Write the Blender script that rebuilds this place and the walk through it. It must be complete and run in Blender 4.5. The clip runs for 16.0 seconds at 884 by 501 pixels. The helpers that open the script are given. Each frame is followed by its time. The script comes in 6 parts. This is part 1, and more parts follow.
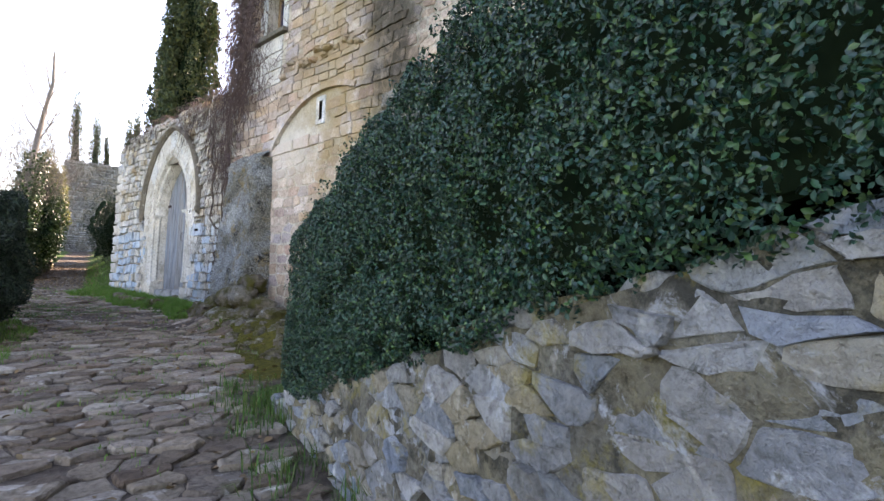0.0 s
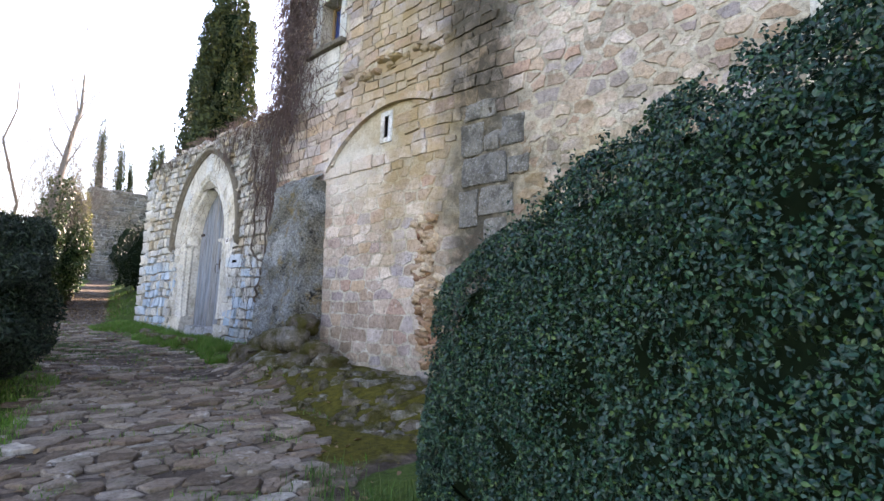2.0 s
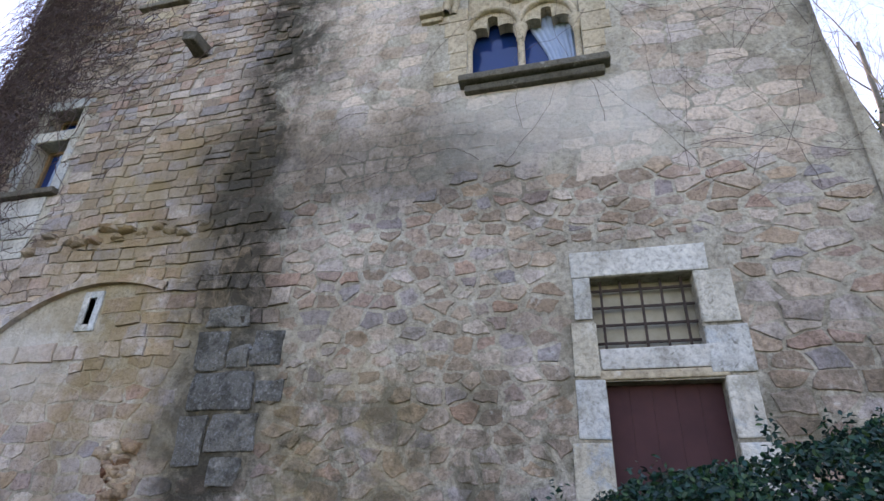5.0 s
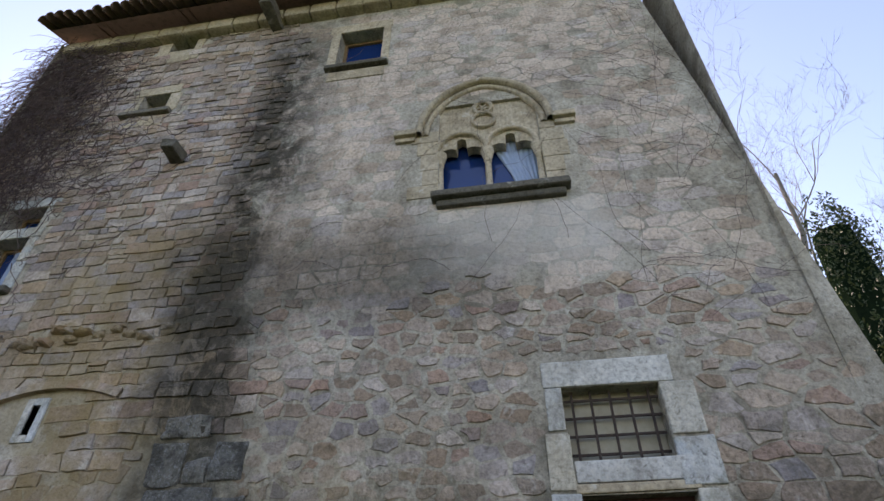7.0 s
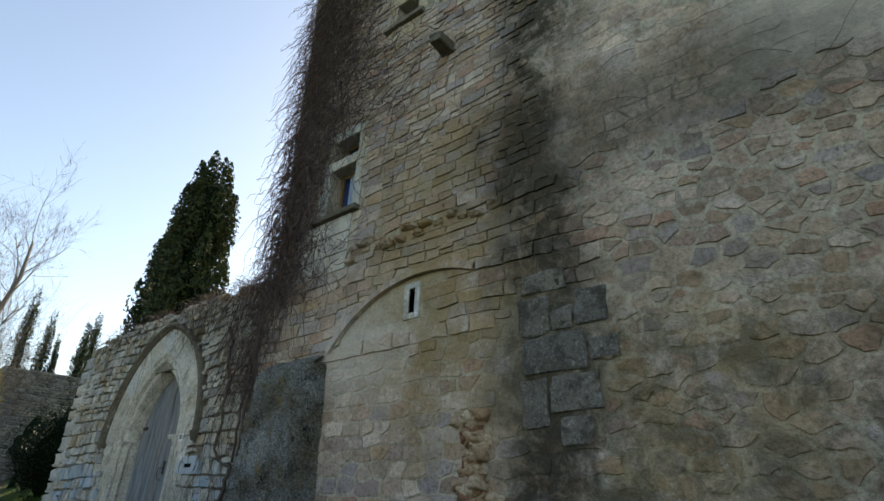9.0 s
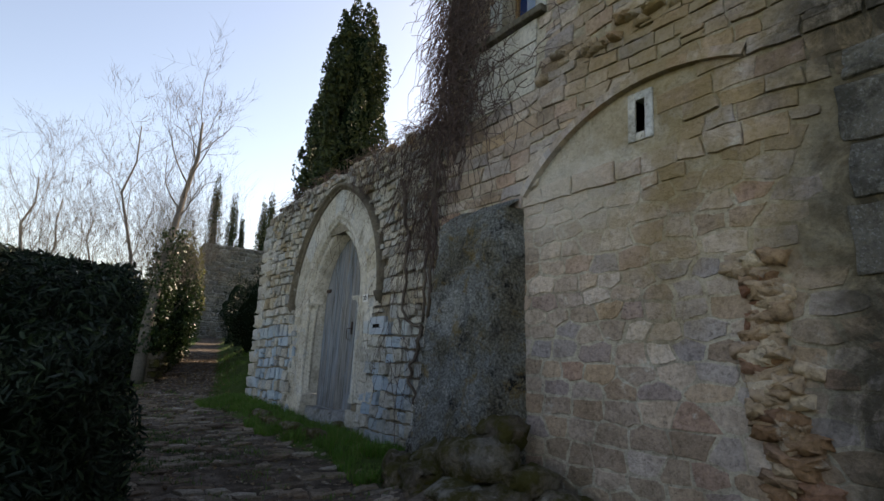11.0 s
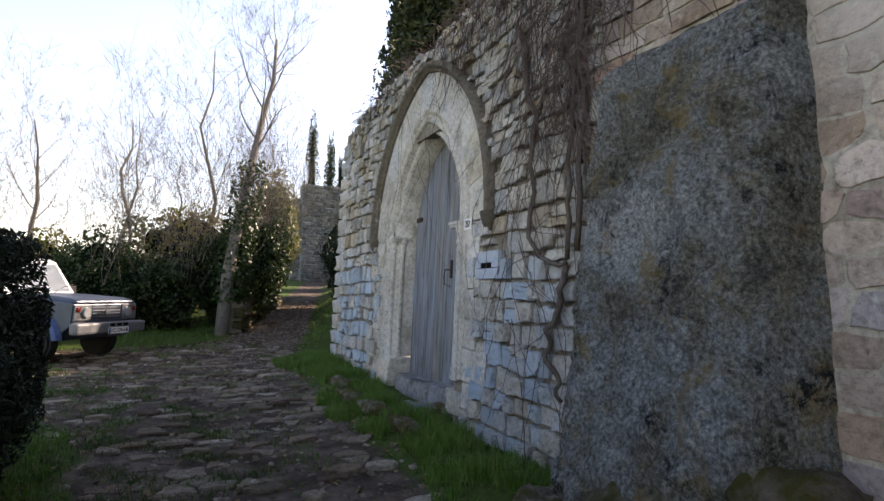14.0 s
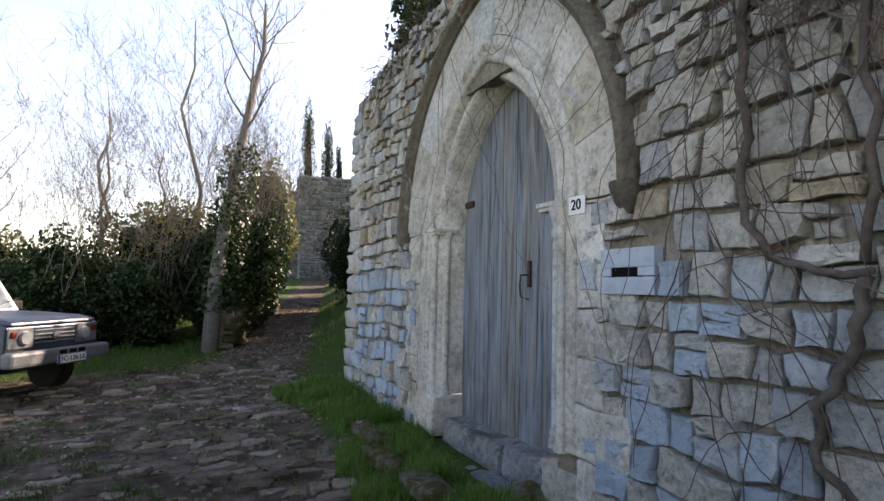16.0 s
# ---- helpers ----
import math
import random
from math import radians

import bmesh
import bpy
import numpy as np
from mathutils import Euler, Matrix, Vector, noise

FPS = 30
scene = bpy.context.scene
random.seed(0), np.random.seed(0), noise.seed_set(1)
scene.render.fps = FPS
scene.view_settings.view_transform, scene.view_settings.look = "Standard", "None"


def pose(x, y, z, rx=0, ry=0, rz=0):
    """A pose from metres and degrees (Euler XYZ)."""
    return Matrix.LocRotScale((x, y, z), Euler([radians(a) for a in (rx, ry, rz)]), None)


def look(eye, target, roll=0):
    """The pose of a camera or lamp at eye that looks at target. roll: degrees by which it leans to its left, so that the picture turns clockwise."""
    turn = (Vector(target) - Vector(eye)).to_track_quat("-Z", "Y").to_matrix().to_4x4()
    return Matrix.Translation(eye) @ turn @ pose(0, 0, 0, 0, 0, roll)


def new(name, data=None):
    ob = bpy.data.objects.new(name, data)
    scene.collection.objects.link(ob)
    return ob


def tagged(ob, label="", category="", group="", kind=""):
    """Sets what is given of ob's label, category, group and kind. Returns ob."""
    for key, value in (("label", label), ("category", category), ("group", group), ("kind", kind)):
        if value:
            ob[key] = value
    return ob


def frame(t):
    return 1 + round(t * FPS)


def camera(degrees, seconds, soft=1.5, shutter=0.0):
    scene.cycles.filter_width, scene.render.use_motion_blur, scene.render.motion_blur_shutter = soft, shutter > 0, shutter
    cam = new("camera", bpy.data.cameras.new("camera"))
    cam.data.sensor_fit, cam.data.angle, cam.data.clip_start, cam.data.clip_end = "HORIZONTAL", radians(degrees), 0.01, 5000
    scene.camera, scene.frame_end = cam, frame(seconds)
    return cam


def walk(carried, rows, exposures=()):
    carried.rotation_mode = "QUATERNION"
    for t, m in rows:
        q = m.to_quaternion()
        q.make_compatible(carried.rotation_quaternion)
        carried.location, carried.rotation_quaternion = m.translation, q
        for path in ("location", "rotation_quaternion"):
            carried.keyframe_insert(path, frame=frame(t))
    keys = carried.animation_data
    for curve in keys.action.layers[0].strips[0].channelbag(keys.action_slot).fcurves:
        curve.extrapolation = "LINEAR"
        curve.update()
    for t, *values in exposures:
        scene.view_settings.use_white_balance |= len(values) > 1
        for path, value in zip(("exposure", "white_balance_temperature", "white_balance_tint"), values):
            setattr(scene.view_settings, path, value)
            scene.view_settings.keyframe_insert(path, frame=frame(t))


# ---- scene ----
cam = camera(76.5, 16.0)
PATH = [
    (0, (0.458, -0.502, 1.134), (1.906, 0.874, 1.238), 0.9),
    (0.5, (0.471, -0.083, 1.175), (1.884, 1.327, 1.308), 1.0),
    (1, (0.52, 0.26, 1.209), (1.93, 1.67, 1.367), 1.0),
    (1.5, (0.652, 0.673, 1.261), (2.063, 2.079, 1.44), 1.2),
    (2, (0.668, 1.103, 1.305), (2.077, 2.507, 1.51), 1.3),
    (2.5, (0.761, 1.474, 1.421), (2.175, 2.873, 1.634), 1.3),
    (3, (0.968, 1.715, 1.552), (2.425, 3.066, 1.777), 1.1),
    (3.4, (1.053, 1.852, 1.669), (2.593, 3.093, 1.966), 2.3),
    (3.5, (1.04, 1.868, 1.683), (2.6, 3.078, 2.002), 2.6),
    (4, (0.965, 1.999, 1.817), (2.659, 2.93, 2.331), 3.2),
    (4.5, (0.954, 2.032, 1.825), (2.709, 2.669, 2.54), 2.1),
    (5, (0.939, 1.995, 1.868), (2.674, 2.459, 2.749), 1.6),
    (5.2, (0.927, 1.999, 1.866), (2.642, 2.406, 2.811), 1.5),
    (7.3, (0.752, 2.253, 1.799), (2.309, 2.527, 3.024), -0.1),
    (7.5, (0.75, 2.294, 1.789), (2.299, 2.634, 3.008), -0.6),
    (8, (0.73, 2.4, 1.715), (2.244, 2.987, 2.884), -1.3),
    (8.5, (0.756, 2.593, 1.621), (2.237, 3.46, 2.648), -0.6),
    (9, (0.877, 2.904, 1.585), (2.279, 4.057, 2.424), 1.1),
    (9.5, (0.893, 3.307, 1.555), (2.186, 4.668, 2.245), 2.3),
    (10, (1.036, 3.695, 1.593), (2.259, 5.17, 2.165), 2.5),
    (10.2, (1.104, 3.881, 1.581), (2.322, 5.38, 2.102), 2.4),
    (12.3, (2.272, 5.534, 1.847), (3.247, 7.257, 2.131), 1.4),
    (12.5, (2.373, 5.732, 1.835), (3.325, 7.47, 2.106), 1.4),
    (13, (2.604, 6.17, 1.858), (3.516, 7.936, 2.074), 1.4),
    (13.5, (2.834, 6.666, 1.877), (3.706, 8.457, 2.052), 1.3),
    (14, (2.982, 7.213, 1.849), (3.828, 9.018, 2.009), 1.2),
    (14.5, (3.114, 7.717, 1.865), (3.959, 9.524, 2.015), 1.1),
    (15, (3.22, 8.284, 1.946), (4.065, 10.091, 2.084), 0.5),
    (15.5, (3.231, 8.861, 2.031), (4.079, 10.668, 2.166), 0.3),
    (16, (3.32, 9.432, 2.059), (4.178, 11.234, 2.191), -0.2),
]
EXPOSURES = [(0, 2.8, 8000, 27), (3, 2.68, 7500, 29), (4, 2.42, 7200, 31), (5, 1.95, 7200, 30), (7.5, 1.32, 7400, 23), (8.5, 1.12, 7600, 14), (9, 0.98, 7900, 10), (10, 0.78, 8300, 12), (12.5, 1.37, 8300, 25), (14, 1.68, 8100, 25), (16, 1.74, 8000, 24)]
walk(cam, [(t, look(eye, target, roll)) for t, eye, target, roll in PATH], EXPOSURES)

# ---- world, sun ----
SUN_DIR = Vector((0.93, 0.36, 0.60)).normalized()
world = bpy.data.worlds.new("world")
scene.world = world
world.use_nodes = True
wn = world.node_tree
sky = wn.nodes.new("ShaderNodeTexSky")
sky.sky_type = 'NISHITA'
sky.sun_disc = False
sky.sun_elevation = math.asin(SUN_DIR.z)
sky.sun_rotation = math.atan2(SUN_DIR.x, SUN_DIR.y)
sky.dust_density = 0.6
sky.air_density = 1.0
sky.ozone_density = 1.0
wn.nodes["Background"].inputs["Strength"].default_value = 0.15
wn.links.new(sky.outputs[0], wn.nodes["Background"].inputs["Color"])
sun_data = bpy.data.lights.new("sun", 'SUN')
sun_data.energy = 5.0
sun_data.angle = radians(0.5)
sun_data.color = (1.0, 0.93, 0.82)
sun = new("sun", sun_data)
sun.matrix_world = look(SUN_DIR * 60, (0, 0, 0))

# ---- material helpers ----
class Nodes:
    def __init__(self, name):
        self.mat = bpy.data.materials.new(name)
        self.mat.use_nodes = True
        self.t = self.mat.node_tree
        self.b = self.t.nodes["Principled BSDF"]
        self.geo = self.t.nodes.new("ShaderNodeNewGeometry")

    def put(self, sock, value):
        if hasattr(value, "is_output"):
            self.t.links.new(value, sock)
        else:
            sock.default_value = value

    def noise(self, scale, detail=4.0, rough=0.55, coord=None, distort=0.0):
        n = self.t.nodes.new("ShaderNodeTexNoise")
        self.put(n.inputs["Vector"], coord or self.geo.outputs["Position"])
        n.inputs["Scale"].default_value = scale
        n.inputs["Detail"].default_value = detail
        n.inputs["Roughness"].default_value = rough
        n.inputs["Distortion"].default_value = distort
        return n.outputs["Fac"]

    def voronoi(self, scale, coord=None, feature='F1'):
        n = self.t.nodes.new("ShaderNodeTexVoronoi")
        n.feature = feature
        self.put(n.inputs["Vector"], coord or self.geo.outputs["Position"])
        n.inputs["Scale"].default_value = scale
        return n.outputs["Distance"]

    def ramp(self, fac, stops):
        n = self.t.nodes.new("ShaderNodeValToRGB")
        self.put(n.inputs[0], fac)
        el = n.color_ramp.elements
        while len(el) < len(stops):
            el.new(0.5)
        for e, (p, c) in zip(el, stops):
            e.position = p
            e.color = (*c, 1) if len(c) == 3 else c
        return n.outputs[0]

    def rng(self, v, a, b, c=0.0, d=1.0):
        n = self.t.nodes.new("ShaderNodeMapRange")
        self.put(n.inputs[0], v)
        for i, x in enumerate((a, b, c, d)):
            n.inputs[i + 1].default_value = x
        return n.outputs[0]

    def math(self, op, a, b=0.0):
        n = self.t.nodes.new("ShaderNodeMath")
        n.operation = op
        self.put(n.inputs[0], a)
        self.put(n.inputs[1], b)
        return n.outputs[0]

    def mix(self, fac, a, b, mode='MIX'):
        n = self.t.nodes.new("ShaderNodeMix")
        n.data_type = 'RGBA'
        n.blend_type = mode
        self.put(n.inputs[0], fac)
        for s, v in ((n.inputs[6], a), (n.inputs[7], b)):
            self.put(s, (*v, 1) if isinstance(v, tuple) and len(v) == 3 else v)
        return n.outputs[2]

    def rand(self):
        oi = self.t.nodes.new("ShaderNodeObjectInfo")
        return self.math('FRACT', self.math('ADD', oi.outputs["Random"], self.geo.outputs["Random Per Island"]))

    def xyz(self):
        n = self.t.nodes.new("ShaderNodeSeparateXYZ")
        self.t.links.new(self.geo.outputs["Position"], n.inputs[0])
        return n.outputs

    def attr(self, name):
        n = self.t.nodes.new("ShaderNodeAttribute")
        n.attribute_name = name
        return n.outputs["Fac"]

    def band(self, v, lo, hi, soft):
        return self.math('MULTIPLY', self.rng(v, lo - soft, lo + soft), self.rng(v, hi - soft, hi + soft, 1.0, 0.0))

    def bump(self, height, strength=0.4, dist=0.02, then=None):
        n = self.t.nodes.new("ShaderNodeBump")
        self.put(n.inputs["Height"], height)
        n.inputs["Strength"].default_value = strength
        n.inputs["Distance"].default_value = dist
        if then is not None:
            self.t.links.new(then, n.inputs["Normal"])
        return n.outputs[0]

    def done(self, color, rough=0.9, normal=None, metal=0.0, spec=0.3):
        self.put(self.b.inputs["Base Color"], (*color, 1) if isinstance(color, tuple) and len(color) == 3 else color)
        self.put(self.b.inputs["Roughness"], rough)
        self.b.inputs["Metallic"].default_value = metal
        self.b.inputs["Specular IOR Level"].default_value = spec
        if normal is not None:
            self.t.links.new(normal, self.b.inputs["Normal"])
        return self.mat


def stone_mat(name, tones, stains=(), lichen=0.25, relief=0.5, joint=False, grain=1.0):
    """Weathered limestone. tones: ramp over the pieces; stains: (mask builder, colour, strength)."""
    m = Nodes(name)
    r = m.rand()
    k = len(tones)
    col = m.ramp(r if not joint else m.noise(1.3, 3), [((i + 0.5) / k, c) for i, c in enumerate(tones)])
    big = m.noise(0.9, 5, 0.6)
    col = m.mix(m.rng(big, 0.35, 0.7, 0.0, 0.45), col, m.mix(1.0, col, (0.62, 0.56, 0.45), 'MULTIPLY'))
    fine = m.noise(22 * grain, 6, 0.7)
    col = m.mix(0.85, col, m.ramp(fine, [(0.3, (0.5, 0.48, 0.45)), (0.5, (1, 1, 1)), (0.72, (1.3, 1.27, 1.2))]), 'MULTIPLY')
    # Dark specks put the shade of small cavities into the colour.
    pit_shade = m.noise(13, 5, 0.7, distort=0.6)
    col = m.mix(m.rng(pit_shade, 0.62, 0.69, 0.0, 0.65), col, m.mix(1.0, col, (0.22, 0.2, 0.18), 'MULTIPLY'))
    soil = m.noise(2.7, 6, 0.7)
    col = m.mix(m.rng(soil, 0.46, 0.66, 0.0, 0.55), col, m.mix(1.0, col, (0.42, 0.39, 0.35), 'MULTIPLY'))
    spots = m.noise(7.5, 4, 0.65)
    col = m.mix(m.rng(spots, 0.62, 0.72, 0.0, lichen), col, (0.07, 0.068, 0.06))
    pale = m.noise(5.0, 4, 0.65, distort=0.4)
    col = m.mix(m.rng(pale, 0.62, 0.75, 0.0, 0.5), col, (0.72, 0.70, 0.64))
    for build, c, s in stains:
        col = m.mix(m.math('MULTIPLY', build(m), s), col, c)
    h = m.math('ADD', fine, m.math('MULTIPLY', m.noise(6.0, 4, 0.6), 2.0))
    chips = m.bump(m.noise(75, 5, 0.75), relief * 0.7, 0.012)
    return m.done(col, 0.93, m.bump(h, relief, 0.045, chips), spec=0.1)


def edge_noise(m, scale=1.1, amount=1.2):
    return m.math('MULTIPLY', m.math('SUBTRACT', m.noise(scale, 5, 0.65), 0.5), amount)


def stripe_stain(m):
    """The black algae streak that runs down the house front."""
    p = m.xyz()
    y = m.math('ADD', p[1], edge_noise(m, 1.0, 1.3))
    z = m.math('ADD', p[2], edge_noise(m, 0.8, 1.5))
    body = m.math('MULTIPLY', m.math('MULTIPLY', m.band(y, 4.95, 6.05, 0.3), m.rng(z, 11.6, 10.4)), m.rng(m.noise(1.9, 6, 0.75, distort=0.6), 0.34, 0.52, 0.25, 1.0))
    low = m.math('MULTIPLY', m.band(y, 4.9, 6.3, 0.4), m.band(z, 4.6, 6.6, 0.5))
    side = m.math('MULTIPLY', m.band(y, 2.4, 6.4, 0.8), m.band(z, 4.8, 6.1, 0.35))
    speck = m.rng(m.noise(9, 5, 0.7), 0.25, 0.5, 0.7, 1.0)
    return m.math('MULTIPLY', m.math('MAXIMUM', body, m.math('MAXIMUM', low, m.math('MULTIPLY', side, 0.7))), speck)


def ochre_stain(m):
    p = m.xyz()
    y = m.math('ADD', p[1], edge_noise(m, 0.7, 2.2))
    z = m.math('ADD', p[2], edge_noise(m, 0.9, 2.0))
    a = m.math('MULTIPLY', m.band(y, 5.6, 8.0, 0.6), m.band(z, 2.3, 6.4, 0.6))
    b = m.math('MULTIPLY', m.band(y, 3.2, 5.4, 0.6), m.band(z, 0.4, 3.3, 0.6))
    return m.math('MULTIPLY', m.math('MAXIMUM', a, m.math('MULTIPLY', b, 0.8)), m.rng(m.noise(2.2, 5, 0.65), 0.34, 0.56))


def foot_damp(m):
    p = m.xyz()
    z = m.math('ADD', p[2], edge_noise(m, 1.5, 0.9))
    return m.math('MULTIPLY', m.rng(z, 1.0, 0.4), m.rng(m.noise(4, 5, 0.7), 0.35, 0.65))


def white_patch(m):
    """Pale lime render under the twin window and round the blocked arch."""
    p = m.xyz()
    y = m.math('ADD', p[1], edge_noise(m, 1.4, 0.9))
    z = m.math('ADD', p[2], edge_noise(m, 1.4, 0.7))
    a = m.math('MULTIPLY', m.band(y, 1.0, 3.4, 0.2), m.band(z, 5.3, 6.3, 0.2))
    b = m.math('MULTIPLY', m.band(y, 7.6, 8.9, 0.3), m.band(z, 2.9, 3.9, 0.3))
    return m.math('MAXIMUM', a, b)


def low_algae(m):
    """Dark algae and lichen blotches over the lower stones of the tower."""
    p = m.xyz()
    y = m.math('ADD', p[1], edge_noise(m, 1.1, 2.0))
    z = m.math('ADD', p[2], edge_noise(m, 0.9, 2.2))
    zone = m.math('MULTIPLY', m.rng(y, 6.3, 5.3), m.rng(z, 4.6, 2.6))
    return m.math('MULTIPLY', zone, m.rng(m.noise(2.6, 7, 0.78, distort=0.5), 0.42, 0.58))


SHADE_STAINS = ((white_patch, (0.56, 0.53, 0.48), 0.6), (ochre_stain, (0.27, 0.195, 0.08), 0.6), (low_algae, (0.075, 0.068, 0.045), 0.7), (stripe_stain, (0.038, 0.034, 0.025), 0.92), (foot_damp, (0.08, 0.085, 0.05), 0.6))
HOUSE_TONES = [(1.22 * (0.85 * c[0] + 0.055), 1.18 * (0.85 * c[1] + 0.045), 1.27 * (0.85 * c[2] + 0.037)) for c in [(0.30, 0.23, 0.16), (0.46, 0.39, 0.30), (0.36, 0.31, 0.25), (0.22, 0.17, 0.12), (0.54, 0.48, 0.39), (0.30, 0.29, 0.28), (0.40, 0.30, 0.19), (0.48, 0.43, 0.36), (0.24, 0.235, 0.235), (0.36, 0.24, 0.17), (0.42, 0.37, 0.30), (0.28, 0.23, 0.17)]]
m_house = stone_mat("house rubble stone", HOUSE_TONES, SHADE_STAINS, 0.3, 0.55)
m_upper = stone_mat("pale upper house stone", [(0.62, 0.51, 0.43), (0.67, 0.57, 0.49), (0.56, 0.46, 0.39), (0.52, 0.46, 0.43), (0.63, 0.52, 0.43), (0.47, 0.38, 0.31)], SHADE_STAINS, 0.25, 0.4)
m_mortar = stone_mat("lime mortar", [(0.36, 0.32, 0.26), (0.50, 0.46, 0.39), (0.42, 0.38, 0.31)], ((lambda m: m.rng(m.noise(1.6, 6, 0.72), 0.52, 0.62), (0.12, 0.10, 0.075), 0.5), *SHADE_STAINS), 0.25, 0.5, joint=True)
def sky_blue_cast(m):
    """Blue skylight on the shaded stones round the gate's foot, put into colour."""
    p = m.xyz()
    y = m.math('ADD', p[1], edge_noise(m, 2.0, 0.8))
    z = m.math('ADD', p[2], edge_noise(m, 2.0, 0.8))
    a = m.math('MULTIPLY', m.band(y, 10.9, 12.9, 0.3), m.band(z, 0.5, 2.2, 0.35))
    b = m.math('MULTIPLY', m.band(y, 14.6, 17.3, 0.4), m.band(z, 0.4, 2.3, 0.4))
    return m.math('MULTIPLY', m.math('MAXIMUM', a, b), m.rng(m.rand(), 0.32, 0.58, 0.05, 1.0))


m_gate = stone_mat("gate wall limestone", [(0.49, 0.475, 0.43), (0.58, 0.55, 0.49), (0.40, 0.42, 0.43), (0.50, 0.42, 0.30), (0.46, 0.48, 0.49), (0.64, 0.61, 0.54), (0.34, 0.35, 0.35), (0.43, 0.35, 0.24), (0.55, 0.54, 0.52)], ((sky_blue_cast, (0.31, 0.46, 0.60), 0.6), (foot_damp, (0.10, 0.11, 0.09), 0.4)), 0.3, 0.75)
m_low_joint = stone_mat("lichened wall mortar", [(0.18, 0.19, 0.20), (0.20, 0.185, 0.135), (0.17, 0.195, 0.23)], ((lambda m: m.rng(m.noise(3.2, 7, 0.76), 0.46, 0.56), (0.04, 0.04, 0.035), 0.85), (lambda m: m.rng(m.noise(5.2, 6, 0.75, distort=0.5), 0.57, 0.64), (0.38, 0.41, 0.45), 0.7), (lambda m: m.rng(m.noise(2.1, 6, 0.74), 0.56, 0.64), (0.22, 0.19, 0.05), 0.7)), 0.5, 1.0, joint=True)
m_gate_joint = stone_mat("earthy joint mortar", [(0.15, 0.13, 0.10), (0.30, 0.27, 0.22), (0.20, 0.175, 0.14)], (), 0.3, 0.6, joint=True)
m_dressed = stone_mat("dressed pale limestone", [(0.60, 0.575, 0.515), (0.54, 0.52, 0.47), (0.64, 0.62, 0.57), (0.53, 0.485, 0.40), (0.54, 0.56, 0.565)], ((lambda m: m.rng(m.noise(2.1, 6, 0.72, distort=0.4), 0.54, 0.68), (0.20, 0.185, 0.13), 0.7), (lambda m: m.rng(m.noise(3.4, 5, 0.7), 0.58, 0.68), (0.30, 0.37, 0.44), 0.5)), 0.3, 0.45)
m_carved = stone_mat("carved warm limestone", [(0.50, 0.42, 0.31), (0.54, 0.46, 0.35), (0.46, 0.39, 0.29)], (), 0.14, 0.2)
m_hood = stone_mat("blackened moulding stone", [(0.17, 0.15, 0.12), (0.22, 0.20, 0.17), (0.13, 0.12, 0.10)], (), 0.5, 0.5)
m_white = stone_mat("whitewashed block", [(0.53, 0.52, 0.495), (0.59, 0.58, 0.55)], (), 0.12, 0.25)
m_rubble = stone_mat("reddish rubble stone", [(0.30, 0.18, 0.11), (0.48, 0.38, 0.28), (0.24, 0.12, 0.08), (0.58, 0.49, 0.38), (0.38, 0.26, 0.17)], (), 0.2, 0.6)
def slab_mat():
    """Coarse dark stone crusted with grey, white and ochre lichen."""
    m = Nodes("dark lichened buttress stone")
    big = m.noise(1.3, 6, 0.72, distort=0.5)
    col = m.ramp(big, [(0.36, (0.09, 0.086, 0.072)), (0.45, (0.19, 0.18, 0.145)), (0.53, (0.23, 0.245, 0.24)), (0.62, (0.34, 0.35, 0.34))])
    grit = m.noise(38, 6, 0.8)
    col = m.mix(0.85, col, m.ramp(grit, [(0.36, (0.22, 0.22, 0.22)), (0.5, (1, 1, 1)), (0.64, (2.1, 2.1, 2.1))]), 'MULTIPLY')
    col = m.mix(m.math('MULTIPLY', m.rng(m.noise(3.0, 6, 0.75, distort=0.4), 0.55, 0.66), 0.7), col, (0.30, 0.21, 0.075))
    col = m.mix(m.math('MULTIPLY', m.rng(m.noise(1.9, 6, 0.75), 0.52, 0.62), m.rng(m.noise(21, 5, 0.75), 0.45, 0.56)), col, (0.022, 0.022, 0.022))
    crust = m.math('MULTIPLY', m.rng(m.noise(52, 4, 0.75), 0.58, 0.63), m.rng(m.noise(2.2, 5, 0.7), 0.40, 0.6))
    col = m.mix(m.math('MULTIPLY', crust, 0.55), col, (0.42, 0.43, 0.41))
    col = m.mix(m.math('MULTIPLY', m.rng(m.noise(8, 6, 0.78), 0.60, 0.65), 0.6), col, (0.36, 0.38, 0.385))
    h = m.math('ADD', grit, m.math('MULTIPLY', m.noise(9, 6, 0.75), 2.2))
    return m.done(col, 0.95, m.bump(h, 1.0, 0.05, m.bump(m.noise(110, 4, 0.8), 0.8, 0.012)), spec=0.08)


m_slab = slab_mat()

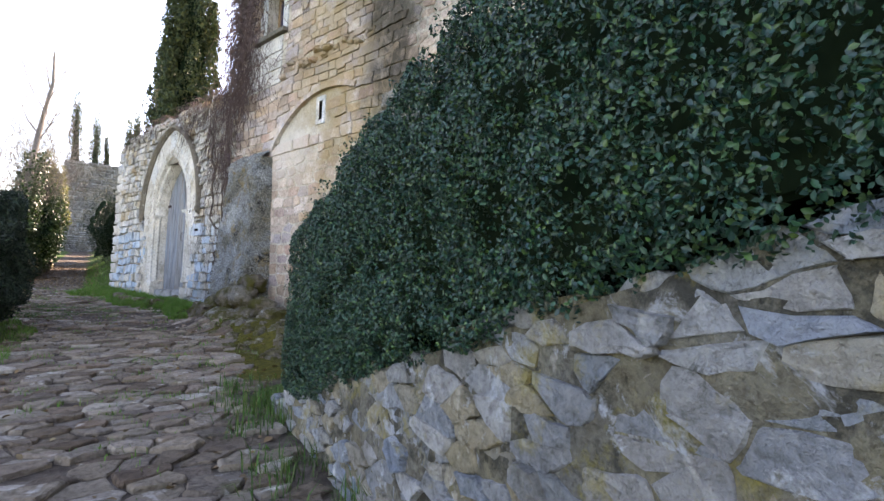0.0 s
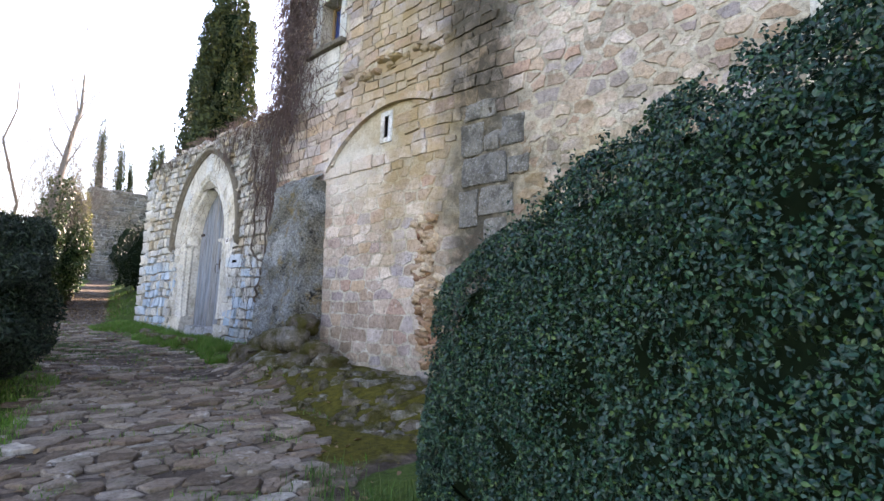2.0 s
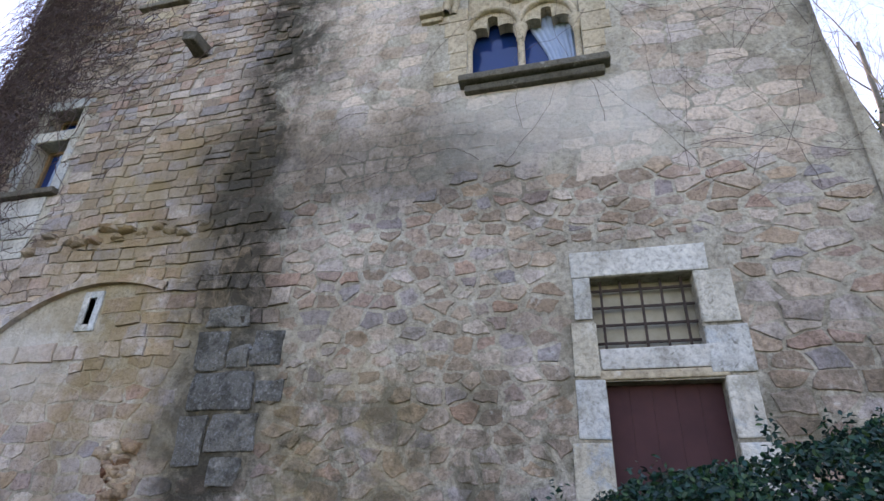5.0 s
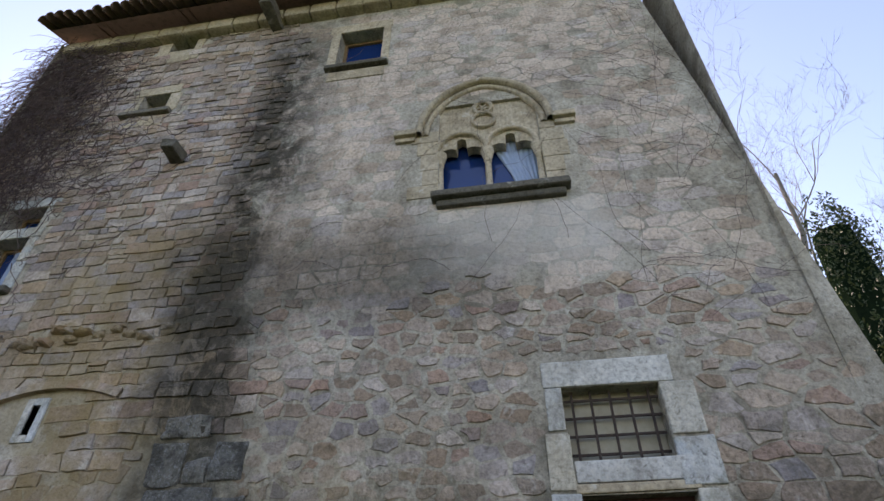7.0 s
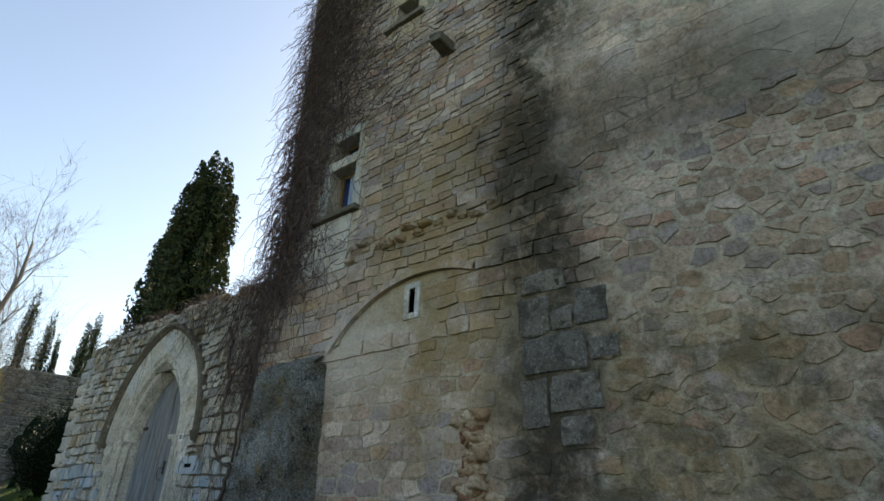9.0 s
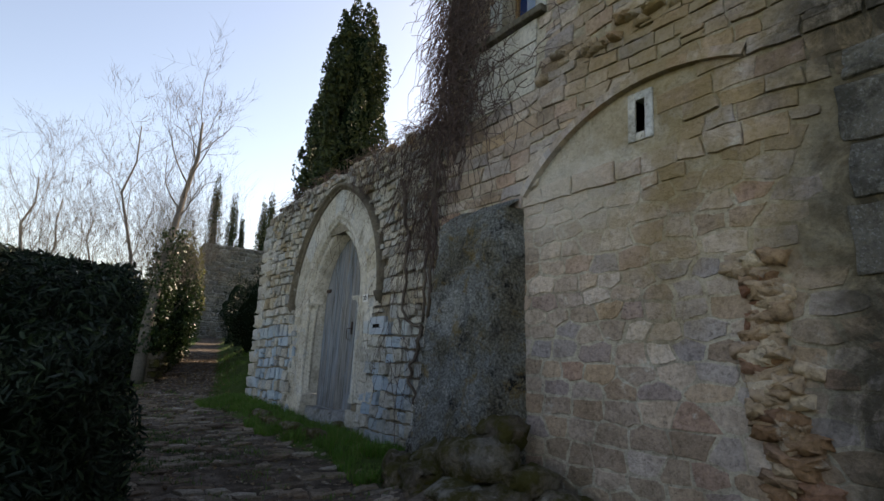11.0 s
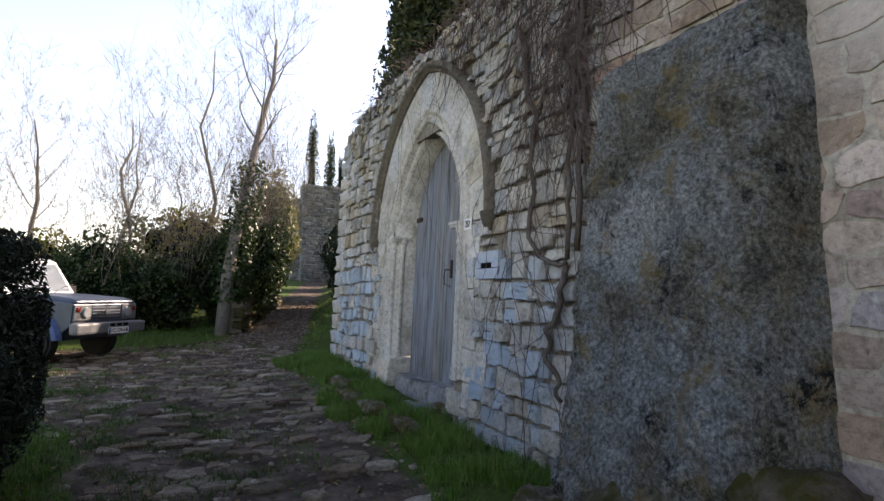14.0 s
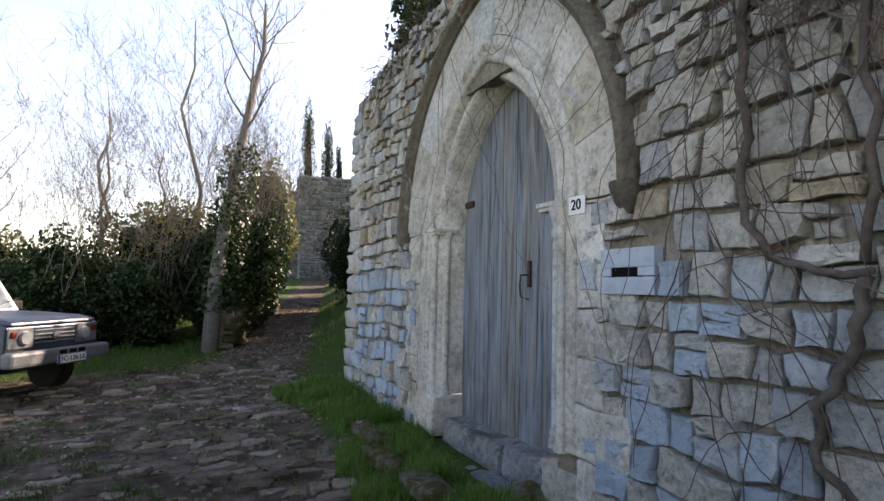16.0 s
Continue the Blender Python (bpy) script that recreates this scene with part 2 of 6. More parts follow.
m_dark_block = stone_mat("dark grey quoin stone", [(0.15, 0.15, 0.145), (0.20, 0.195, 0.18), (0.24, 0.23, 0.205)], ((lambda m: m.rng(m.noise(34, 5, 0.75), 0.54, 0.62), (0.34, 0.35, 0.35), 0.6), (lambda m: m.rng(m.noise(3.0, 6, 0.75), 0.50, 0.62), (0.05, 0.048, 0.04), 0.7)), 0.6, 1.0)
m_low = stone_mat("lichened roadside stone", [(0.29, 0.295, 0.30), (0.23, 0.27, 0.32), (0.32, 0.30, 0.25), (0.26, 0.23, 0.16), (0.20, 0.25, 0.33), (0.36, 0.37, 0.38), (0.25, 0.275, 0.31)], ((lambda m: m.rng(m.noise(2.4, 6, 0.74), 0.54, 0.64), (0.26, 0.22, 0.07), 0.7), (lambda m: m.rng(m.noise(1.7, 6, 0.75), 0.54, 0.66), (0.06, 0.065, 0.07), 0.7), (lambda m: m.rng(m.noise(4.6, 6, 0.75, distort=0.5), 0.58, 0.65), (0.42, 0.45, 0.49), 0.7)), 0.5, 1.0)
m_cobble = stone_mat("worn cobble", [(0.17, 0.13, 0.10), (0.27, 0.225, 0.18), (0.21, 0.18, 0.155), (0.13, 0.095, 0.072), (0.38, 0.345, 0.30), (0.22, 0.16, 0.12), (0.30, 0.255, 0.205), (0.16, 0.125, 0.095)], ((lambda m: m.rng(m.noise(3.0, 5, 0.7), 0.58, 0.70), (0.06, 0.065, 0.022), 0.7),), 0.4, 0.8)
m_moss_stone = stone_mat("mossy stone", [(0.20, 0.175, 0.14), (0.14, 0.12, 0.10), (0.26, 0.25, 0.22)], ((lambda m: m.rng(m.noise(4.0, 6, 0.7), 0.42, 0.56), (0.06, 0.055, 0.010), 0.9),), 0.6, 1.0)


def plain_mat(name, tones, scale=12.0, rough=0.7, metal=0.0, relief=0.2, spec=0.3):
    m = Nodes(name)
    n = m.noise(scale, 5, 0.6)
    k = len(tones)
    col = m.ramp(n, [(0.3 + 0.4 * i / max(1, k - 1), c) for i, c in enumerate(tones)])
    return m.done(col, rough, m.bump(n, relief, 0.01), metal, spec)


def leaf_mat(name, tones, gloss=0.45, back=0.0):
    m = Nodes(name)
    k = len(tones)
    col = m.ramp(m.rand(), [((i + 0.5) / k, c) for i, c in enumerate(tones)])
    col = m.mix(m.rng(m.noise(0.9, 3), 0.3, 0.7, 0.0, 0.4), col, m.mix(1.0, col, (0.55, 0.65, 0.5), 'MULTIPLY'))
    mat = m.done(col, gloss, None, 0, 0.3)
    if back:
        m.b.inputs["Transmission Weight"].default_value = 0.0
        t = m.t.nodes.new("ShaderNodeBsdfTranslucent")
        m.t.links.new(col, t.inputs[0])
        ms = m.t.nodes.new("ShaderNodeMixShader")
        ms.inputs[0].default_value = back
        m.t.links.new(m.b.outputs[0], ms.inputs[1])
        m.t.links.new(t.outputs[0], ms.inputs[2])
        m.t.links.new(ms.outputs[0], m.t.nodes["Material Output"].inputs[0])
    return mat


HEDGE_TONES = [(0.014, 0.060, 0.040), (0.028, 0.090, 0.042), (0.012, 0.052, 0.048), (0.046, 0.115, 0.036), (0.016, 0.066, 0.054), (0.034, 0.10, 0.058), (0.075, 0.135, 0.03), (0.022, 0.052, 0.036), (0.028, 0.065, 0.045), (0.022, 0.055, 0.050), (0.05, 0.10, 0.06), (0.02, 0.05, 0.04), (0.09, 0.13, 0.035)]
m_box = leaf_mat("box hedge leaf", [(0.5 * c[0], 0.68 * c[1], 0.74 * c[2]) for c in HEDGE_TONES], 0.4, 0.1)
m_yew = leaf_mat("dark evergreen leaf", [(0.009, 0.020, 0.012), (0.012, 0.028, 0.014), (0.008, 0.016, 0.010), (0.022, 0.042, 0.018)], 0.65, 0.05)
m_laurel = leaf_mat("laurel and ivy leaf", [(0.016, 0.042, 0.012), (0.026, 0.056, 0.016), (0.012, 0.03, 0.011), (0.055, 0.085, 0.02), (0.018, 0.038, 0.013)], 0.45, 0.2)
m_thicket = leaf_mat("yellow green thicket leaf", [(0.14, 0.16, 0.03), (0.20, 0.19, 0.05), (0.09, 0.10, 0.03), (0.20, 0.16, 0.07)], 0.6, 0.4)
m_cypress = leaf_mat("cypress foliage", [(0.025, 0.045, 0.018), (0.04, 0.06, 0.022), (0.06, 0.075, 0.02), (0.02, 0.035, 0.016)], 0.7, 0.1)
m_grass = leaf_mat("grass blade", [(0.07, 0.19, 0.02), (0.10, 0.23, 0.03), (0.05, 0.13, 0.02), (0.16, 0.21, 0.06)], 0.6, 0.3)
m_litter = leaf_mat("dry fallen leaf", [(0.20, 0.13, 0.07), (0.14, 0.09, 0.05), (0.26, 0.19, 0.11)], 0.9, 0.0)
# Near-black core colour holds the shade deep between the leaves.
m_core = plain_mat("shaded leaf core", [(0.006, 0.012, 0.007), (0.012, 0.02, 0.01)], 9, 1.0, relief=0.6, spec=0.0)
m_twig = plain_mat("purple brown creeper twig", [(0.065, 0.042, 0.040), (0.11, 0.075, 0.068), (0.08, 0.052, 0.050)], 8, 0.9)
m_vine = plain_mat("grey brown vine bark", [(0.06, 0.048, 0.04), (0.13, 0.105, 0.085)], 24, 0.95, relief=0.8)
m_bark = plain_mat("grey tree bark", [(0.09, 0.08, 0.07), (0.17, 0.155, 0.135), (0.12, 0.11, 0.095)], 14, 0.95, relief=0.8)
m_pale_twig = plain_mat("pale bare twig", [(0.10, 0.085, 0.072), (0.17, 0.145, 0.12)], 6, 0.9)
m_tile = plain_mat("dark terracotta roof tile", [(0.07, 0.05, 0.04), (0.16, 0.10, 0.075), (0.11, 0.075, 0.06)], 7, 0.9, relief=0.5)
m_iron = plain_mat("rusty dark iron", [(0.03, 0.022, 0.02), (0.07, 0.045, 0.035)], 30, 0.7, 0.3)
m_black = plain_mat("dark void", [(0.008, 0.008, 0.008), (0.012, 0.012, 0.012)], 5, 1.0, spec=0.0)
m_maroon = plain_mat("dull maroon painted board", [(0.045, 0.016, 0.018), (0.065, 0.024, 0.025)], 5, 0.75)
m_board = plain_mat("old beige shutter panel", [(0.30, 0.27, 0.20), (0.40, 0.36, 0.28)], 9, 0.9)
m_frame = plain_mat("brown window frame wood", [(0.20, 0.12, 0.06), (0.28, 0.18, 0.09)], 20, 0.7)
m_cloth = plain_mat("blue white curtain", [(0.28, 0.36, 0.50), (0.38, 0.46, 0.60)], 4, 0.95)
m_plate = plain_mat("white enamel plate", [(0.62, 0.62, 0.60), (0.72, 0.72, 0.70)], 6, 0.4)
m_slot = plain_mat("pale limewashed stone", [(0.30, 0.35, 0.40), (0.40, 0.44, 0.48)], 14, 0.85)


def glass_mat(name, tint, rough=0.06):
    m = Nodes(name)
    return m.done(tint, rough, m.bump(m.noise(1.5, 2), 0.05, 0.01), 0.0, 0.9)


# Blue base stands in for the sky reflected in the panes.
m_pane = glass_mat("sky-tinted window pane", (0.006, 0.03, 0.13))


def wood_mat():
    m = Nodes("weathered grey door wood")
    mp = m.t.nodes.new("ShaderNodeMapping")
    mp.inputs["Scale"].default_value = (16, 16, 0.8)
    m.t.links.new(m.geo.outputs["Position"], mp.inputs[0])
    g = m.noise(1.0, 7, 0.7, mp.outputs[0], 0.6)
    col = m.ramp(g, [(0.33, (0.05, 0.05, 0.048)), (0.44, (0.13, 0.135, 0.133)), (0.55, (0.20, 0.208, 0.206)), (0.68, (0.29, 0.295, 0.285))])
    tint = m.ramp(m.rand(), [(0.0, (0.92, 0.95, 1.05)), (0.5, (1.0, 0.95, 0.92)), (1.0, (0.85, 0.9, 1.0))])
    col = m.mix(1.0, col, tint, 'MULTIPLY')
    p = m.xyz()
    col = m.mix(m.math('MULTIPLY', m.rng(p[2], 1.8, 0.9), m.rng(m.noise(3, 4), 0.4, 0.7, 0, 0.5)), col, (0.08, 0.075, 0.07))
    mp2 = m.t.nodes.new("ShaderNodeMapping")
    mp2.inputs["Scale"].default_value = (9, 9, 0.8)
    m.t.links.new(m.geo.outputs["Position"], mp2.inputs[0])
    col = m.mix(m.rng(m.noise(1.0, 6, 0.72, mp2.outputs[0], 0.4), 0.50, 0.64, 0.0, 0.75), col, (0.19, 0.25, 0.31))
    col = m.mix(m.rng(m.noise(1.4, 6, 0.72, mp2.outputs[0], 0.8), 0.57, 0.66, 0.0, 0.6), col, (0.25, 0.185, 0.13))
    return m.done(col, 0.85, m.bump(g, 0.6, 0.008), spec=0.2)


m_wood = wood_mat()


def ground_mat():
    m = Nodes("lane earth, moss and turf")
    fine = m.noise(30, 6, 0.7)
    mid = m.noise(3.5, 5, 0.65)
    dirt = m.ramp(mid, [(0.3, (0.03, 0.023, 0.017)), (0.47, (0.07, 0.054, 0.042)), (0.56, (0.11, 0.088, 0.07)), (0.7, (0.17, 0.142, 0.118))])
    dirt = m.mix(0.5, dirt, m.ramp(fine, [(0.3, (0.45, 0.43, 0.4)), (0.5, (1, 1, 1)), (0.72, (1.4, 1.35, 1.3))]), 'MULTIPLY')
    turf = m.ramp(m.noise(18, 4, 0.7), [(0.3, (0.02, 0.035, 0.01)), (0.55, (0.05, 0.085, 0.018)), (0.75, (0.08, 0.09, 0.03))])
    cover = m.math('ADD', m.attr("turf"), m.math('MULTIPLY', m.math('SUBTRACT', m.noise(2.6, 6, 0.7), 0.5), 1.5))
    col = m.mix(m.rng(cover, 0.4, 0.62), dirt, turf)
    moss = m.ramp(m.noise(14, 4, 0.7), [(0.3, (0.03, 0.028, 0.006)), (0.6, (0.085, 0.075, 0.012)), (0.8, (0.12, 0.10, 0.02))])
    mk = m.math('ADD', m.attr("moss"), m.math('MULTIPLY', m.math('SUBTRACT', m.noise(3.2, 6, 0.7), 0.5), 1.2))
    col = m.mix(m.rng(mk, 0.42, 0.6), col, moss)
    h = m.math('ADD', fine, m.math('MULTIPLY', m.noise(9, 5, 0.65), 2.0))
    return m.done(col, 0.97, m.bump(h, 0.8, 0.03), spec=0.1)


m_ground = ground_mat()
# Shaded copy of the grass blade, with the shade put into its tones.
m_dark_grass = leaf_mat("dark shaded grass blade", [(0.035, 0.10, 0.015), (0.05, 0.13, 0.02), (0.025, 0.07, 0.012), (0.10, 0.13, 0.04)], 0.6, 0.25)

# ---- geometry helpers ----
def F(u, v, w=0.0):
    """A place on the house front: u along the lane, v up, w into the wall. The far corner leans in."""
    if u < 0.6:
        u = 0.6 - (0.6 - u) * (1.13 - 0.087 * (v - 5.3))
    return Vector((5.7 + 0.03 * (v - 2) + w, u, v))


FRAME = Matrix(((0, 0.03, -1, 0), (-1, 0, 0, 0), (0, 1, 0.03, 0), (0, 0, 0, 1)))


def on_wall(u, v, w=0.0, spin=0.0):
    return Matrix.Translation(F(u, v, w)) @ FRAME @ Matrix.Rotation(spin, 4, 'Z')


def link_mesh(name, verts, faces, material, parent=None, smooth=False):
    me = bpy.data.meshes.new(name)
    me.from_pydata([tuple(v) for v in verts], [], faces)
    me.materials.append(material)
    if smooth:
        me.shade_smooth()
    ob = new(name, me)
    ob.parent = parent
    return ob


def part(name, bm, material, parent=None, label="", smooth=False):
    me = bpy.data.meshes.new(name)
    bm.normal_update()
    bm.to_mesh(me)
    bm.free()
    me.materials.append(material)
    if smooth:
        me.shade_smooth()
    ob = new(name, me)
    ob.parent = parent
    if label:
        ob["label"] = label
    return ob


def empty(name, m=None):
    ob = new(name)
    ob.empty_display_size = 0.1
    if m is not None:
        ob.matrix_world = m
    return ob


def box(bm, cx, cy, cz, sx, sy, sz, bevel=0.0, m=None):
    mat = Matrix.Translation((cx, cy, cz)) @ Matrix.Diagonal((sx, sy, sz, 1))
    if m is not None:
        mat = m @ mat
    r = bmesh.ops.create_cube(bm, size=1.0, matrix=mat)
    if bevel:
        es = list({e for v in r["verts"] for e in v.link_edges})
        bmesh.ops.bevel(bm, geom=es, offset=bevel, segments=2, affect='EDGES', profile=0.6)
    return r["verts"]


def wall_box(bm, u0, u1, v0, v1, w0, w1, bevel=0.01):
    """A block on the house front between two u, v and w."""
    box(bm, 0, 0, 0, abs(u1 - u0), abs(v1 - v0), abs(w1 - w0), bevel, on_wall((u0 + u1) / 2, (v0 + v1) / 2, (w0 + w1) / 2))


def roughen(bm, amount, scale=4.0):
    for v in bm.verts:
        v.co += noise.noise_vector(v.co * scale) * amount


def tube(points, radii, sides=6):
    """Vertices and faces of a bent tapered tube."""
    vs, fs = [], []
    for i, p in enumerate(points):
        a = points[max(0, i - 1)]
        b = points[min(len(points) - 1, i + 1)]
        d = (b - a).normalized() if (b - a).length > 1e-6 else Vector((0, 0, 1))
        s = d.orthogonal().normalized()
        t = d.cross(s)
        for k in range(sides):
            an = 2 * math.pi * k / sides
            vs.append(p + (s * math.cos(an) + t * math.sin(an)) * radii[i])
    for i in range(len(points) - 1):
        for k in range(sides):
            a, b = i * sides + k, i * sides + (k + 1) % sides
            fs.append((a, b, b + sides, a + sides))
    fs.append(tuple(range(sides))[::-1])
    fs.append(tuple(range((len(points) - 1) * sides, len(points) * sides)))
    return vs, fs


class Soup:
    """Collects many small pieces into one mesh."""
    def __init__(self):
        self.v, self.f, self.n = [], [], 0

    def add(self, vs, fs):
        self.v.extend(vs)
        n = self.n
        self.f.extend([tuple(i + n for i in f) for f in fs])
        self.n += len(vs)

    def link(self, name, material, parent=None, smooth=False):
        return link_mesh(name, self.v, self.f, material, parent, smooth)


# ---- stones ----
def stone_shape(seed, flat=0.7, ragged=0.07):
    """A rough block, one unit wide and high, its face towards +z, back at z = -1."""
    rng = random.Random(seed)
    n = 14
    outline = []
    for k in range(n):
        a = 2 * math.pi * (k + 0.5) / n
        c, s = math.cos(a), math.sin(a)
        e = 0.30
        x = 0.5 * math.copysign(abs(c) ** e, c)
        y = 0.5 * math.copysign(abs(s) ** e, s)
        outline.append((x + rng.uniform(-ragged, ragged), y + rng.uniform(-ragged, ragged)))
    vs = [Vector((x, y, -1)) for x, y in outline]
    vs += [Vector((x * 0.98, y * 0.98, 0.45 + rng.uniform(-0.3, 0.3))) for x, y in outline]
    vs += [Vector((x * flat, y * flat, 0.85 + rng.uniform(-0.4, 0.3))) for x, y in outline]
    vs.append(Vector((0, 0, 1.0)))
    fs = []
    for r in (0, n):
        for k in range(n):
            j = (k + 1) % n
            fs.append((r + k, r + j, r + n + j, r + n + k))
    for k in range(n):
        fs.append((2 * n + k, 2 * n + (k + 1) % n, 3 * n))
    return vs, fs


ROUGH = [stone_shape(s, 0.80, 0.085) for s in range(14)]


CUT = [stone_shape(40 + s, 0.88, 0.025) for s in range(8)]
ROUND = [stone_shape(80 + s, 0.62, 0.10) for s in range(12)]
SHAPE_MESH = {}


def stone_object(name, kinds, which, material, m, parent):
    key = (id(kinds), which, material.name)
    if key not in SHAPE_MESH:
        me = bpy.data.meshes.new(name)
        me.from_pydata([tuple(v) for v in kinds[which][0]], [], kinds[which][1])
        me.materials.append(material)
        me.shade_smooth()
        SHAPE_MESH[key] = me
    ob = new(name, SHAPE_MESH[key])
    ob.matrix_world = m
    ob.parent = parent
    return ob


def courses(u0, u1, v0, v1, h, w, skip, seed, wave=0.05, split=0.14, wild=0.0):
    """Stones of a roughly coursed wall: (u, v, width, height, spin)."""
    rng = random.Random(seed)
    out = []
    v = v0
    row = 0
    while v < v1:
        hh = rng.uniform(*h)
        u = u0 - rng.uniform(0, w[1])
        while u < u1:
            ww = rng.uniform(*w) * (0.8 + hh * 1.2)
            dz = wave * noise.noise((u * 0.45, row * 0.37, seed))
            cu, cv = u + ww / 2, v + hh / 2 + dz
            a, b = max(u, u0), min(u + ww, u1)
            if b - a > 0.05:
                cu = (a + b) / 2
                k = 0.45 * (b - a)
                if rng.random() < split and hh > 0.13:
                    halves = ((cv - hh * 0.25, hh * 0.5), (cv + hh * 0.25, hh * 0.5))
                else:
                    halves = ((cv, hh),)
                for c2, h2 in halves:
                    if c2 - h2 * 0.4 < v1 and not (skip(cu, c2) or skip(cu - k, c2) or skip(cu + k, c2) or skip(cu, c2 + h2 * 0.4) or skip(cu, c2 - h2 * 0.4)):
                        k2 = 1 - wild * rng.random()
                        if rng.random() > wild * 0.35:
                            out.append((cu + wild * rng.uniform(-0.04, 0.04), c2 + wild * rng.uniform(-0.05, 0.05), (b - a) * (1 - 0.5 * wild * rng.random()), h2 * k2 * (1 + 0.3 * wild), rng.uniform(-0.03, 0.03) * (1 + 4 * wild)))
            u += ww
        v += hh
        row += 1
    return out


def lay_stones(stones, kinds, material, parent, place, proud, near, name="stone", gap=0.012, seed=0, limit=290):
    """The stones that near(u, v) picks become pieces of their own, the others one joined part."""
    rng = random.Random(seed)
    soup = Soup()
    made = 0
    for u, v, w, h, spin in stones:
        p = rng.uniform(*proud)
        which = rng.randrange(len(kinds))
        m = place(u, v, spin) @ Matrix.Diagonal((max(0.03, w - gap), max(0.03, h - gap), p, 1))
        if near(u, v) and made < limit:
            stone_object(name, kinds, which, material, m, parent)
            made += 1
        else:
            vs, fs = kinds[which]
            soup.add([m @ q for q in vs], fs)
    if soup.n:
        ob = soup.link("stones", material, parent, True)
        ob["kind"] = "stuff"


def rubble_cells(seeds, squash):
    """Interlocking stone outlines round the seeds (u, v): a cell for each, clipped against its neighbours."""
    P = np.array([(q[0], q[1] * squash) for q in seeds])
    out = []
    for i in range(len(P)):
        d = ((P - P[i]) ** 2).sum(1)
        order = np.argsort(d)[1:15]
        reach = 1.5 * math.sqrt(d[order[5]])
        x, y = P[i]
        poly = [(x - reach, y - reach), (x + reach, y - reach), (x + reach, y + reach), (x - reach, y + reach)]
        for j in order:
            nx, ny = P[j][0] - x, P[j][1] - y
            lim = (P[j][0] ** 2 + P[j][1] ** 2 - x * x - y * y) / 2
            cut = []
            for a, b in zip(poly, poly[1:] + poly[:1]):
                fa, fb = a[0] * nx + a[1] * ny - lim, b[0] * nx + b[1] * ny - lim
                if fa <= 0:
                    cut.append(a)
                if fa * fb < 0:
                    t = fa / (fa - fb)
                    cut.append((a[0] + (b[0] - a[0]) * t, a[1] + (b[1] - a[1]) * t))
            poly = cut
            if len(poly) < 3:
                break
        if len(poly) > 2:
            out.append((*seeds[i], [(a, b / squash) for a, b in poly]))
    return out


def row_seeds(u0, u1, v0, v1, h, w, seed, jit=0.22, zone=0):
    """Seeds in wavering courses."""
    rng = random.Random(seed)
    out = []
    v = v0
    row = 0
    while v < v1:
        hh = rng.uniform(*h)
        u = u0 - rng.uniform(0, w[1]) * 0.5
        while u < u1:
            ww = rng.uniform(*w)
            dv = 0.10 * noise.noise((u * 0.45, row * 0.37, seed))
            out.append((u + ww / 2 + rng.uniform(-jit, jit) * ww, v + hh / 2 + dv + rng.uniform(-jit, jit) * hh, zone))
            u += ww
        v += hh
        row += 1
    return [q for q in out if u0 < q[0] < u1 and v0 < q[1] < v1]


def course_cells(u0, u1, v0, v1, h, w, seed, zone=0, wave=0.12, slant=0.16, split=0.12):
    """Squared stones in wavering courses: (u, v, zone, outline). Neighbours share course lines and slanted joints."""
    rng = random.Random(seed)
    out = []
    line = lambda u, v: v + wave * noise.noise((u * 0.5, v * 0.6, seed)) + 0.03 * noise.noise((u * 2.6, v * 5.0, seed + 0.5))
    v = v0
    while v < v1:
        hh = rng.uniform(*h)
        u, s0 = u0 - rng.uniform(0, w[1]), 0.0
        while u < u1:
            ww = rng.uniform(*w) * (0.55 + 0.45 * hh / h[1] + 0.3 * rng.random())
            s1 = rng.gauss(0, slant) * hh
            a, b = max(u0, u), min(u1, u + ww)
            if b - a > 0.07:
                lift = hh * rng.choice((0, 0, 0.06, 0.12))
                cuts = (0, 1) if rng.random() > split or hh < 0.13 else (0, rng.uniform(0.4, 0.6), 1)
                for c0, c1 in zip(cuts, cuts[1:]):
                    e0, e1 = hh * c0, hh * c1 - (lift if c1 == 1 else 0)
                    at = lambda p, e, k: (min(u1, max(u0, p + k * e / hh)) + rng.uniform(-0.008, 0.008), line(p, v) * (1 - e / hh) + line(p, v + hh) * e / hh + rng.uniform(-0.008, 0.008))
                    poly = [at(a, e0, s0), at(b, e0, s1), at(b, e1, s1), at(a, e1, s0)]
                    out.append(((a + b) / 2, line((a + b) / 2, v + (e0 + e1) / 2), zone, poly))
            u += ww
            s0 = s1
        v += hh
    return out


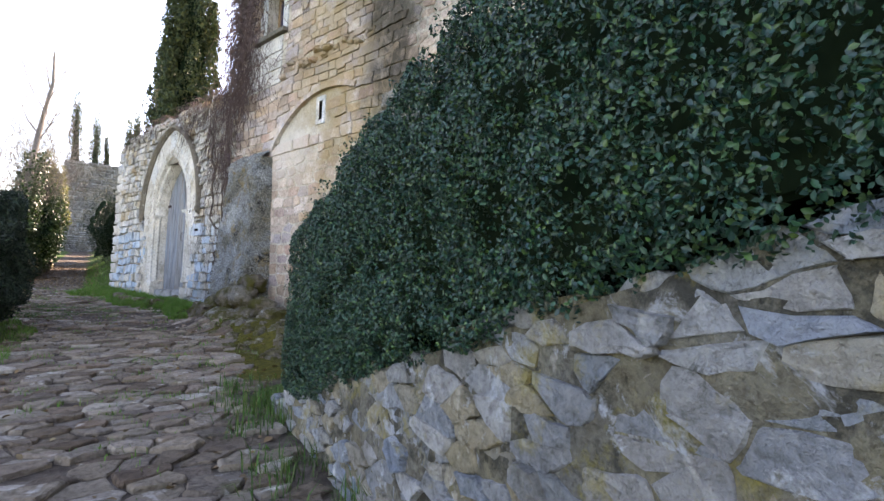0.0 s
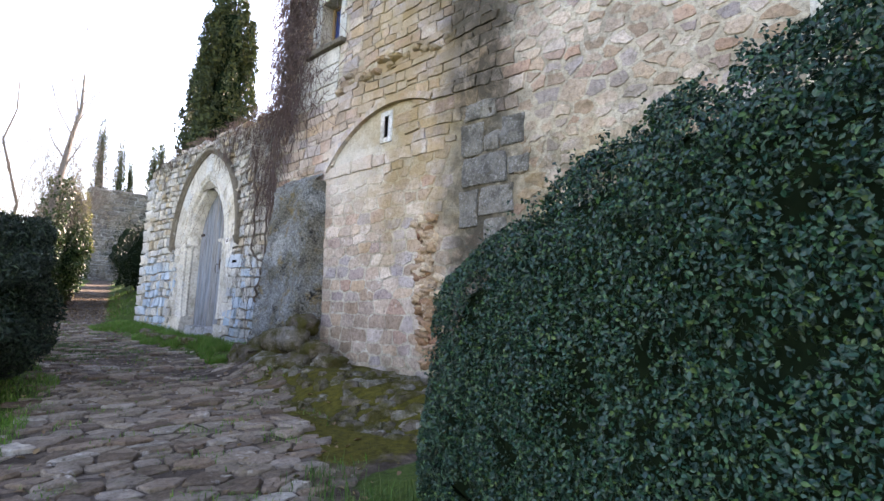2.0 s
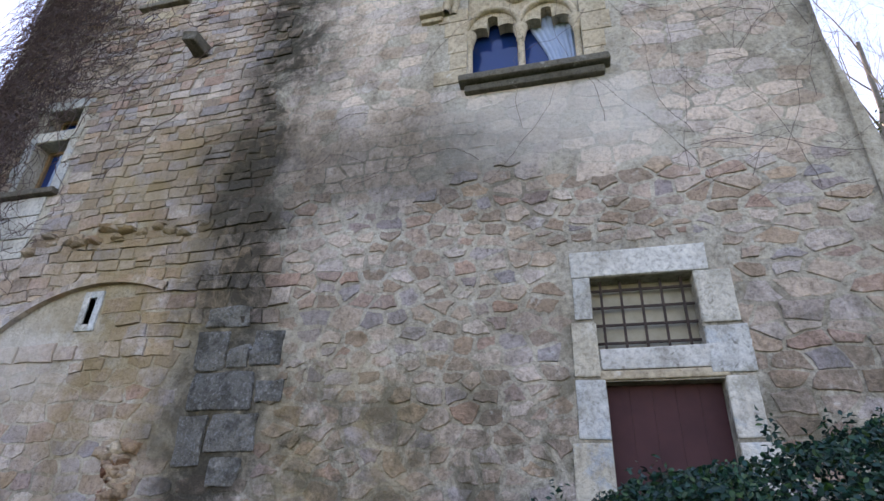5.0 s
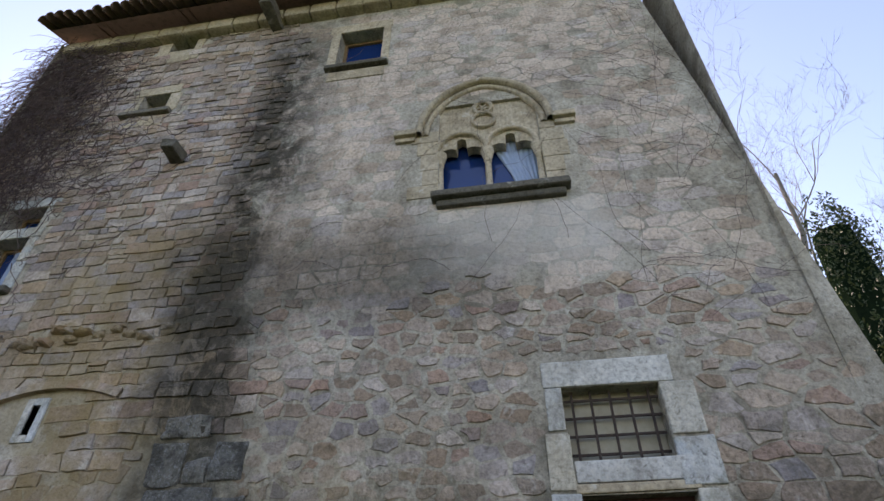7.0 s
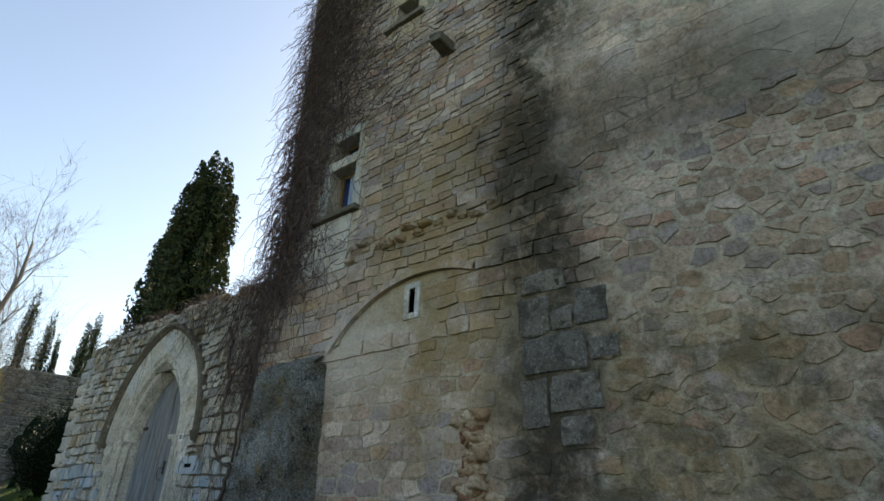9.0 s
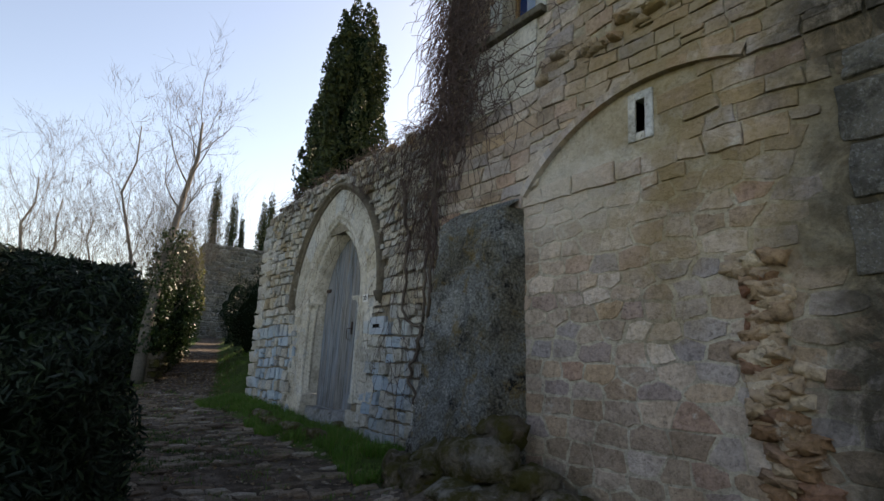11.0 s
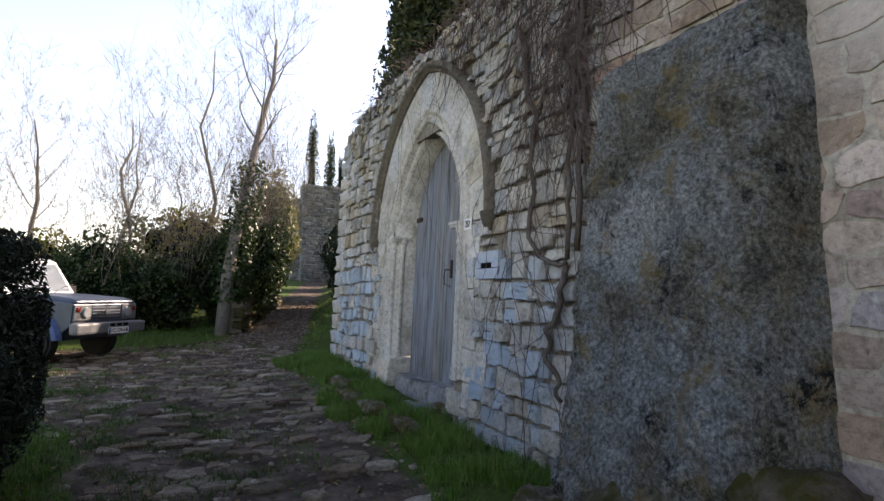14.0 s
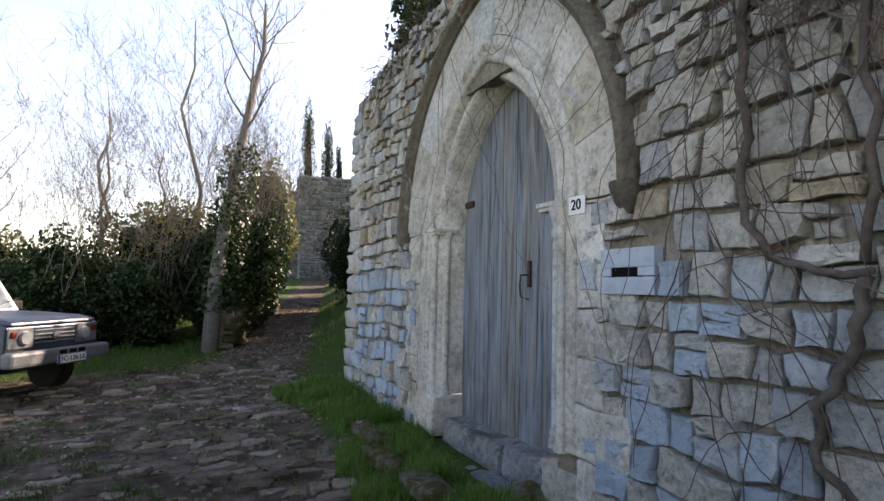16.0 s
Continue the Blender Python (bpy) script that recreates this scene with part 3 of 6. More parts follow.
def cell_stone(poly, gap, proud, place, rng, rag=0.012, flat=0.72):
    """Vertices and faces of one stone: a ragged outline, worn arris and a tilted, uneven face."""
    cu = sum(p[0] for p in poly) / len(poly)
    cv = sum(p[1] for p in poly) / len(poly)
    ring = []
    for a, b in zip(poly, poly[1:] + poly[:1]):
        n = 1 if math.hypot(b[0] - a[0], b[1] - a[1]) < 0.07 else (2 if math.hypot(b[0] - a[0], b[1] - a[1]) < 0.2 else 3)
        for k in range(n):
            u, v = a[0] + (b[0] - a[0]) * k / n, a[1] + (b[1] - a[1]) * k / n
            du, dv = cu - u, cv - v
            d = math.hypot(du, dv) + 1e-6
            g = min(0.45 * d, gap * (0.6 + 0.8 * rng.random()) + (0.010 * rng.random() if k == 0 else 0.0))
            ring.append((u + du / d * g + rng.uniform(-rag, rag), v + dv / d * g + rng.uniform(-rag, rag)))
    tu, tv = rng.gauss(0, 0.6) * proud, rng.gauss(0, 0.9) * proud
    n = len(ring)
    lean = lambda u, v: (u - cu) * tu + (v - cv) * tv
    vs = [place(u, v, 0.05) for u, v in ring]
    vs += [place(u, v, -proud * (0.6 + 0.25 * rng.random()) + lean(u, v)) for u, v in ring]
    for f in (flat + (1 - flat) * 0.55, flat * 0.6):
        vs += [place(cu + (u - cu) * f, cv + (v - cv) * f, -proud * rng.uniform(0.85, 1.12) + lean(u, v) * f) for u, v in ring]
    vs.append(place(cu, cv, -proud))
    fs = [(r * n + k, r * n + n + k, r * n + n + (k + 1) % n, r * n + (k + 1) % n) for r in range(3) for k in range(n)]
    fs += [(3 * n + k, 4 * n, 3 * n + (k + 1) % n) for k in range(n)]
    return vs, [f[::-1] for f in fs]


def lay_cells(cells, zones, skip, parent, place, near, seed, name="stone", limit=290, rest="stones", turn=False, bounds=None, hug=0.8):
    """zones: (gap, proud, material, flat) for each zone number; gap and proud are ranges."""
    rng = random.Random(seed)
    soups = {}
    made = 0
    for u, v, zone, poly in cells:
        if skip(u, v) or any(skip(u + (a - u) * hug, v + (b - v) * hug) for a, b in poly):
            continue
        if bounds and any(not (bounds[0] - 0.01 < a < bounds[1] + 0.01 and b < bounds[2]) for a, b in poly):
            continue
        gap, proud, material, flat = zones[zone]
        k = 0.5 + 0.9 * noise.noise((u * 1.1, v * 1.1, seed)) + rng.uniform(-0.25, 0.25)
        g = gap[0] + (gap[1] - gap[0]) * min(1, max(0, k))
        vs, fs = cell_stone(poly, g, rng.uniform(*proud), place, rng, 0.010, flat)
        if turn:
            fs = [f[::-1] for f in fs]
        if near(u, v) and made < limit:
            link_mesh(name, vs, fs, material, parent)
            made += 1
        else:
            soups.setdefault(material.name, (material, Soup()))[1].add(vs, fs)
    for material, soup in soups.values():
        soup.link(rest, material, parent)["kind"] = "stuff"


# ---- ground ----
def smooth(a, b, x):
    t = min(1.0, max(0.0, (x - a) / (b - a)))
    return t * t * (3 - 2 * t)


def lane_left(y):
    if y < 13.2:
        return min(2.25, -0.6 + 0.3 * y)
    if y < 19.5:
        return 2.25 - 0.55 * (y - 13.2)
    return 3.6 + (y - 19.5) * 0.30 if y > 20.8 else -1.2 + 4.8 * smooth(19.5, 20.8, y)


def lane_right(y):
    if y < 4.2:
        return 1.62 + 0.337 * y
    if y < 9:
        return 3.05 + (y - 4.2) * 0.36
    return 4.75 if y < 18 else 4.9 + (y - 18) * 0.27


def low_wall_x(y):
    return 1.66 + 0.337 * y


def low_wall_top(y):
    return 1.158 - 0.281 * y


def height(x, y):
    z = 0.12 + 0.035 * (min(y, 20) - 5)
    if y > 20:
        z += 0.095 * (min(y, 60) - 20)
    if x < -1:
        z -= 0.05 * min(30, -1 - x)
    if y > 17.9:
        r = lane_right(y)
        z += smooth(17.9, 20.5, y) * min(2.6, 0.55 * max(0.0, x - r - 0.2))
    z += 0.24 * smooth(4.1, 4.9, x) * smooth(4.3, 5.4, y) * smooth(10.2, 9.0, y)
    z += 0.14 * smooth(4.7, 5.2, x) * smooth(10.0, 10.8, y) * smooth(18.2, 17.4, y)
    if y < 4.6:
        side = smooth(0.06, 0.24, x - low_wall_x(y))
        terrace = max(z + 0.1, min(1.6, low_wall_top(y) + 0.02))
        z += side * (terrace - z) * smooth(4.6, 3.6, y)
    z += 0.02 * noise.noise((x * 1.3, y * 1.3, 0)) + 0.012 * noise.noise((x * 4, y * 4, 3))
    return z


def axis(lo, hi, fine0, fine1, step):
    out = []
    p = fine0
    while p <= fine1:
        out.append(p)
        p += step
    s = step
    a, b = fine0, fine1
    while a > lo or b < hi:
        s *= 1.35
        a -= s
        b += s
        if a > lo:
            out.insert(0, a)
        if b < hi:
            out.append(b)
    return [lo] + out + [hi]


def build_ground():
    xs = axis(-900, 900, -0.5, 7.5, 0.11)
    ys = axis(-900, 1200, -1.5, 34.0, 0.13)
    vs = [(x, y, height(x, y)) for y in ys for x in xs]
    nx = len(xs)
    fs = [(j * nx + i, j * nx + i + 1, (j + 1) * nx + i + 1, (j + 1) * nx + i) for j in range(len(ys) - 1) for i in range(nx - 1)]
    ob = link_mesh("ground", vs, fs, m_ground, None, True)
    turf = ob.data.attributes.new("turf", 'FLOAT', 'POINT')
    moss = ob.data.attributes.new("moss", 'FLOAT', 'POINT')
    a, b = [], []
    for x, y, z in vs:
        left = smooth(0.35, -0.25, x - lane_left(y))
        right = smooth(-0.25, 0.3, x - lane_right(y)) * (1.0 if y > 9.3 or y < 4.4 else 0.15)
        mid = 0.35 * smooth(15, 16, y) * smooth(20, 18, y) * smooth(3.2, 2.4, x)
        a.append(max(left, right, mid))
        b.append(smooth(-0.5, 0.2, x - lane_right(y)) * smooth(4.0, 5.2, y) * smooth(10.2, 8.5, y))
    turf.data.foreach_set("value", a)
    moss.data.foreach_set("value", b)
    return tagged(ob, "rutted earth lane with moss and turf edges", "ground", kind="structure")


ground = build_ground()

# ---- house front ----
U0, U1, VTOP = -0.55, 10.42, 11.55
GAPS = [  # u0, u1, v0, v1
    (8.78, 9.38, 5.78, 6.64), (8.78, 9.38, 6.82, 7.22), (7.66, 8.16, 9.22, 9.68), (7.66, 8.16, 11.05, 11.42), (4.04, 4.80, 9.70, 10.75),
    (1.72, 3.06, 6.52, 8.30), (1.04, 1.90, 3.24, 3.90), (0.95, 1.85, 0.7, 2.96), (7.33, 7.43, 3.78, 4.12)]


def holed_wall(name, u0, u1, v0, v1, thick, gaps, material, parent=None):
    """A wall slab with openings through it."""
    us = sorted({u0, u1, *[g[0] for g in gaps], *[g[1] for g in gaps]})
    vs_ = sorted({v0, v1, *[g[2] for g in gaps], *[g[3] for g in gaps]})
    hole = lambda i, j: i < 0 or j < 0 or i >= len(us) - 1 or j >= len(vs_) - 1 or any(g[0] <= (us[i] + us[i + 1]) / 2 <= g[1] and g[2] <= (vs_[j] + vs_[j + 1]) / 2 <= g[3] for g in gaps)
    s = Soup()
    q = lambda *p: s.add([F(*a) for a in p], [(0, 1, 2, 3)])
    for i in range(len(us) - 1):
        for j in range(len(vs_) - 1):
            if hole(i, j):
                continue
            a, b, c, d = us[i], us[i + 1], vs_[j], vs_[j + 1]
            q((a, c, 0), (a, d, 0), (b, d, 0), (b, c, 0))
            q((a, c, thick), (b, c, thick), (b, d, thick), (a, d, thick))
            if hole(i - 1, j):
                q((a, c, 0), (a, c, thick), (a, d, thick), (a, d, 0))
            if hole(i + 1, j):
                q((b, c, 0), (b, d, 0), (b, d, thick), (b, c, thick))
            if hole(i, j - 1):
                q((a, c, 0), (b, c, 0), (b, c, thick), (a, c, thick))
            if hole(i, j + 1):
                q((a, d, 0), (a, d, thick), (b, d, thick), (b, d, 0))
    return s.link(name, material, parent)


house = tagged(empty("house"), "tall old stone house with a bare creeper and tiled eaves", "house")
holed_wall("wall_front", U0, U1, -0.3, VTOP, 0.5, GAPS, m_mortar, house)
s = Soup()
for (xa, ya, xb, yb) in ((5.75, U0, 14, U0), (14, U0, 14, U1), (14, U1, 5.75, U1)):
    s.add([Vector((xa, ya, -0.3)), Vector((xb, yb, -0.3)), Vector((xb, yb, VTOP)), Vector((xa, ya, VTOP))], [(0, 1, 2, 3)])
s.link("wall_rear", m_mortar, house)
# Unseen near-black sheet, added so the openings look dark inside.
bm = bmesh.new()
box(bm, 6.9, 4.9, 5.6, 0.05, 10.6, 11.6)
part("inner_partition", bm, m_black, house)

GATE_A, GATE_R, GATE_U, GATE_SPRING = 0.88, 1.30, 13.62, 2.62


def in_arc(u, v, r=2.05):
    return (u - 7.2) ** 2 + (v - 2.2) ** 2 < r * r and v > 3.0 and u > 6.0


def near_gap(u, v):
    for a, b, c, d in GAPS:
        e = 0.16 if d < 4.3 and a < 3 else 0.10
        if c > 6.4 and c < 6.6:
            e = 0.36
        if a - e < u < b + e and c - 0.08 < v < d + 0.10:
            return True
    if 0.85 < u < 2.12 and 3.88 < v < 4.2:
        return True
    return 8.72 < u < 10.0 and 4.72 < v < 5.72


low_left = lambda u, v: near_gap(u, v) or (in_arc(u, v) and u > 7.5 and v > 3.58) or (5.05 < u < 5.9 and 2.36 < v < 3.6)


def tower_edge(v):
    """Where the coursed corner tower meets the rendered front."""
    return 5.5 + 0.35 * noise.noise((v * 1.3, 0, 4))


def zone_at(u, v):
    """Which masonry the front shows: pale blocks, arch band, patched rubble, tower courses or smooth render."""
    n = noise.noise((u * 0.9, v * 0.9, 11))
    if v + 0.5 * n > 5.05:
        return 3 if u > tower_edge(v) else 4
    if u + 0.6 * n < 5.0:
        return 2
    return 0 if v + 0.4 * n < 3.4 else 1


cells = rubble_cells(row_seeds(4.0, U1 + 0.3, 0.2, 4.0, (0.14, 0.22), (0.20, 0.42), 3, 0.17, 0), 1.9)
cells += course_cells(4.2, U1, 2.9, 5.6, (0.11, 0.21), (0.18, 0.46), 4, 1)
cells += rubble_cells(row_seeds(U0, 6.0, 0.7, 5.6, (0.11, 0.19), (0.14, 0.36), 5, 0.3, 2), 1.5)
cells += course_cells(4.8, U1, 4.6, VTOP - 0.1, (0.09, 0.18), (0.13, 0.36), 6, 3, 0.06, 0.08, 0.12)
cells += rubble_cells(row_seeds(U0, 6.0, 4.5, VTOP - 0.1, (0.12, 0.21), (0.18, 0.46), 8, 0.25, 4), 1.7)
cells = [c for c in cells if c[2] == zone_at(c[0], c[1])]
HOUSE_ZONES = [((0.008, 0.022), (0.001, 0.014), m_house, 0.9), ((0.002, 0.012), (0.008, 0.036), m_house, 0.9), ((0.010, 0.045), (0.0, 0.020), m_house, 0.86), ((0.002, 0.012), (0.004, 0.030), m_house, 0.92), ((0.0, 0.022), (-0.001, 0.006), m_upper, 0.93)]
lay_cells(cells, HOUSE_ZONES, low_left, house, F, lambda u, v: 5.6 < u < 9 and v < 2.9, 3, bounds=(U0, U1, VTOP))

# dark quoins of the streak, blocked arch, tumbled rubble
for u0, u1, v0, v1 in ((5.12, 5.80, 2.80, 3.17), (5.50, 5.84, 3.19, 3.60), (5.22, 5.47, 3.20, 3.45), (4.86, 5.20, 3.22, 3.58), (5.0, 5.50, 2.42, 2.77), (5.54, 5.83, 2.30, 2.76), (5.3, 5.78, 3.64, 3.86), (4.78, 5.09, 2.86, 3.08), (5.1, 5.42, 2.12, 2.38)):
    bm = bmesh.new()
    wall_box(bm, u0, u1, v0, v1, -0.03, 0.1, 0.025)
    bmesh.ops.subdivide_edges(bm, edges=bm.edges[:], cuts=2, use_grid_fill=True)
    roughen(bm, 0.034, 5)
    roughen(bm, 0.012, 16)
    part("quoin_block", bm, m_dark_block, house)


def arc_curve(u0, r, a0, a1, n):
    return [(u0 + r * math.cos(radians(a0 + (a1 - a0) * i / n)), 2.2 + r * math.sin(radians(a0 + (a1 - a0) * i / n))) for i in range(n + 1)]


s = Soup()
pts = arc_curve(7.2, 2.06, 38, 112, 28)
out = arc_curve(7.2, 2.16, 38, 112, 28)
for k in range(28):
    (a, b), (c, d) = pts[k], pts[k + 1]
    (e, f), (g_, h_) = out[k], out[k + 1]
    s.add([F(a, b, 0), F(c, d, 0), F(c, d, -0.075), F(a, b, -0.075)], [(0, 1, 2, 3)])
    s.add([F(a, b, -0.075), F(c, d, -0.075), F(g_, h_, -0.06), F(e, f, -0.06)], [(0, 1, 2, 3)])
    s.add([F(e, f, -0.06), F(g_, h_, -0.06), F(g_, h_, 0), F(e, f, 0)], [(0, 1, 2, 3)])
s.link("blocked_arch_rim", m_house, house)
bm = bmesh.new()
wall_box(bm, 7.43, 7.51, 3.70, 4.18, -0.022, 0.2, 0.012)
wall_box(bm, 7.25, 7.33, 3.70, 4.18, -0.022, 0.2, 0.012)
wall_box(bm, 7.33, 7.43, 4.1, 4.18, -0.022, 0.2, 0.012)
wall_box(bm, 7.33, 7.43, 3.70, 3.78, -0.022, 0.2, 0.012)
part("slit_surround", bm, m_dressed, house)
rng = random.Random(5)
for k in range(64):
    v = 0.62 + k * 0.0295
    u = 6.30 + 0.05 * math.sin(k * 1.7) + rng.uniform(-0.16, 0.16) + 0.10 * (v - 1.4)
    w, h = rng.uniform(0.13, 0.28), rng.uniform(0.08, 0.15)
    m = on_wall(u, v, 0, rng.uniform(-0.35, 0.35)) @ Matrix.Diagonal((w, h, rng.uniform(0.06, 0.14), 1))
    stone_object("rubble_stone", ROUND, rng.randrange(12), m_rubble, m, house)

# ragged ledge above the blocked arch, added to cast the dark cavity line
for k in range(18):
    u = 6.15 + 0.14 * k + rng.uniform(-0.08, 0.08)
    v = 4.96 - 0.035 * (u - 7.2) ** 2 + rng.uniform(-0.10, 0.10)
    m = on_wall(u, v, 0, rng.uniform(-0.2, 0.2)) @ Matrix.Diagonal((rng.uniform(0.12, 0.24), rng.uniform(0.06, 0.11), rng.uniform(0.06, 0.14), 1))
    stone_object("ledge_stone", ROUND, rng.randrange(12), m_house, m, house)

# ashlar under the small window
for row, (v0, v1) in enumerate(((4.74, 5.02), (5.04, 5.36), (5.38, 5.66))):
    cuts = [8.74, 9.2 + 0.1 * row, 9.62, 10.02]
    for a, b in zip(cuts, cuts[1:]):
        bm = bmesh.new()
        wall_box(bm, a + 0.006, b - 0.006, v0, v1, -0.022, 0.1, 0.01)
        part("ashlar_block", bm, m_white, house)


def window(name, label, u0, u1, v0, v1, sill=None, bars=(), depth=0.26, curtain=None, frame=True):
    w = tagged(empty(name, Matrix.Translation(F(u0, v0, depth))), label, "window", kind="structure")
    inv = w.matrix_world.inverted()
    made = []
    bm = bmesh.new()
    wall_box(bm, u0, u1, v0, v1, depth, depth + 0.012, 0)
    made.append(part("pane", bm, m_pane))
    if frame:
        for a, b, c, d in ((u0, u0 + 0.05, v0, v1), (u1 - 0.05, u1, v0, v1), (u0 + 0.05, u1 - 0.05, v1 - 0.05, v1), (u0 + 0.05, u1 - 0.05, v0, v0 + 0.05)):
            bm = bmesh.new()
            wall_box(bm, a, b, c, d, depth - 0.04, depth + 0.03, 0.006)
            made.append(part("frame_bar", bm, m_frame))
    if curtain:
        vs, fs = [], []
        a, b = curtain
        for i in range(25):
            u = a + (b - a) * i / 24
            for v in (v0 + 0.05, v1 - 0.05):
                vs.append(F(u, v, depth - 0.02 + 0.012 * math.sin(i * 1.6)))
        fs = [(2 * i, 2 * i + 2, 2 * i + 3, 2 * i + 1) for i in range(24)]
        made.append(link_mesh("curtain", vs, fs, m_cloth))
    if sill:
        a, b, c = sill
        bm = bmesh.new()
        wall_box(bm, a, b, c, c + 0.09, -0.10, 0.25, 0.02)
        made.append(part("window_sill", bm, m_hood))
    for ob in made:
        ob.parent = w
        ob.matrix_parent_inverse = inv
    return w


window("window_1", "small wooden casement with a pale curtain in the house front", 8.78, 9.38, 5.78, 6.64, (8.6, 9.75, 5.67), curtain=(8.95, 9.18))
window("window_2", "small dark upper light over the casement", 8.78, 9.38, 6.82, 7.22)
window("window_3", "half blocked loft window with a stone sill", 7.66, 8.16, 9.22, 9.68, (7.5, 8.4, 9.10))
window("window_4", "little dark loft opening under the eaves", 7.66, 8.16, 11.05, 11.42, frame=False)
window("window_5", "square dark window with a thin stone sill", 4.04, 4.80, 9.70, 10.75, (3.9, 4.95, 9.60))
for u0, u1, v0, v1 in ((8.62, 9.5, 6.64, 6.82), (8.6, 9.5, 7.22, 7.42), (9.38, 9.62, 5.76, 6.3), (9.38, 9.56, 6.32, 6.64), (8.6, 8.78, 5.76, 6.2), (8.64, 8.78, 6.22, 6.64), (7.5, 8.32, 9.68, 9.92), (8.16, 8.4, 9.2, 9.66), (7.45, 7.66, 9.2, 9.66), (7.6, 8.3, 8.84, 9.08), (7.5, 7.66, 10.7, 11.42), (8.16, 8.4, 10.7, 11.4), (7.66, 8.16, 10.66, 11.03), (3.9, 4.04, 9.7, 10.8), (4.8, 4.96, 9.7, 10.8), (3.88, 5.0, 10.75, 10.98), (3.95, 4.9, 9.34, 9.58)):
    bm = bmesh.new()
    wall_box(bm, u0 + 0.004, u1 - 0.004, v0 + 0.003, v1 - 0.003, -0.018, 0.12, 0.012)
    part("window_stone", bm, m_carved if v0 > 8 else m_dressed, house)

# ---- barred window and maroon door ----
w6 = tagged(empty("window_6", Matrix.Translation(F(1.47, 3.24))), "barred window with a beige panel behind rusty iron bars", "window", kind="structure")
made = []
bm = bmesh.new()
wall_box(bm, 1.04, 1.90, 3.24, 3.90, 0.2, 0.22, 0)
made.append(part("panel", bm, m_board))
for k in range(5):
    bm = bmesh.new()
    wall_box(bm, 1.04 + 0.86 * (k + 0.5) / 5 - 0.011, 1.04 + 0.86 * (k + 0.5) / 5 + 0.011, 3.24, 3.9, 0.10, 0.122, 0.003)
    made.append(part("iron_bar", bm, m_iron))
for k in range(4):
    bm = bmesh.new()
    wall_box(bm, 1.04, 1.90, 3.24 + 0.66 * (k + 0.5) / 4 - 0.011, 3.24 + 0.66 * (k + 0.5) / 4 + 0.011, 0.123, 0.143, 0.003)
    made.append(part("iron_bar", bm, m_iron))
for ob in made:
    ob.parent = w6
    ob.matrix_parent_inverse = w6.matrix_world.inverted()
for u0, u1, v0, v1, mt in ((0.9, 2.07, 3.9, 4.16, m_white), (0.74, 1.04, 3.42, 3.9, m_dressed), (1.9, 2.06, 3.5, 3.9, m_dressed), (1.88, 2.1, 3.0, 3.48, m_dressed), (0.7, 1.04, 3.0, 3.4, m_dressed), (0.95, 1.88, 3.05, 3.24, m_white), (0.9, 1.9, 2.97, 3.05, m_carved), (1.85, 2.1, 2.5, 2.98, m_dressed), (1.85, 2.16, 2.0, 2.48, m_dressed), (1.85, 2.05, 1.5, 1.98, m_dressed), (0.72, 0.95, 2.5, 2.98, m_dressed), (0.66, 0.95, 1.9, 2.48, m_dressed), (0.7, 0.95, 1.3, 1.88, m_dressed)):
    bm = bmesh.new()
    wall_box(bm, u0 + 0.004, u1 - 0.004, v0 + 0.003, v1 - 0.003, -0.025, 0.1, 0.014)
    bmesh.ops.subdivide_edges(bm, edges=bm.edges[:], cuts=1, use_grid_fill=True)
    roughen(bm, 0.008, 9)
    part("jamb_stone", bm, mt, house)
d2 = tagged(empty("door_2", Matrix.Translation(F(1.4, 0.7))), "closed dull maroon door under the barred window", "door", kind="structure")
bm = bmesh.new()
for k in range(5):
    wall_box(bm, 0.95 + 0.18 * k + 0.0006, 1.13 + 0.18 * k - 0.0006, 0.7, 2.96, 0.16, 0.2, 0.0015)
ob = part("door_leaf", bm, m_maroon)
ob.parent = d2
ob.matrix_parent_inverse = d2.matrix_world.inverted()

# ---- twin gothic window ----
w7 = tagged(empty("window_7", Matrix.Translation(F(2.39, 6.5))), "twin gothic window with a slender column and carved tracery", "window", kind="structure")


def under(top, ob):
    ob.parent = top
    ob.matrix_parent_inverse = top.matrix_world.inverted()
    return ob


def pointed(a, r, k, n=14):
    """Half widths and rises of a pointed arch, from the left spring to the right, grown by k."""
    a, r = a + k, r + k
    top = math.acos((r - a) / r)
    pts = []
    for i in range(n + 1):
        t = top * i / n
        pts.append((r * math.cos(t) - (r - a), r * math.sin(t)))
    return [(x, y) for x, y in pts] + [(-x, y) for x, y in reversed(pts[:-1])]


def arch_sweep(uc, spring, a, r, profile, base=None):
    """Sweeps (growth, depth) pairs round a pointed arch, with straight jambs down to base."""
    rings = []
    for k, w in profile:
        pts = [(uc + x, spring + y) for x, y in pointed(a, r, k)]
        if base is not None:
            lo = [(pts[0][0], base + (spring - base) * i / 4) for i in range(4)]
            hi = [(pts[-1][0], base + (spring - base) * i / 4) for i in range(3, -1, -1)]
            pts = lo + pts + hi
        rings.append([F(p[0], p[1], w) for p in pts])
    n = len(rings[0])
    vs = [v for ring in rings for v in ring]
    fs = [(i * n + j, i * n + j + 1, (i + 1) * n + j + 1, (i + 1) * n + j) for i in range(len(rings) - 1) for j in range(n - 1)]
    return vs, fs


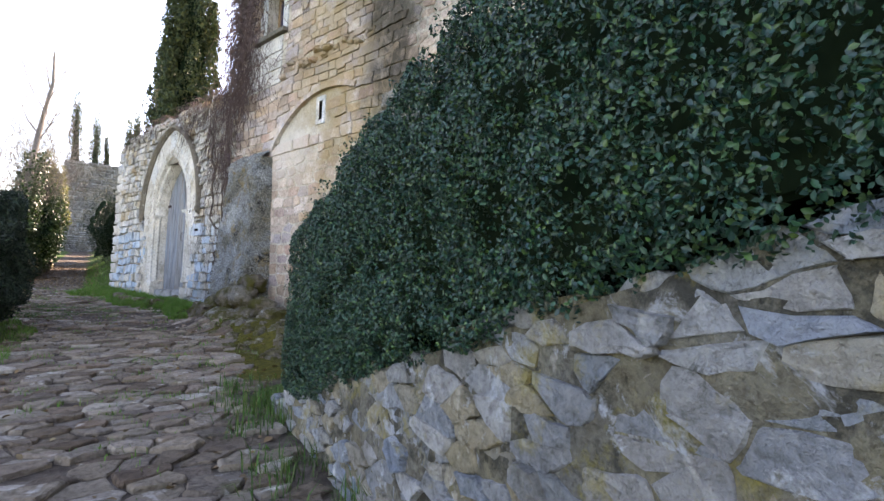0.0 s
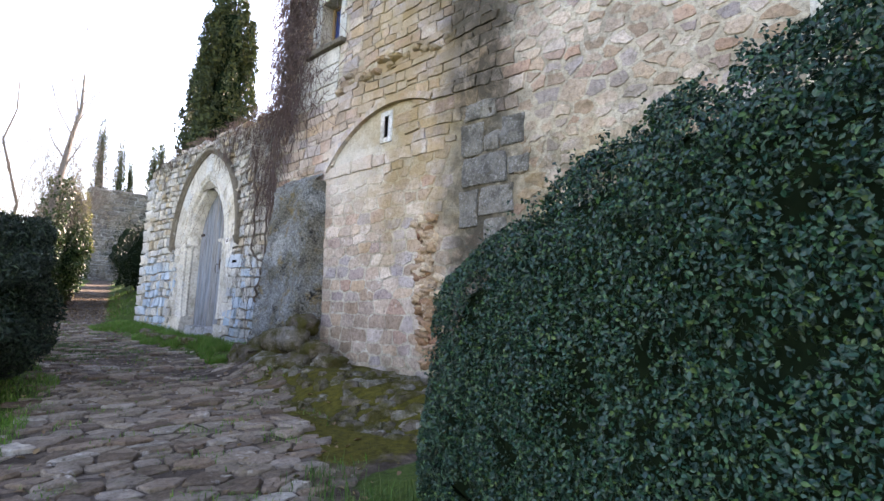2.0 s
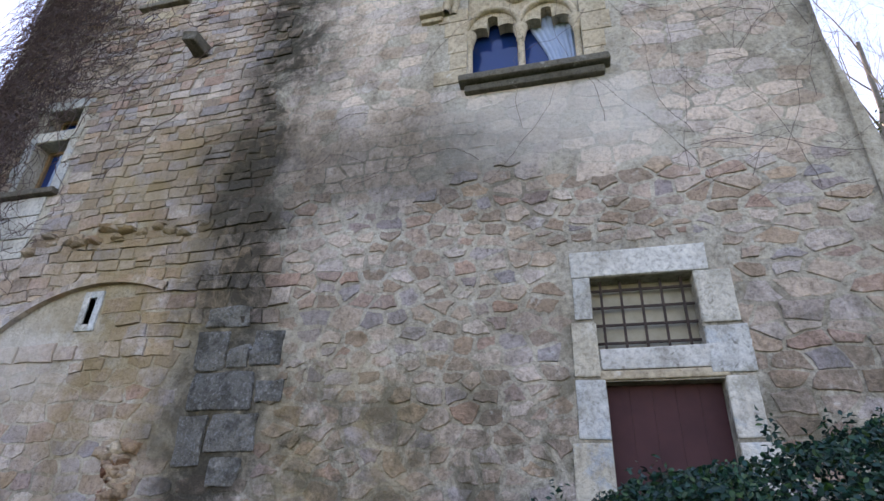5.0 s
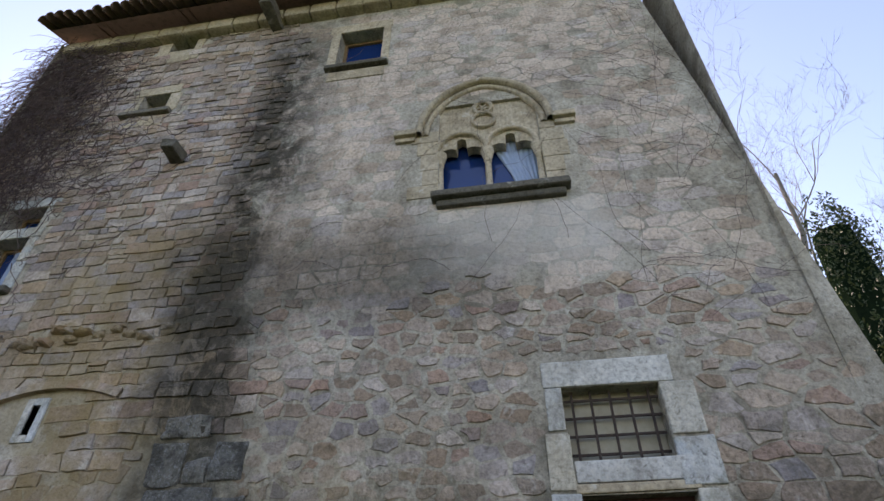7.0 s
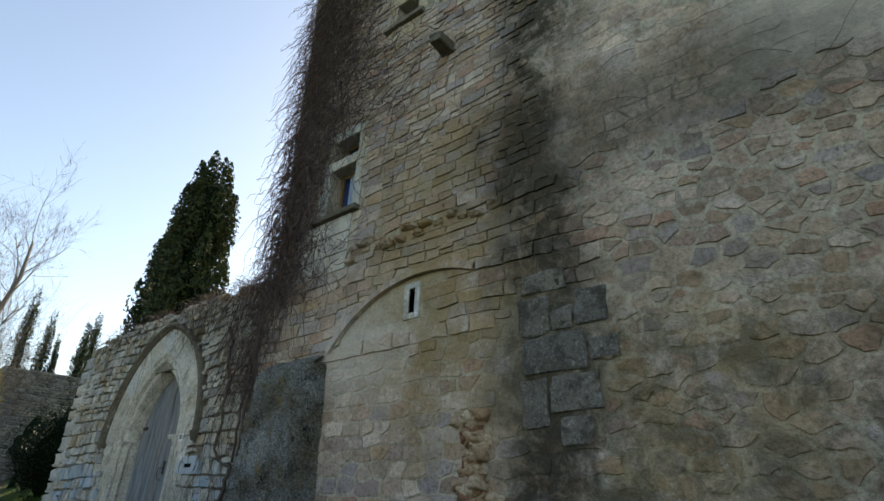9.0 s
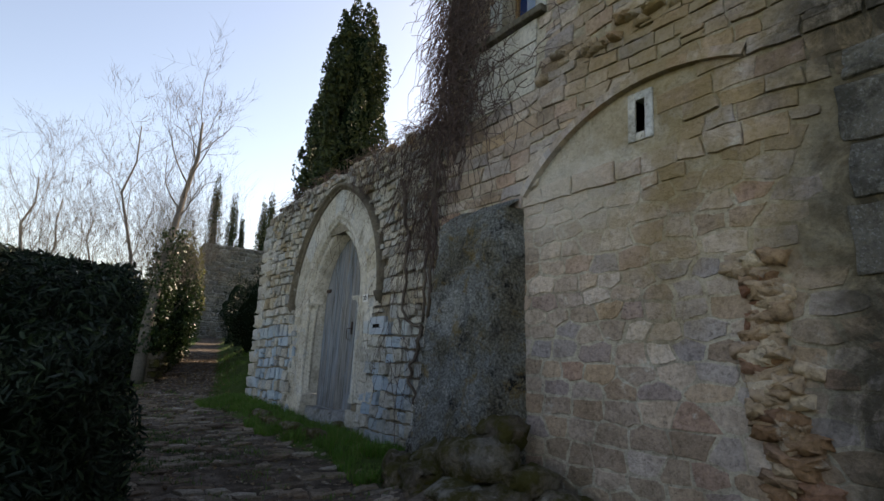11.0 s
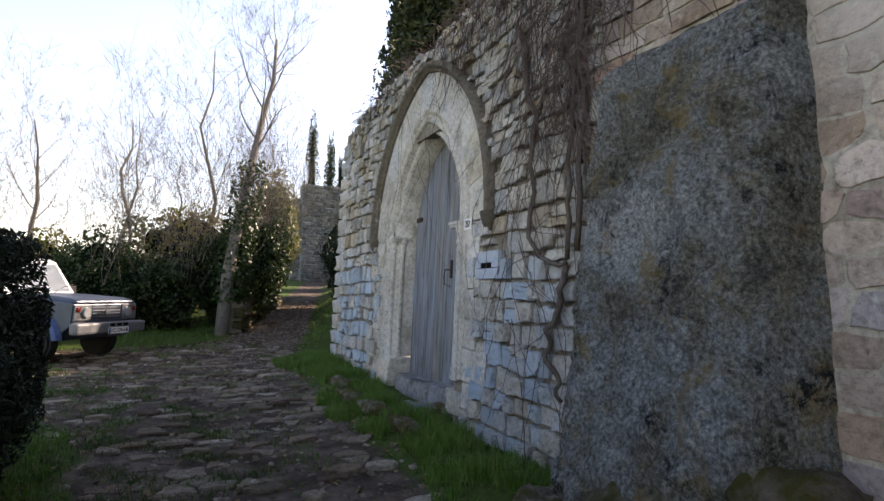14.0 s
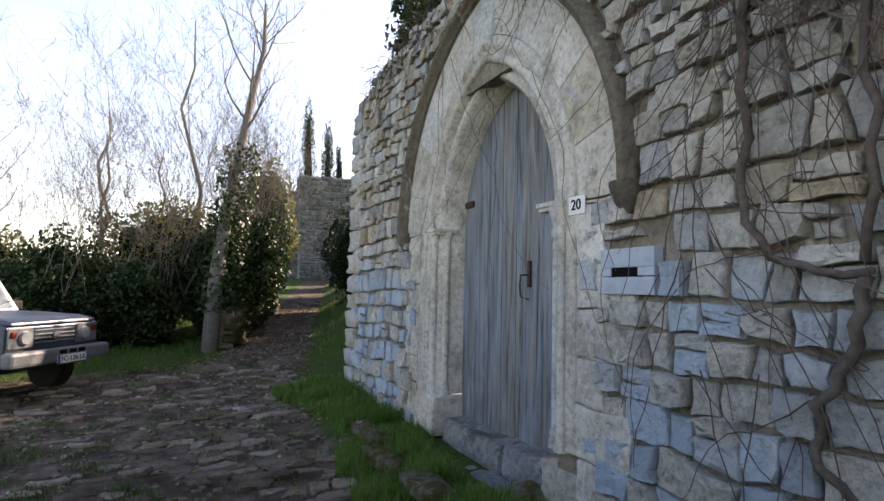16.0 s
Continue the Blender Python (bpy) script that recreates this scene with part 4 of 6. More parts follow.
def lathe_wall(u, v0, profile, w, sides=12):
    vs, fs = [], []
    for dv, r in profile:
        for k in range(sides):
            an = 2 * math.pi * k / sides
            vs.append(F(u + r * math.cos(an), v0 + dv, w + r * math.sin(an)))
    for i in range(len(profile) - 1):
        for k in range(sides):
            a, b = i * sides + k, i * sides + (k + 1) % sides
            fs.append((a, b, b + sides, a + sides))
    return vs, fs


bm = bmesh.new()
wall_box(bm, 1.72, 3.06, 6.52, 8.3, 0.24, 0.255, 0)
under(w7, part("pane", bm, m_pane))
vs, fs = [], []
for i in range(31):
    for j, v in enumerate((6.56, 7.0, 7.4, 7.7)):
        sp = (0.24, 0.36, 0.52, 0.60)[j]
        vs.append(F(1.78 + sp * i / 30, v, 0.21 + 0.014 * math.sin(i * 1.5)))
under(w7, link_mesh("curtain", vs, [(4 * i + j, 4 * i + 4 + j, 4 * i + 5 + j, 4 * i + 1 + j) for i in range(30) for j in range(3)], m_cloth, None, True))
vs, fs = arch_sweep(2.44, 7.70, 0.70, 0.86, [(0.06, 0.05), (0.06, -0.03), (0.10, -0.05), (0.14, -0.03), (0.15, 0.05)])
under(w7, link_mesh("arch_roll", vs, fs, m_carved, None, True))
vs, fs = arch_sweep(2.44, 7.70, 0.70, 0.86, [(0.15, 0.02), (0.15, -0.09), (0.19, -0.12), (0.24, -0.09), (0.24, 0.02)])
under(w7, link_mesh("hood_mould", vs, fs, m_carved, None, True))
for a, b in ((3.36, 3.68), (1.22, 1.52)):
    bm = bmesh.new()
    wall_box(bm, a, b, 7.68, 7.78, -0.11, 0.05, 0.02)
    wall_box(bm, a + 0.02, b - 0.02, 7.60, 7.675, -0.05, 0.05, 0.015)
    under(w7, part("label_stop", bm, m_carved))


def tracery():
    """The carved head: a plate with two cusped lights and an oculus cut through its lower edge."""
    s = Soup()
    uc = 2.44
    n = 120
    def light_edge(u):
        best = 7.30
        for c in (2.10, 2.76):
            d = abs(u - c)
            if d < 0.28:
                e = 7.34 + 0.10 * math.sqrt(max(0, 1 - ((abs(d - 0.16)) / 0.13) ** 2)) if d > 0.07 else 7.62 - 0.5 * d
                best = max(best, e)
        return best
    def head(u):
        d = abs(u - uc)
        r, a = 0.92, 0.76
        x = d + (r - a)
        return 7.70 + (math.sqrt(r * r - x * x) if x < r else 0)
    us = [1.70 + (3.16 - 1.70) * i / n for i in range(n + 1)]
    for a, b in zip(us, us[1:]):
        la, lb, ha, hb = light_edge(a), light_edge(b), head(a), head(b)
        s.add([F(a, la, 0.05), F(b, lb, 0.05), F(b, hb, 0.05), F(a, ha, 0.05)], [(3, 2, 1, 0)])
        s.add([F(a, la, 0.05), F(b, lb, 0.05), F(b, lb, 0.2), F(a, la, 0.2)], [(0, 1, 2, 3)])
    return s.link("tracery", m_carved)


under(w7, tracery())
for c in (2.10, 2.76):
    vs, fs = arch_sweep(c, 7.36, 0.28, 0.29, [(0.02, 0.06), (0.02, 0.0), (0.05, -0.02), (0.08, 0.0), (0.08, 0.06)])
    under(w7, link_mesh("light_arch", vs, fs, m_carved, None, True))
for r0, r1, cv in ((0.10, 0.15, 8.20), (0.13, 0.17, 7.94)):
    vs, fs = [], []
    for k in range(25):
        an = 2 * math.pi * k / 24
        for r, w in ((r0, 0.05), (r0, 0.0), (r1, 0.0), (r1, 0.05)):
            vs.append(F(2.44 + r * math.cos(an), cv + r * math.sin(an), w))
    fs = [(4 * k + j, 4 * k + 4 + j, 4 * k + 5 + j, 4 * k + 1 + j) for k in range(24) for j in range(3)]
    under(w7, link_mesh("oculus_ring", vs, fs, m_carved, None, True))
bm = bmesh.new()
for k in range(3):
    box(bm, 0, 0, 0, 0.18, 0.025, 0.03, 0.004, on_wall(2.44, 8.20, 0.035, k * math.pi / 3))
under(w7, part("rosette", bm, m_carved))
COL = [(0.0, 0.075), (0.04, 0.075), (0.05, 0.06), (0.08, 0.065), (0.10, 0.046), (0.62, 0.042), (0.63, 0.055), (0.65, 0.048), (0.70, 0.065), (0.78, 0.085), (0.80, 0.09), (0.84, 0.09)]
for u in (2.42, 3.05, 1.76):
    vs, fs = lathe_wall(u, 6.50, COL, 0.06)
    under(w7, link_mesh("column", vs, fs, m_carved, None, True))
bm = bmesh.new()
wall_box(bm, 1.46, 3.14, 6.40, 6.50, -0.16, 0.26, 0.03)
wall_box(bm, 1.52, 3.08, 6.30, 6.40, -0.08, 0.1, 0.03)
roughen(bm, 0.008, 8)
under(w7, part("window_sill", bm, m_hood))
rng = random.Random(8)
v = 6.52
while v < 7.6:
    h = rng.uniform(0.2, 0.3)
    for a, s_ in ((3.06, 1), (1.72, -1)):
        b = a + s_ * rng.uniform(0.2, 0.42)
        bm = bmesh.new()
        wall_box(bm, min(a, b) + 0.004, max(a, b) - 0.004, v, v + h - 0.008, -0.015, 0.3, 0.01)
        part("jamb_stone", bm, m_carved, house)
    v += h

# ---- cornice, eaves and roof ----
for k in range(22):
    bm = bmesh.new()
    wall_box(bm, U0 + 0.02 + k * 0.497, U0 + 0.02 + k * 0.497 + 0.488, VTOP - 0.22, VTOP + 0.06, -0.2, 0.3, 0.05)
    part("cornice_block", bm, m_carved, house)
roof = Soup()
for x0, z0, x1, z1 in ((5.5, VTOP + 0.1, 10.0, VTOP + 1.9), (10.0, VTOP + 1.9, 14.3, VTOP + 0.1)):
    roof.add([Vector((x0, U0 + 0.3, z0)), Vector((x0, U1 + 0.1, z0)), Vector((x1, U1 + 0.1, z1)), Vector((x1, U0 + 0.3, z1))], [(0, 1, 2, 3)])
roof.link("roof", m_tile, house)
n_tiles = 58
tile_me = None
rng = random.Random(3)
for k in range(n_tiles):
    y = U0 + 0.2 + k * (U1 - U0 - 0.15) / (n_tiles - 1)
    if tile_me is None:
        vs, fs = [], []
        for i in range(9):
            an = math.pi * i / 8
            for x, r in ((-0.12, 0.10), (0.9, 0.085)):
                for dr in (0.0, -0.018):
                    vs.append(Vector((x, (r + dr) * math.cos(an), (r + dr) * math.sin(an))))
        for i in range(8):
            a, b = 4 * i, 4 * i + 4
            fs += [(a, b, b + 2, a + 2), (a + 1, a + 3, b + 3, b + 1), (a, a + 1, b + 1, b)]
        ob = link_mesh("eave_tile", vs, fs, m_tile, house, True)
        tile_me = ob.data
    else:
        ob = new("eave_tile", tile_me)
        ob.parent = house
    ob.matrix_world = pose(5.34 + rng.uniform(-0.05, 0.05), y, VTOP + 0.06 + rng.uniform(-0.015, 0.015), 0, -21, rng.uniform(-3, 3))
# corbels
for u, v, w, name in ((6.95, 7.9, 0.34, "stone_spout"), (6.07, 11.3, 0.6, "stone_gargoyle")):
    bm = bmesh.new()
    wall_box(bm, u - 0.11, u + 0.11, v - 0.1, v + 0.1, -w, 0.1, 0.03)
    bmesh.ops.subdivide_edges(bm, edges=bm.edges[:], cuts=2, use_grid_fill=True)
    roughen(bm, 0.04, 6)
    part(name, bm, m_hood, house)

# ---- gate wall ----
G0, G1 = 10.42, 17.6
gate_wall = tagged(empty("wall_gate"), "rough coursed limestone wall with a pointed gateway", "wall", kind="structure")


def gate_top(u):
    return 5.05 + 0.12 * noise.noise((u * 0.9, 0, 2)) - 0.55 * smooth(16.3, 17.6, u)


holed_wall("wall_core", G0, G1 - 0.05, 0.2, 4.85, 0.55, [(GATE_U - 1.05, GATE_U + 1.05, 0.2, 3.86)], m_gate_joint, gate_wall)
bm = bmesh.new()
box(bm, 9.0, G1 - 0.35, 2.5, 5.6, 0.6, 4.1)
part("return_wall", bm, m_gate_joint, gate_wall)


def gate_skip(u, v):
    if v > gate_top(u) or 11.62 < u < 12.1 and 1.99 < v < 2.31:
        return True
    d = abs(u - GATE_U)
    if v < GATE_SPRING:
        return d < GATE_A + 0.45
    x, y = d + (GATE_R - GATE_A), v - GATE_SPRING
    return x * x + y * y < (GATE_R + 0.86) ** 2


cells = course_cells(G0 - 0.1, G1 - 0.3, 0.35, 2.9, (0.14, 0.25), (0.13, 0.27), 21, 0, 0.08, 0.10, 0.12) + course_cells(G0 - 0.1, G1 - 0.3, 2.95, 5.2, (0.10, 0.18), (0.11, 0.24), 22, 0, 0.08, 0.16, 0.12)
lay_cells(cells, [((0.004, 0.02), (0.025, 0.09), m_gate, 0.84)], gate_skip, gate_wall, F, lambda u, v: u < 13 and v < 4.2, 4, hug=0.55)
rng = random.Random(12)
v = 0.4
while v < 4.5:
    h = rng.uniform(0.22, 0.34)
    for y0 in (G1 - 0.3, G1 - 0.62):
        m = Matrix.Translation((5.72 + 0.03 * (v - 2) + 0.25 + (G1 - y0 - 0.3) * 0, G1 - 0.06, v + h / 2)) @ pose(0, 0, 0, 90, 0, 180) @ Matrix.Diagonal((0.5, h - 0.02, 0.07, 1))
    stone_object("corner_stone", CUT, rng.randrange(8), m_gate, m, gate_wall)
    m = on_wall(G1 - 0.2 - (0.08 if int(v * 4) % 2 else 0), v + h / 2, 0) @ Matrix.Diagonal((0.42 + (0.16 if int(v * 4) % 2 else 0), h - 0.02, 0.09, 1))
    stone_object("corner_stone", CUT, rng.randrange(8), m_gate, m, gate_wall)
    v += h

# moulded gateway: ashlar blocks, roll mouldings, hood
PROF = [(0.40, 0.10), (0.40, -0.045), (0.30, -0.045), (0.27, 0.0), (0.25, -0.03), (0.21, -0.045), (0.18, -0.02), (0.17, 0.04), (0.13, 0.06), (0.11, 0.03), (0.075, 0.03), (0.05, 0.08), (0.04, 0.14), (0.0, 0.18), (0.0, 0.5)]
vs, fs = arch_sweep(GATE_U, GATE_SPRING, GATE_A, GATE_R, PROF, 1.0)
link_mesh("gate_moulding", vs, fs, m_dressed, gate_wall, True)


def voussoirs(k0, k1, count, material, w0, w1, name):
    """Blocks round the head of the arch between two growths."""
    inner, outer = pointed(GATE_A, GATE_R, k0, 24), pointed(GATE_A, GATE_R, k1, 24)
    per = 48 / count
    for c in range(count):
        a, b = round(c * per), round((c + 1) * per)
        s = Soup()
        loop = [inner[i] for i in range(a, b + 1)] + [outer[i] for i in range(b, a - 1, -1)]
        cx = sum(p[0] for p in loop) / len(loop)
        cy = sum(p[1] for p in loop) / len(loop)
        fr = [F(GATE_U + cx + (x - cx) * 0.985, GATE_SPRING + cy + (y - cy) * 0.985, w0) for x, y in loop]
        bk = [F(GATE_U + x, GATE_SPRING + y, w1) for x, y in loop]
        n = len(loop)
        s.add(fr + bk, [tuple(range(n))] + [(i, (i + 1) % n, n + (i + 1) % n, n + i) for i in range(n)])
        s.link(name, material, gate_wall)


voussoirs(0.405, 0.80, 11, m_dressed, -0.032, 0.1, "voussoir")
rng = random.Random(31)
for side in (-1, 1):
    v = 0.72
    while v < GATE_SPRING - 0.02:
        h = min(rng.uniform(0.26, 0.46), GATE_SPRING - v)
        a = GATE_U + side * (GATE_A + 0.405)
        b = GATE_U + side * (GATE_A + rng.uniform(0.62, 1.0))
        bm = bmesh.new()
        wall_box(bm, min(a, b), max(a, b), v + 0.004, v + h - 0.006, -0.042, 0.1, 0.014)
        bmesh.ops.subdivide_edges(bm, edges=bm.edges[:], cuts=2, use_grid_fill=True)
        roughen(bm, 0.022, 6)
        part("jamb_block", bm, m_dressed, gate_wall)
        v += h
    # plinth and capital
    a, b = GATE_U + side * (GATE_A - 0.02), GATE_U + side * (GATE_A + 0.46)
    bm = bmesh.new()
    wall_box(bm, min(a, b), max(a, b), 0.60, 1.00 if side > 0 else 0.86, -0.05 if side > 0 else -0.02, 0.5, 0.04)
    bmesh.ops.subdivide_edges(bm, edges=bm.edges[:], cuts=2, use_grid_fill=True)
    roughen(bm, 0.022, 5)
    part("jamb_plinth", bm, m_dressed if side > 0 else m_gate, gate_wall)
    # slender roll shafts with ringed base and capital
    for k, r, w in ((0.045, 0.034, 0.10), (0.145, 0.042, 0.015), (0.245, 0.034, -0.03)):
        c = GATE_U + side * (GATE_A + k)
        vs, fs = lathe_wall(c, 0.98, [(0.0, r * 1.5), (0.05, r * 1.5), (0.07, r * 1.15), (0.10, r * 1.3), (0.13, r), (1.42, r), (1.44, r * 1.3), (1.47, r * 1.3), (1.49, r), (1.56, r * 1.25), (1.61, r * 1.75), (1.66, r * 1.8)], w)
        link_mesh("shaft", vs, fs, m_dressed, gate_wall, True)
    bm = bmesh.new()
    for k0, k1, v0, v1, w in ((-0.015, 0.30, 2.615, 2.65, -0.07), (0.0, 0.285, 2.585, 2.615, -0.055)):
        a, b = GATE_U + side * (GATE_A + k0), GATE_U + side * (GATE_A + k1)
        wall_box(bm, min(a, b), max(a, b), v0, v1, w, 0.2, 0.008)
    part("capital", bm, m_dressed, gate_wall)
    c = GATE_U + side * (GATE_A + 0.86)
    vs, fs = lathe_wall(c, 2.50, [(-0.02, 0.03), (0.04, 0.08), (0.10, 0.10), (0.14, 0.115), (0.17, 0.115)], -0.03)
    link_mesh("hood_stop", vs, fs, m_hood, gate_wall, True)
HOODP = [(0.80, 0.05), (0.80, -0.06), (0.82, -0.075), (0.835, -0.06), (0.85, -0.11), (0.885, -0.135), (0.92, -0.11), (0.935, -0.04), (0.935, 0.05)]
vs, fs = arch_sweep(GATE_U, GATE_SPRING, GATE_A, GATE_R, HOODP)
link_mesh("hood_mould", vs, fs, m_hood, gate_wall, True)

# ---- gate door ----
door = tagged(empty("door_1", Matrix.Translation(F(GATE_U, 0.76, 0.3))), "closed weathered grey plank double door in the pointed gateway", "door", kind="structure")
edges = [GATE_U - GATE_A]
rng = random.Random(2)
while edges[-1] < GATE_U + GATE_A - 0.12:
    edges.append(min(GATE_U + GATE_A, edges[-1] + rng.uniform(0.16, 0.24)))
edges[-1] = GATE_U + GATE_A


def rise(u):
    x = abs(u - GATE_U) + (GATE_R - GATE_A)
    return GATE_SPRING + (math.sqrt(max(0.0, GATE_R ** 2 - x * x)))


for a, b in zip(edges, edges[1:]):
    lo = 0.76 + rng.uniform(-0.01, 0.02)
    us = [a + 0.003 + (b - a - 0.006) * i / 4 for i in range(5)]
    w = 0.28 + rng.uniform(-0.006, 0.006)
    front = [F(us[0], lo, w), F(us[-1], lo, w)] + [F(u, rise(u) + 0.02, w) for u in reversed(us)]
    back = [p + Vector((0.05, 0, 0)) for p in front]
    n = len(front)
    under(door, link_mesh("plank", front + back, [tuple(range(n))] + [(i, (i + 1) % n, n + (i + 1) % n, n + i) for i in range(n)], m_wood))
bm = bmesh.new()
wall_box(bm, 13.30, 13.34, 2.06, 2.28, 0.255, 0.28, 0.008)
under(door, part("latch_plate", bm, m_iron))
vs, fs = tube([F(13.32, 2.16, 0.26), F(13.33, 2.16, 0.19), F(13.33, 2.08, 0.18), F(13.33, 1.98, 0.19), F(13.32, 1.96, 0.26)], [0.008] * 5, 8)
under(door, link_mesh("door_handle", vs, fs, m_iron, None, True))
bm = bmesh.new()
wall_box(bm, 14.30, 14.46, 2.86, 2.92, 0.25, 0.28, 0.006)
under(door, part("hinge", bm, m_iron))

# threshold, number plate, letter slot
for u0, u1, x0, x1, v0, v1, mt in ((13.42, 14.46, 5.70, 6.05, 0.35, 0.79, m_low), (12.76, 13.40, 5.71, 6.05, 0.35, 0.80, m_low), (12.70, 12.98, 5.52, 5.68, 0.35, 0.66, m_moss_stone), (13.02, 13.55, 5.50, 5.66, 0.35, 0.60, m_low), (13.6, 14.2, 5.52, 5.67, 0.35, 0.57, m_low)):
    bm = bmesh.new()
    box(bm, (x0 + x1) / 2, (u0 + u1) / 2, (v0 + v1) / 2, x1 - x0, u1 - u0, v1 - v0, 0.045)
    bmesh.ops.subdivide_edges(bm, edges=bm.edges[:], cuts=2, use_grid_fill=True)
    roughen(bm, 0.04, 4)
    tagged(part("threshold", bm, mt), "worn mossy stone threshold under the gate", "step")
number = tagged(empty("number_plate", on_wall(12.32, 2.59, -0.05)), "small white enamel house number plate", "sign")
bm = bmesh.new()
box(bm, 0, 0, 0, 0.16, 0.12, 0.012, 0.004)
ob = part("plate", bm, m_plate, number)


def lettering(text, size, material, parent, m, name="number"):
    cu = bpy.data.curves.new(name, 'FONT')
    cu.body, cu.size, cu.align_x, cu.align_y, cu.extrude = text, size, 'CENTER', 'CENTER', 0.002
    tmp = bpy.data.objects.new(name, cu)
    scene.collection.objects.link(tmp)
    bpy.context.view_layer.update()
    me = bpy.data.meshes.new_from_object(tmp.evaluated_get(bpy.context.evaluated_depsgraph_get()))
    bpy.data.objects.remove(tmp)
    me.materials.clear()
    me.materials.append(material)
    ob = new(name, me)
    ob.parent = parent
    ob.matrix_local = m
    return ob


lettering("20", 0.10, m_black, number, pose(0, 0, 0.009))
mail = tagged(empty("letter_slot", on_wall(11.86, 2.15, -0.06)), "pale stone letter slot set in the wall", "mailbox")
bm = bmesh.new()
for a in ((0, 0.075, 0.42, 0.11), (0, -0.085, 0.42, 0.10), (-0.165, -0.005, 0.09, 0.05), (0.15, -0.005, 0.12, 0.05)):
    box(bm, a[0], a[1], -0.02, a[2], a[3], 0.07, 0.006)
part("surround", bm, m_slot, mail)
# Black bar puts the slot's dark depth into colour.
bm = bmesh.new()
box(bm, -0.02, -0.005, 0.002, 0.26, 0.058, 0.01)
part("slot", bm, m_black, mail)

# ---- raking buttress and boulders ----
butt = tagged(empty("buttress"), "dark lichened raking buttress against the house", "buttress", kind="structure")
vs = []
nu, nv = 80, 150
for j in range(nv + 1):
    t = j / nv
    v = 0.25 + 3.1 * t
    ul, ur = 10.19 - 0.05 * t, 8.78 + 0.16 * t
    front = 5.05 + 0.46 * t ** 0.9
    for i in range(nu + 1):
        u = ur + (ul - ur) * i / nu
        e = min(1, 4.0 * min(i, nu - i) / nu)
        x = front + 0.03 * (1 - e) ** 2 + 0.06 * noise.noise((u * 2.2, v * 2.2, 5)) + 0.04 * noise.noise((u * 6, v * 6, 1)) + 0.028 * noise.noise((u * 14, v * 14, 1)) + 0.016 * noise.noise((u * 31, v * 31, 4))
        vs.append(Vector((x, u + 0.03 * noise.noise((v * 3, i * 0.01, 7)), v)))
fs = [(j * (nu + 1) + i, (j + 1) * (nu + 1) + i, (j + 1) * (nu + 1) + i + 1, j * (nu + 1) + i + 1) for j in range(nv) for i in range(nu)]
base = len(vs)
rim = [j * (nu + 1) for j in range(nv + 1)], [j * (nu + 1) + nu for j in range(nv + 1)], [nv * (nu + 1) + i for i in range(nu + 1)]
for r, flip, du, dv, name in zip(rim, (False, True, True), (-0.09, 0.05, 0), (0, 0, 0.20), ("side_face", "side_face", "top_face")):
    n = len(r)
    sv = [vs[i] for i in r]
    for k in range(1, 7):
        t = k / 6
        sv += [Vector((p.x + (5.8 - p.x) * t + 0.03 * noise.noise((p.y * 5, p.z * 5, k)), p.y + du * t, p.z + dv * t)) for p in sv[:n]]
    sf = []
    for k in range(6):
        for i in range(n - 1):
            f = (k * n + i, k * n + i + 1, (k + 1) * n + i + 1, (k + 1) * n + i)
            sf.append(f[::-1] if flip else f)
    link_mesh(name, sv, sf, m_slab, butt, True)
link_mesh("slab", vs, fs, m_slab, butt, True)


def boulder(name, c, r, material, seed, label, cat="rock"):
    bm = bmesh.new()
    bmesh.ops.create_icosphere(bm, subdivisions=3, radius=1.0)
    off = Vector((seed * 3.1, seed * 1.7, 0))
    for v in bm.verts:
        q = v.co.copy()
        k = max(abs(q.x), abs(q.y), abs(q.z)) ** 0.55
        v.co = Vector((q.x / k * r[0], q.y / k * r[1], q.z / k * r[2]))
        v.co += noise.noise_vector(q * 1.6 + off) * 0.45 * min(r) + noise.noise_vector(q * 4.5 + off) * 0.24 * min(r) + noise.noise_vector(q * 11 + off) * 0.10 * min(r)
        v.co += Vector(c)
    return tagged(part(name, bm, material, None, "", True), label, cat, "boulders at the buttress foot")


rng = random.Random(44)
BOULDERS = [(5.15, 9.0, 0.72, 0.30, 0.34, 0.20), (5.08, 8.62, 0.80, 0.24, 0.26, 0.17), (4.95, 9.35, 0.50, 0.30, 0.30, 0.18), (5.0, 8.35, 0.46, 0.28, 0.26, 0.16), (5.25, 8.3, 0.64, 0.22, 0.24, 0.14), (4.85, 8.75, 0.42, 0.26, 0.30, 0.16), (5.2, 9.55, 0.62, 0.26, 0.24, 0.22), (5.35, 8.75, 1.0, 0.20, 0.22, 0.14), (5.1, 10.1, 0.5, 0.22, 0.3, 0.16), (5.3, 7.9, 0.5, 0.22, 0.2, 0.12), (4.9, 9.8, 0.42, 0.2, 0.2, 0.13)]
for i, (x, y, z, a, b, c) in enumerate(BOULDERS):
    boulder("boulder", (x, y, z), (a, b, c), m_moss_stone, i + 1, "mossy tumbled boulder at the foot of the buttress")
for i, (x, y, a, b) in enumerate(((5.1, 14.9, 0.12, 0.35), (5.02, 14.2, 0.12, 0.36), (5.06, 13.4, 0.13, 0.34), (5.12, 12.6, 0.12, 0.3))):
    ob = boulder("kerb_stone", (x, y, height(x, y) + 0.03), (a, b, 0.07), m_moss_stone, 30 + i, "worn kerb stone along the grass verge", "kerb")
    ob["group"] = "kerb stones at the gate"

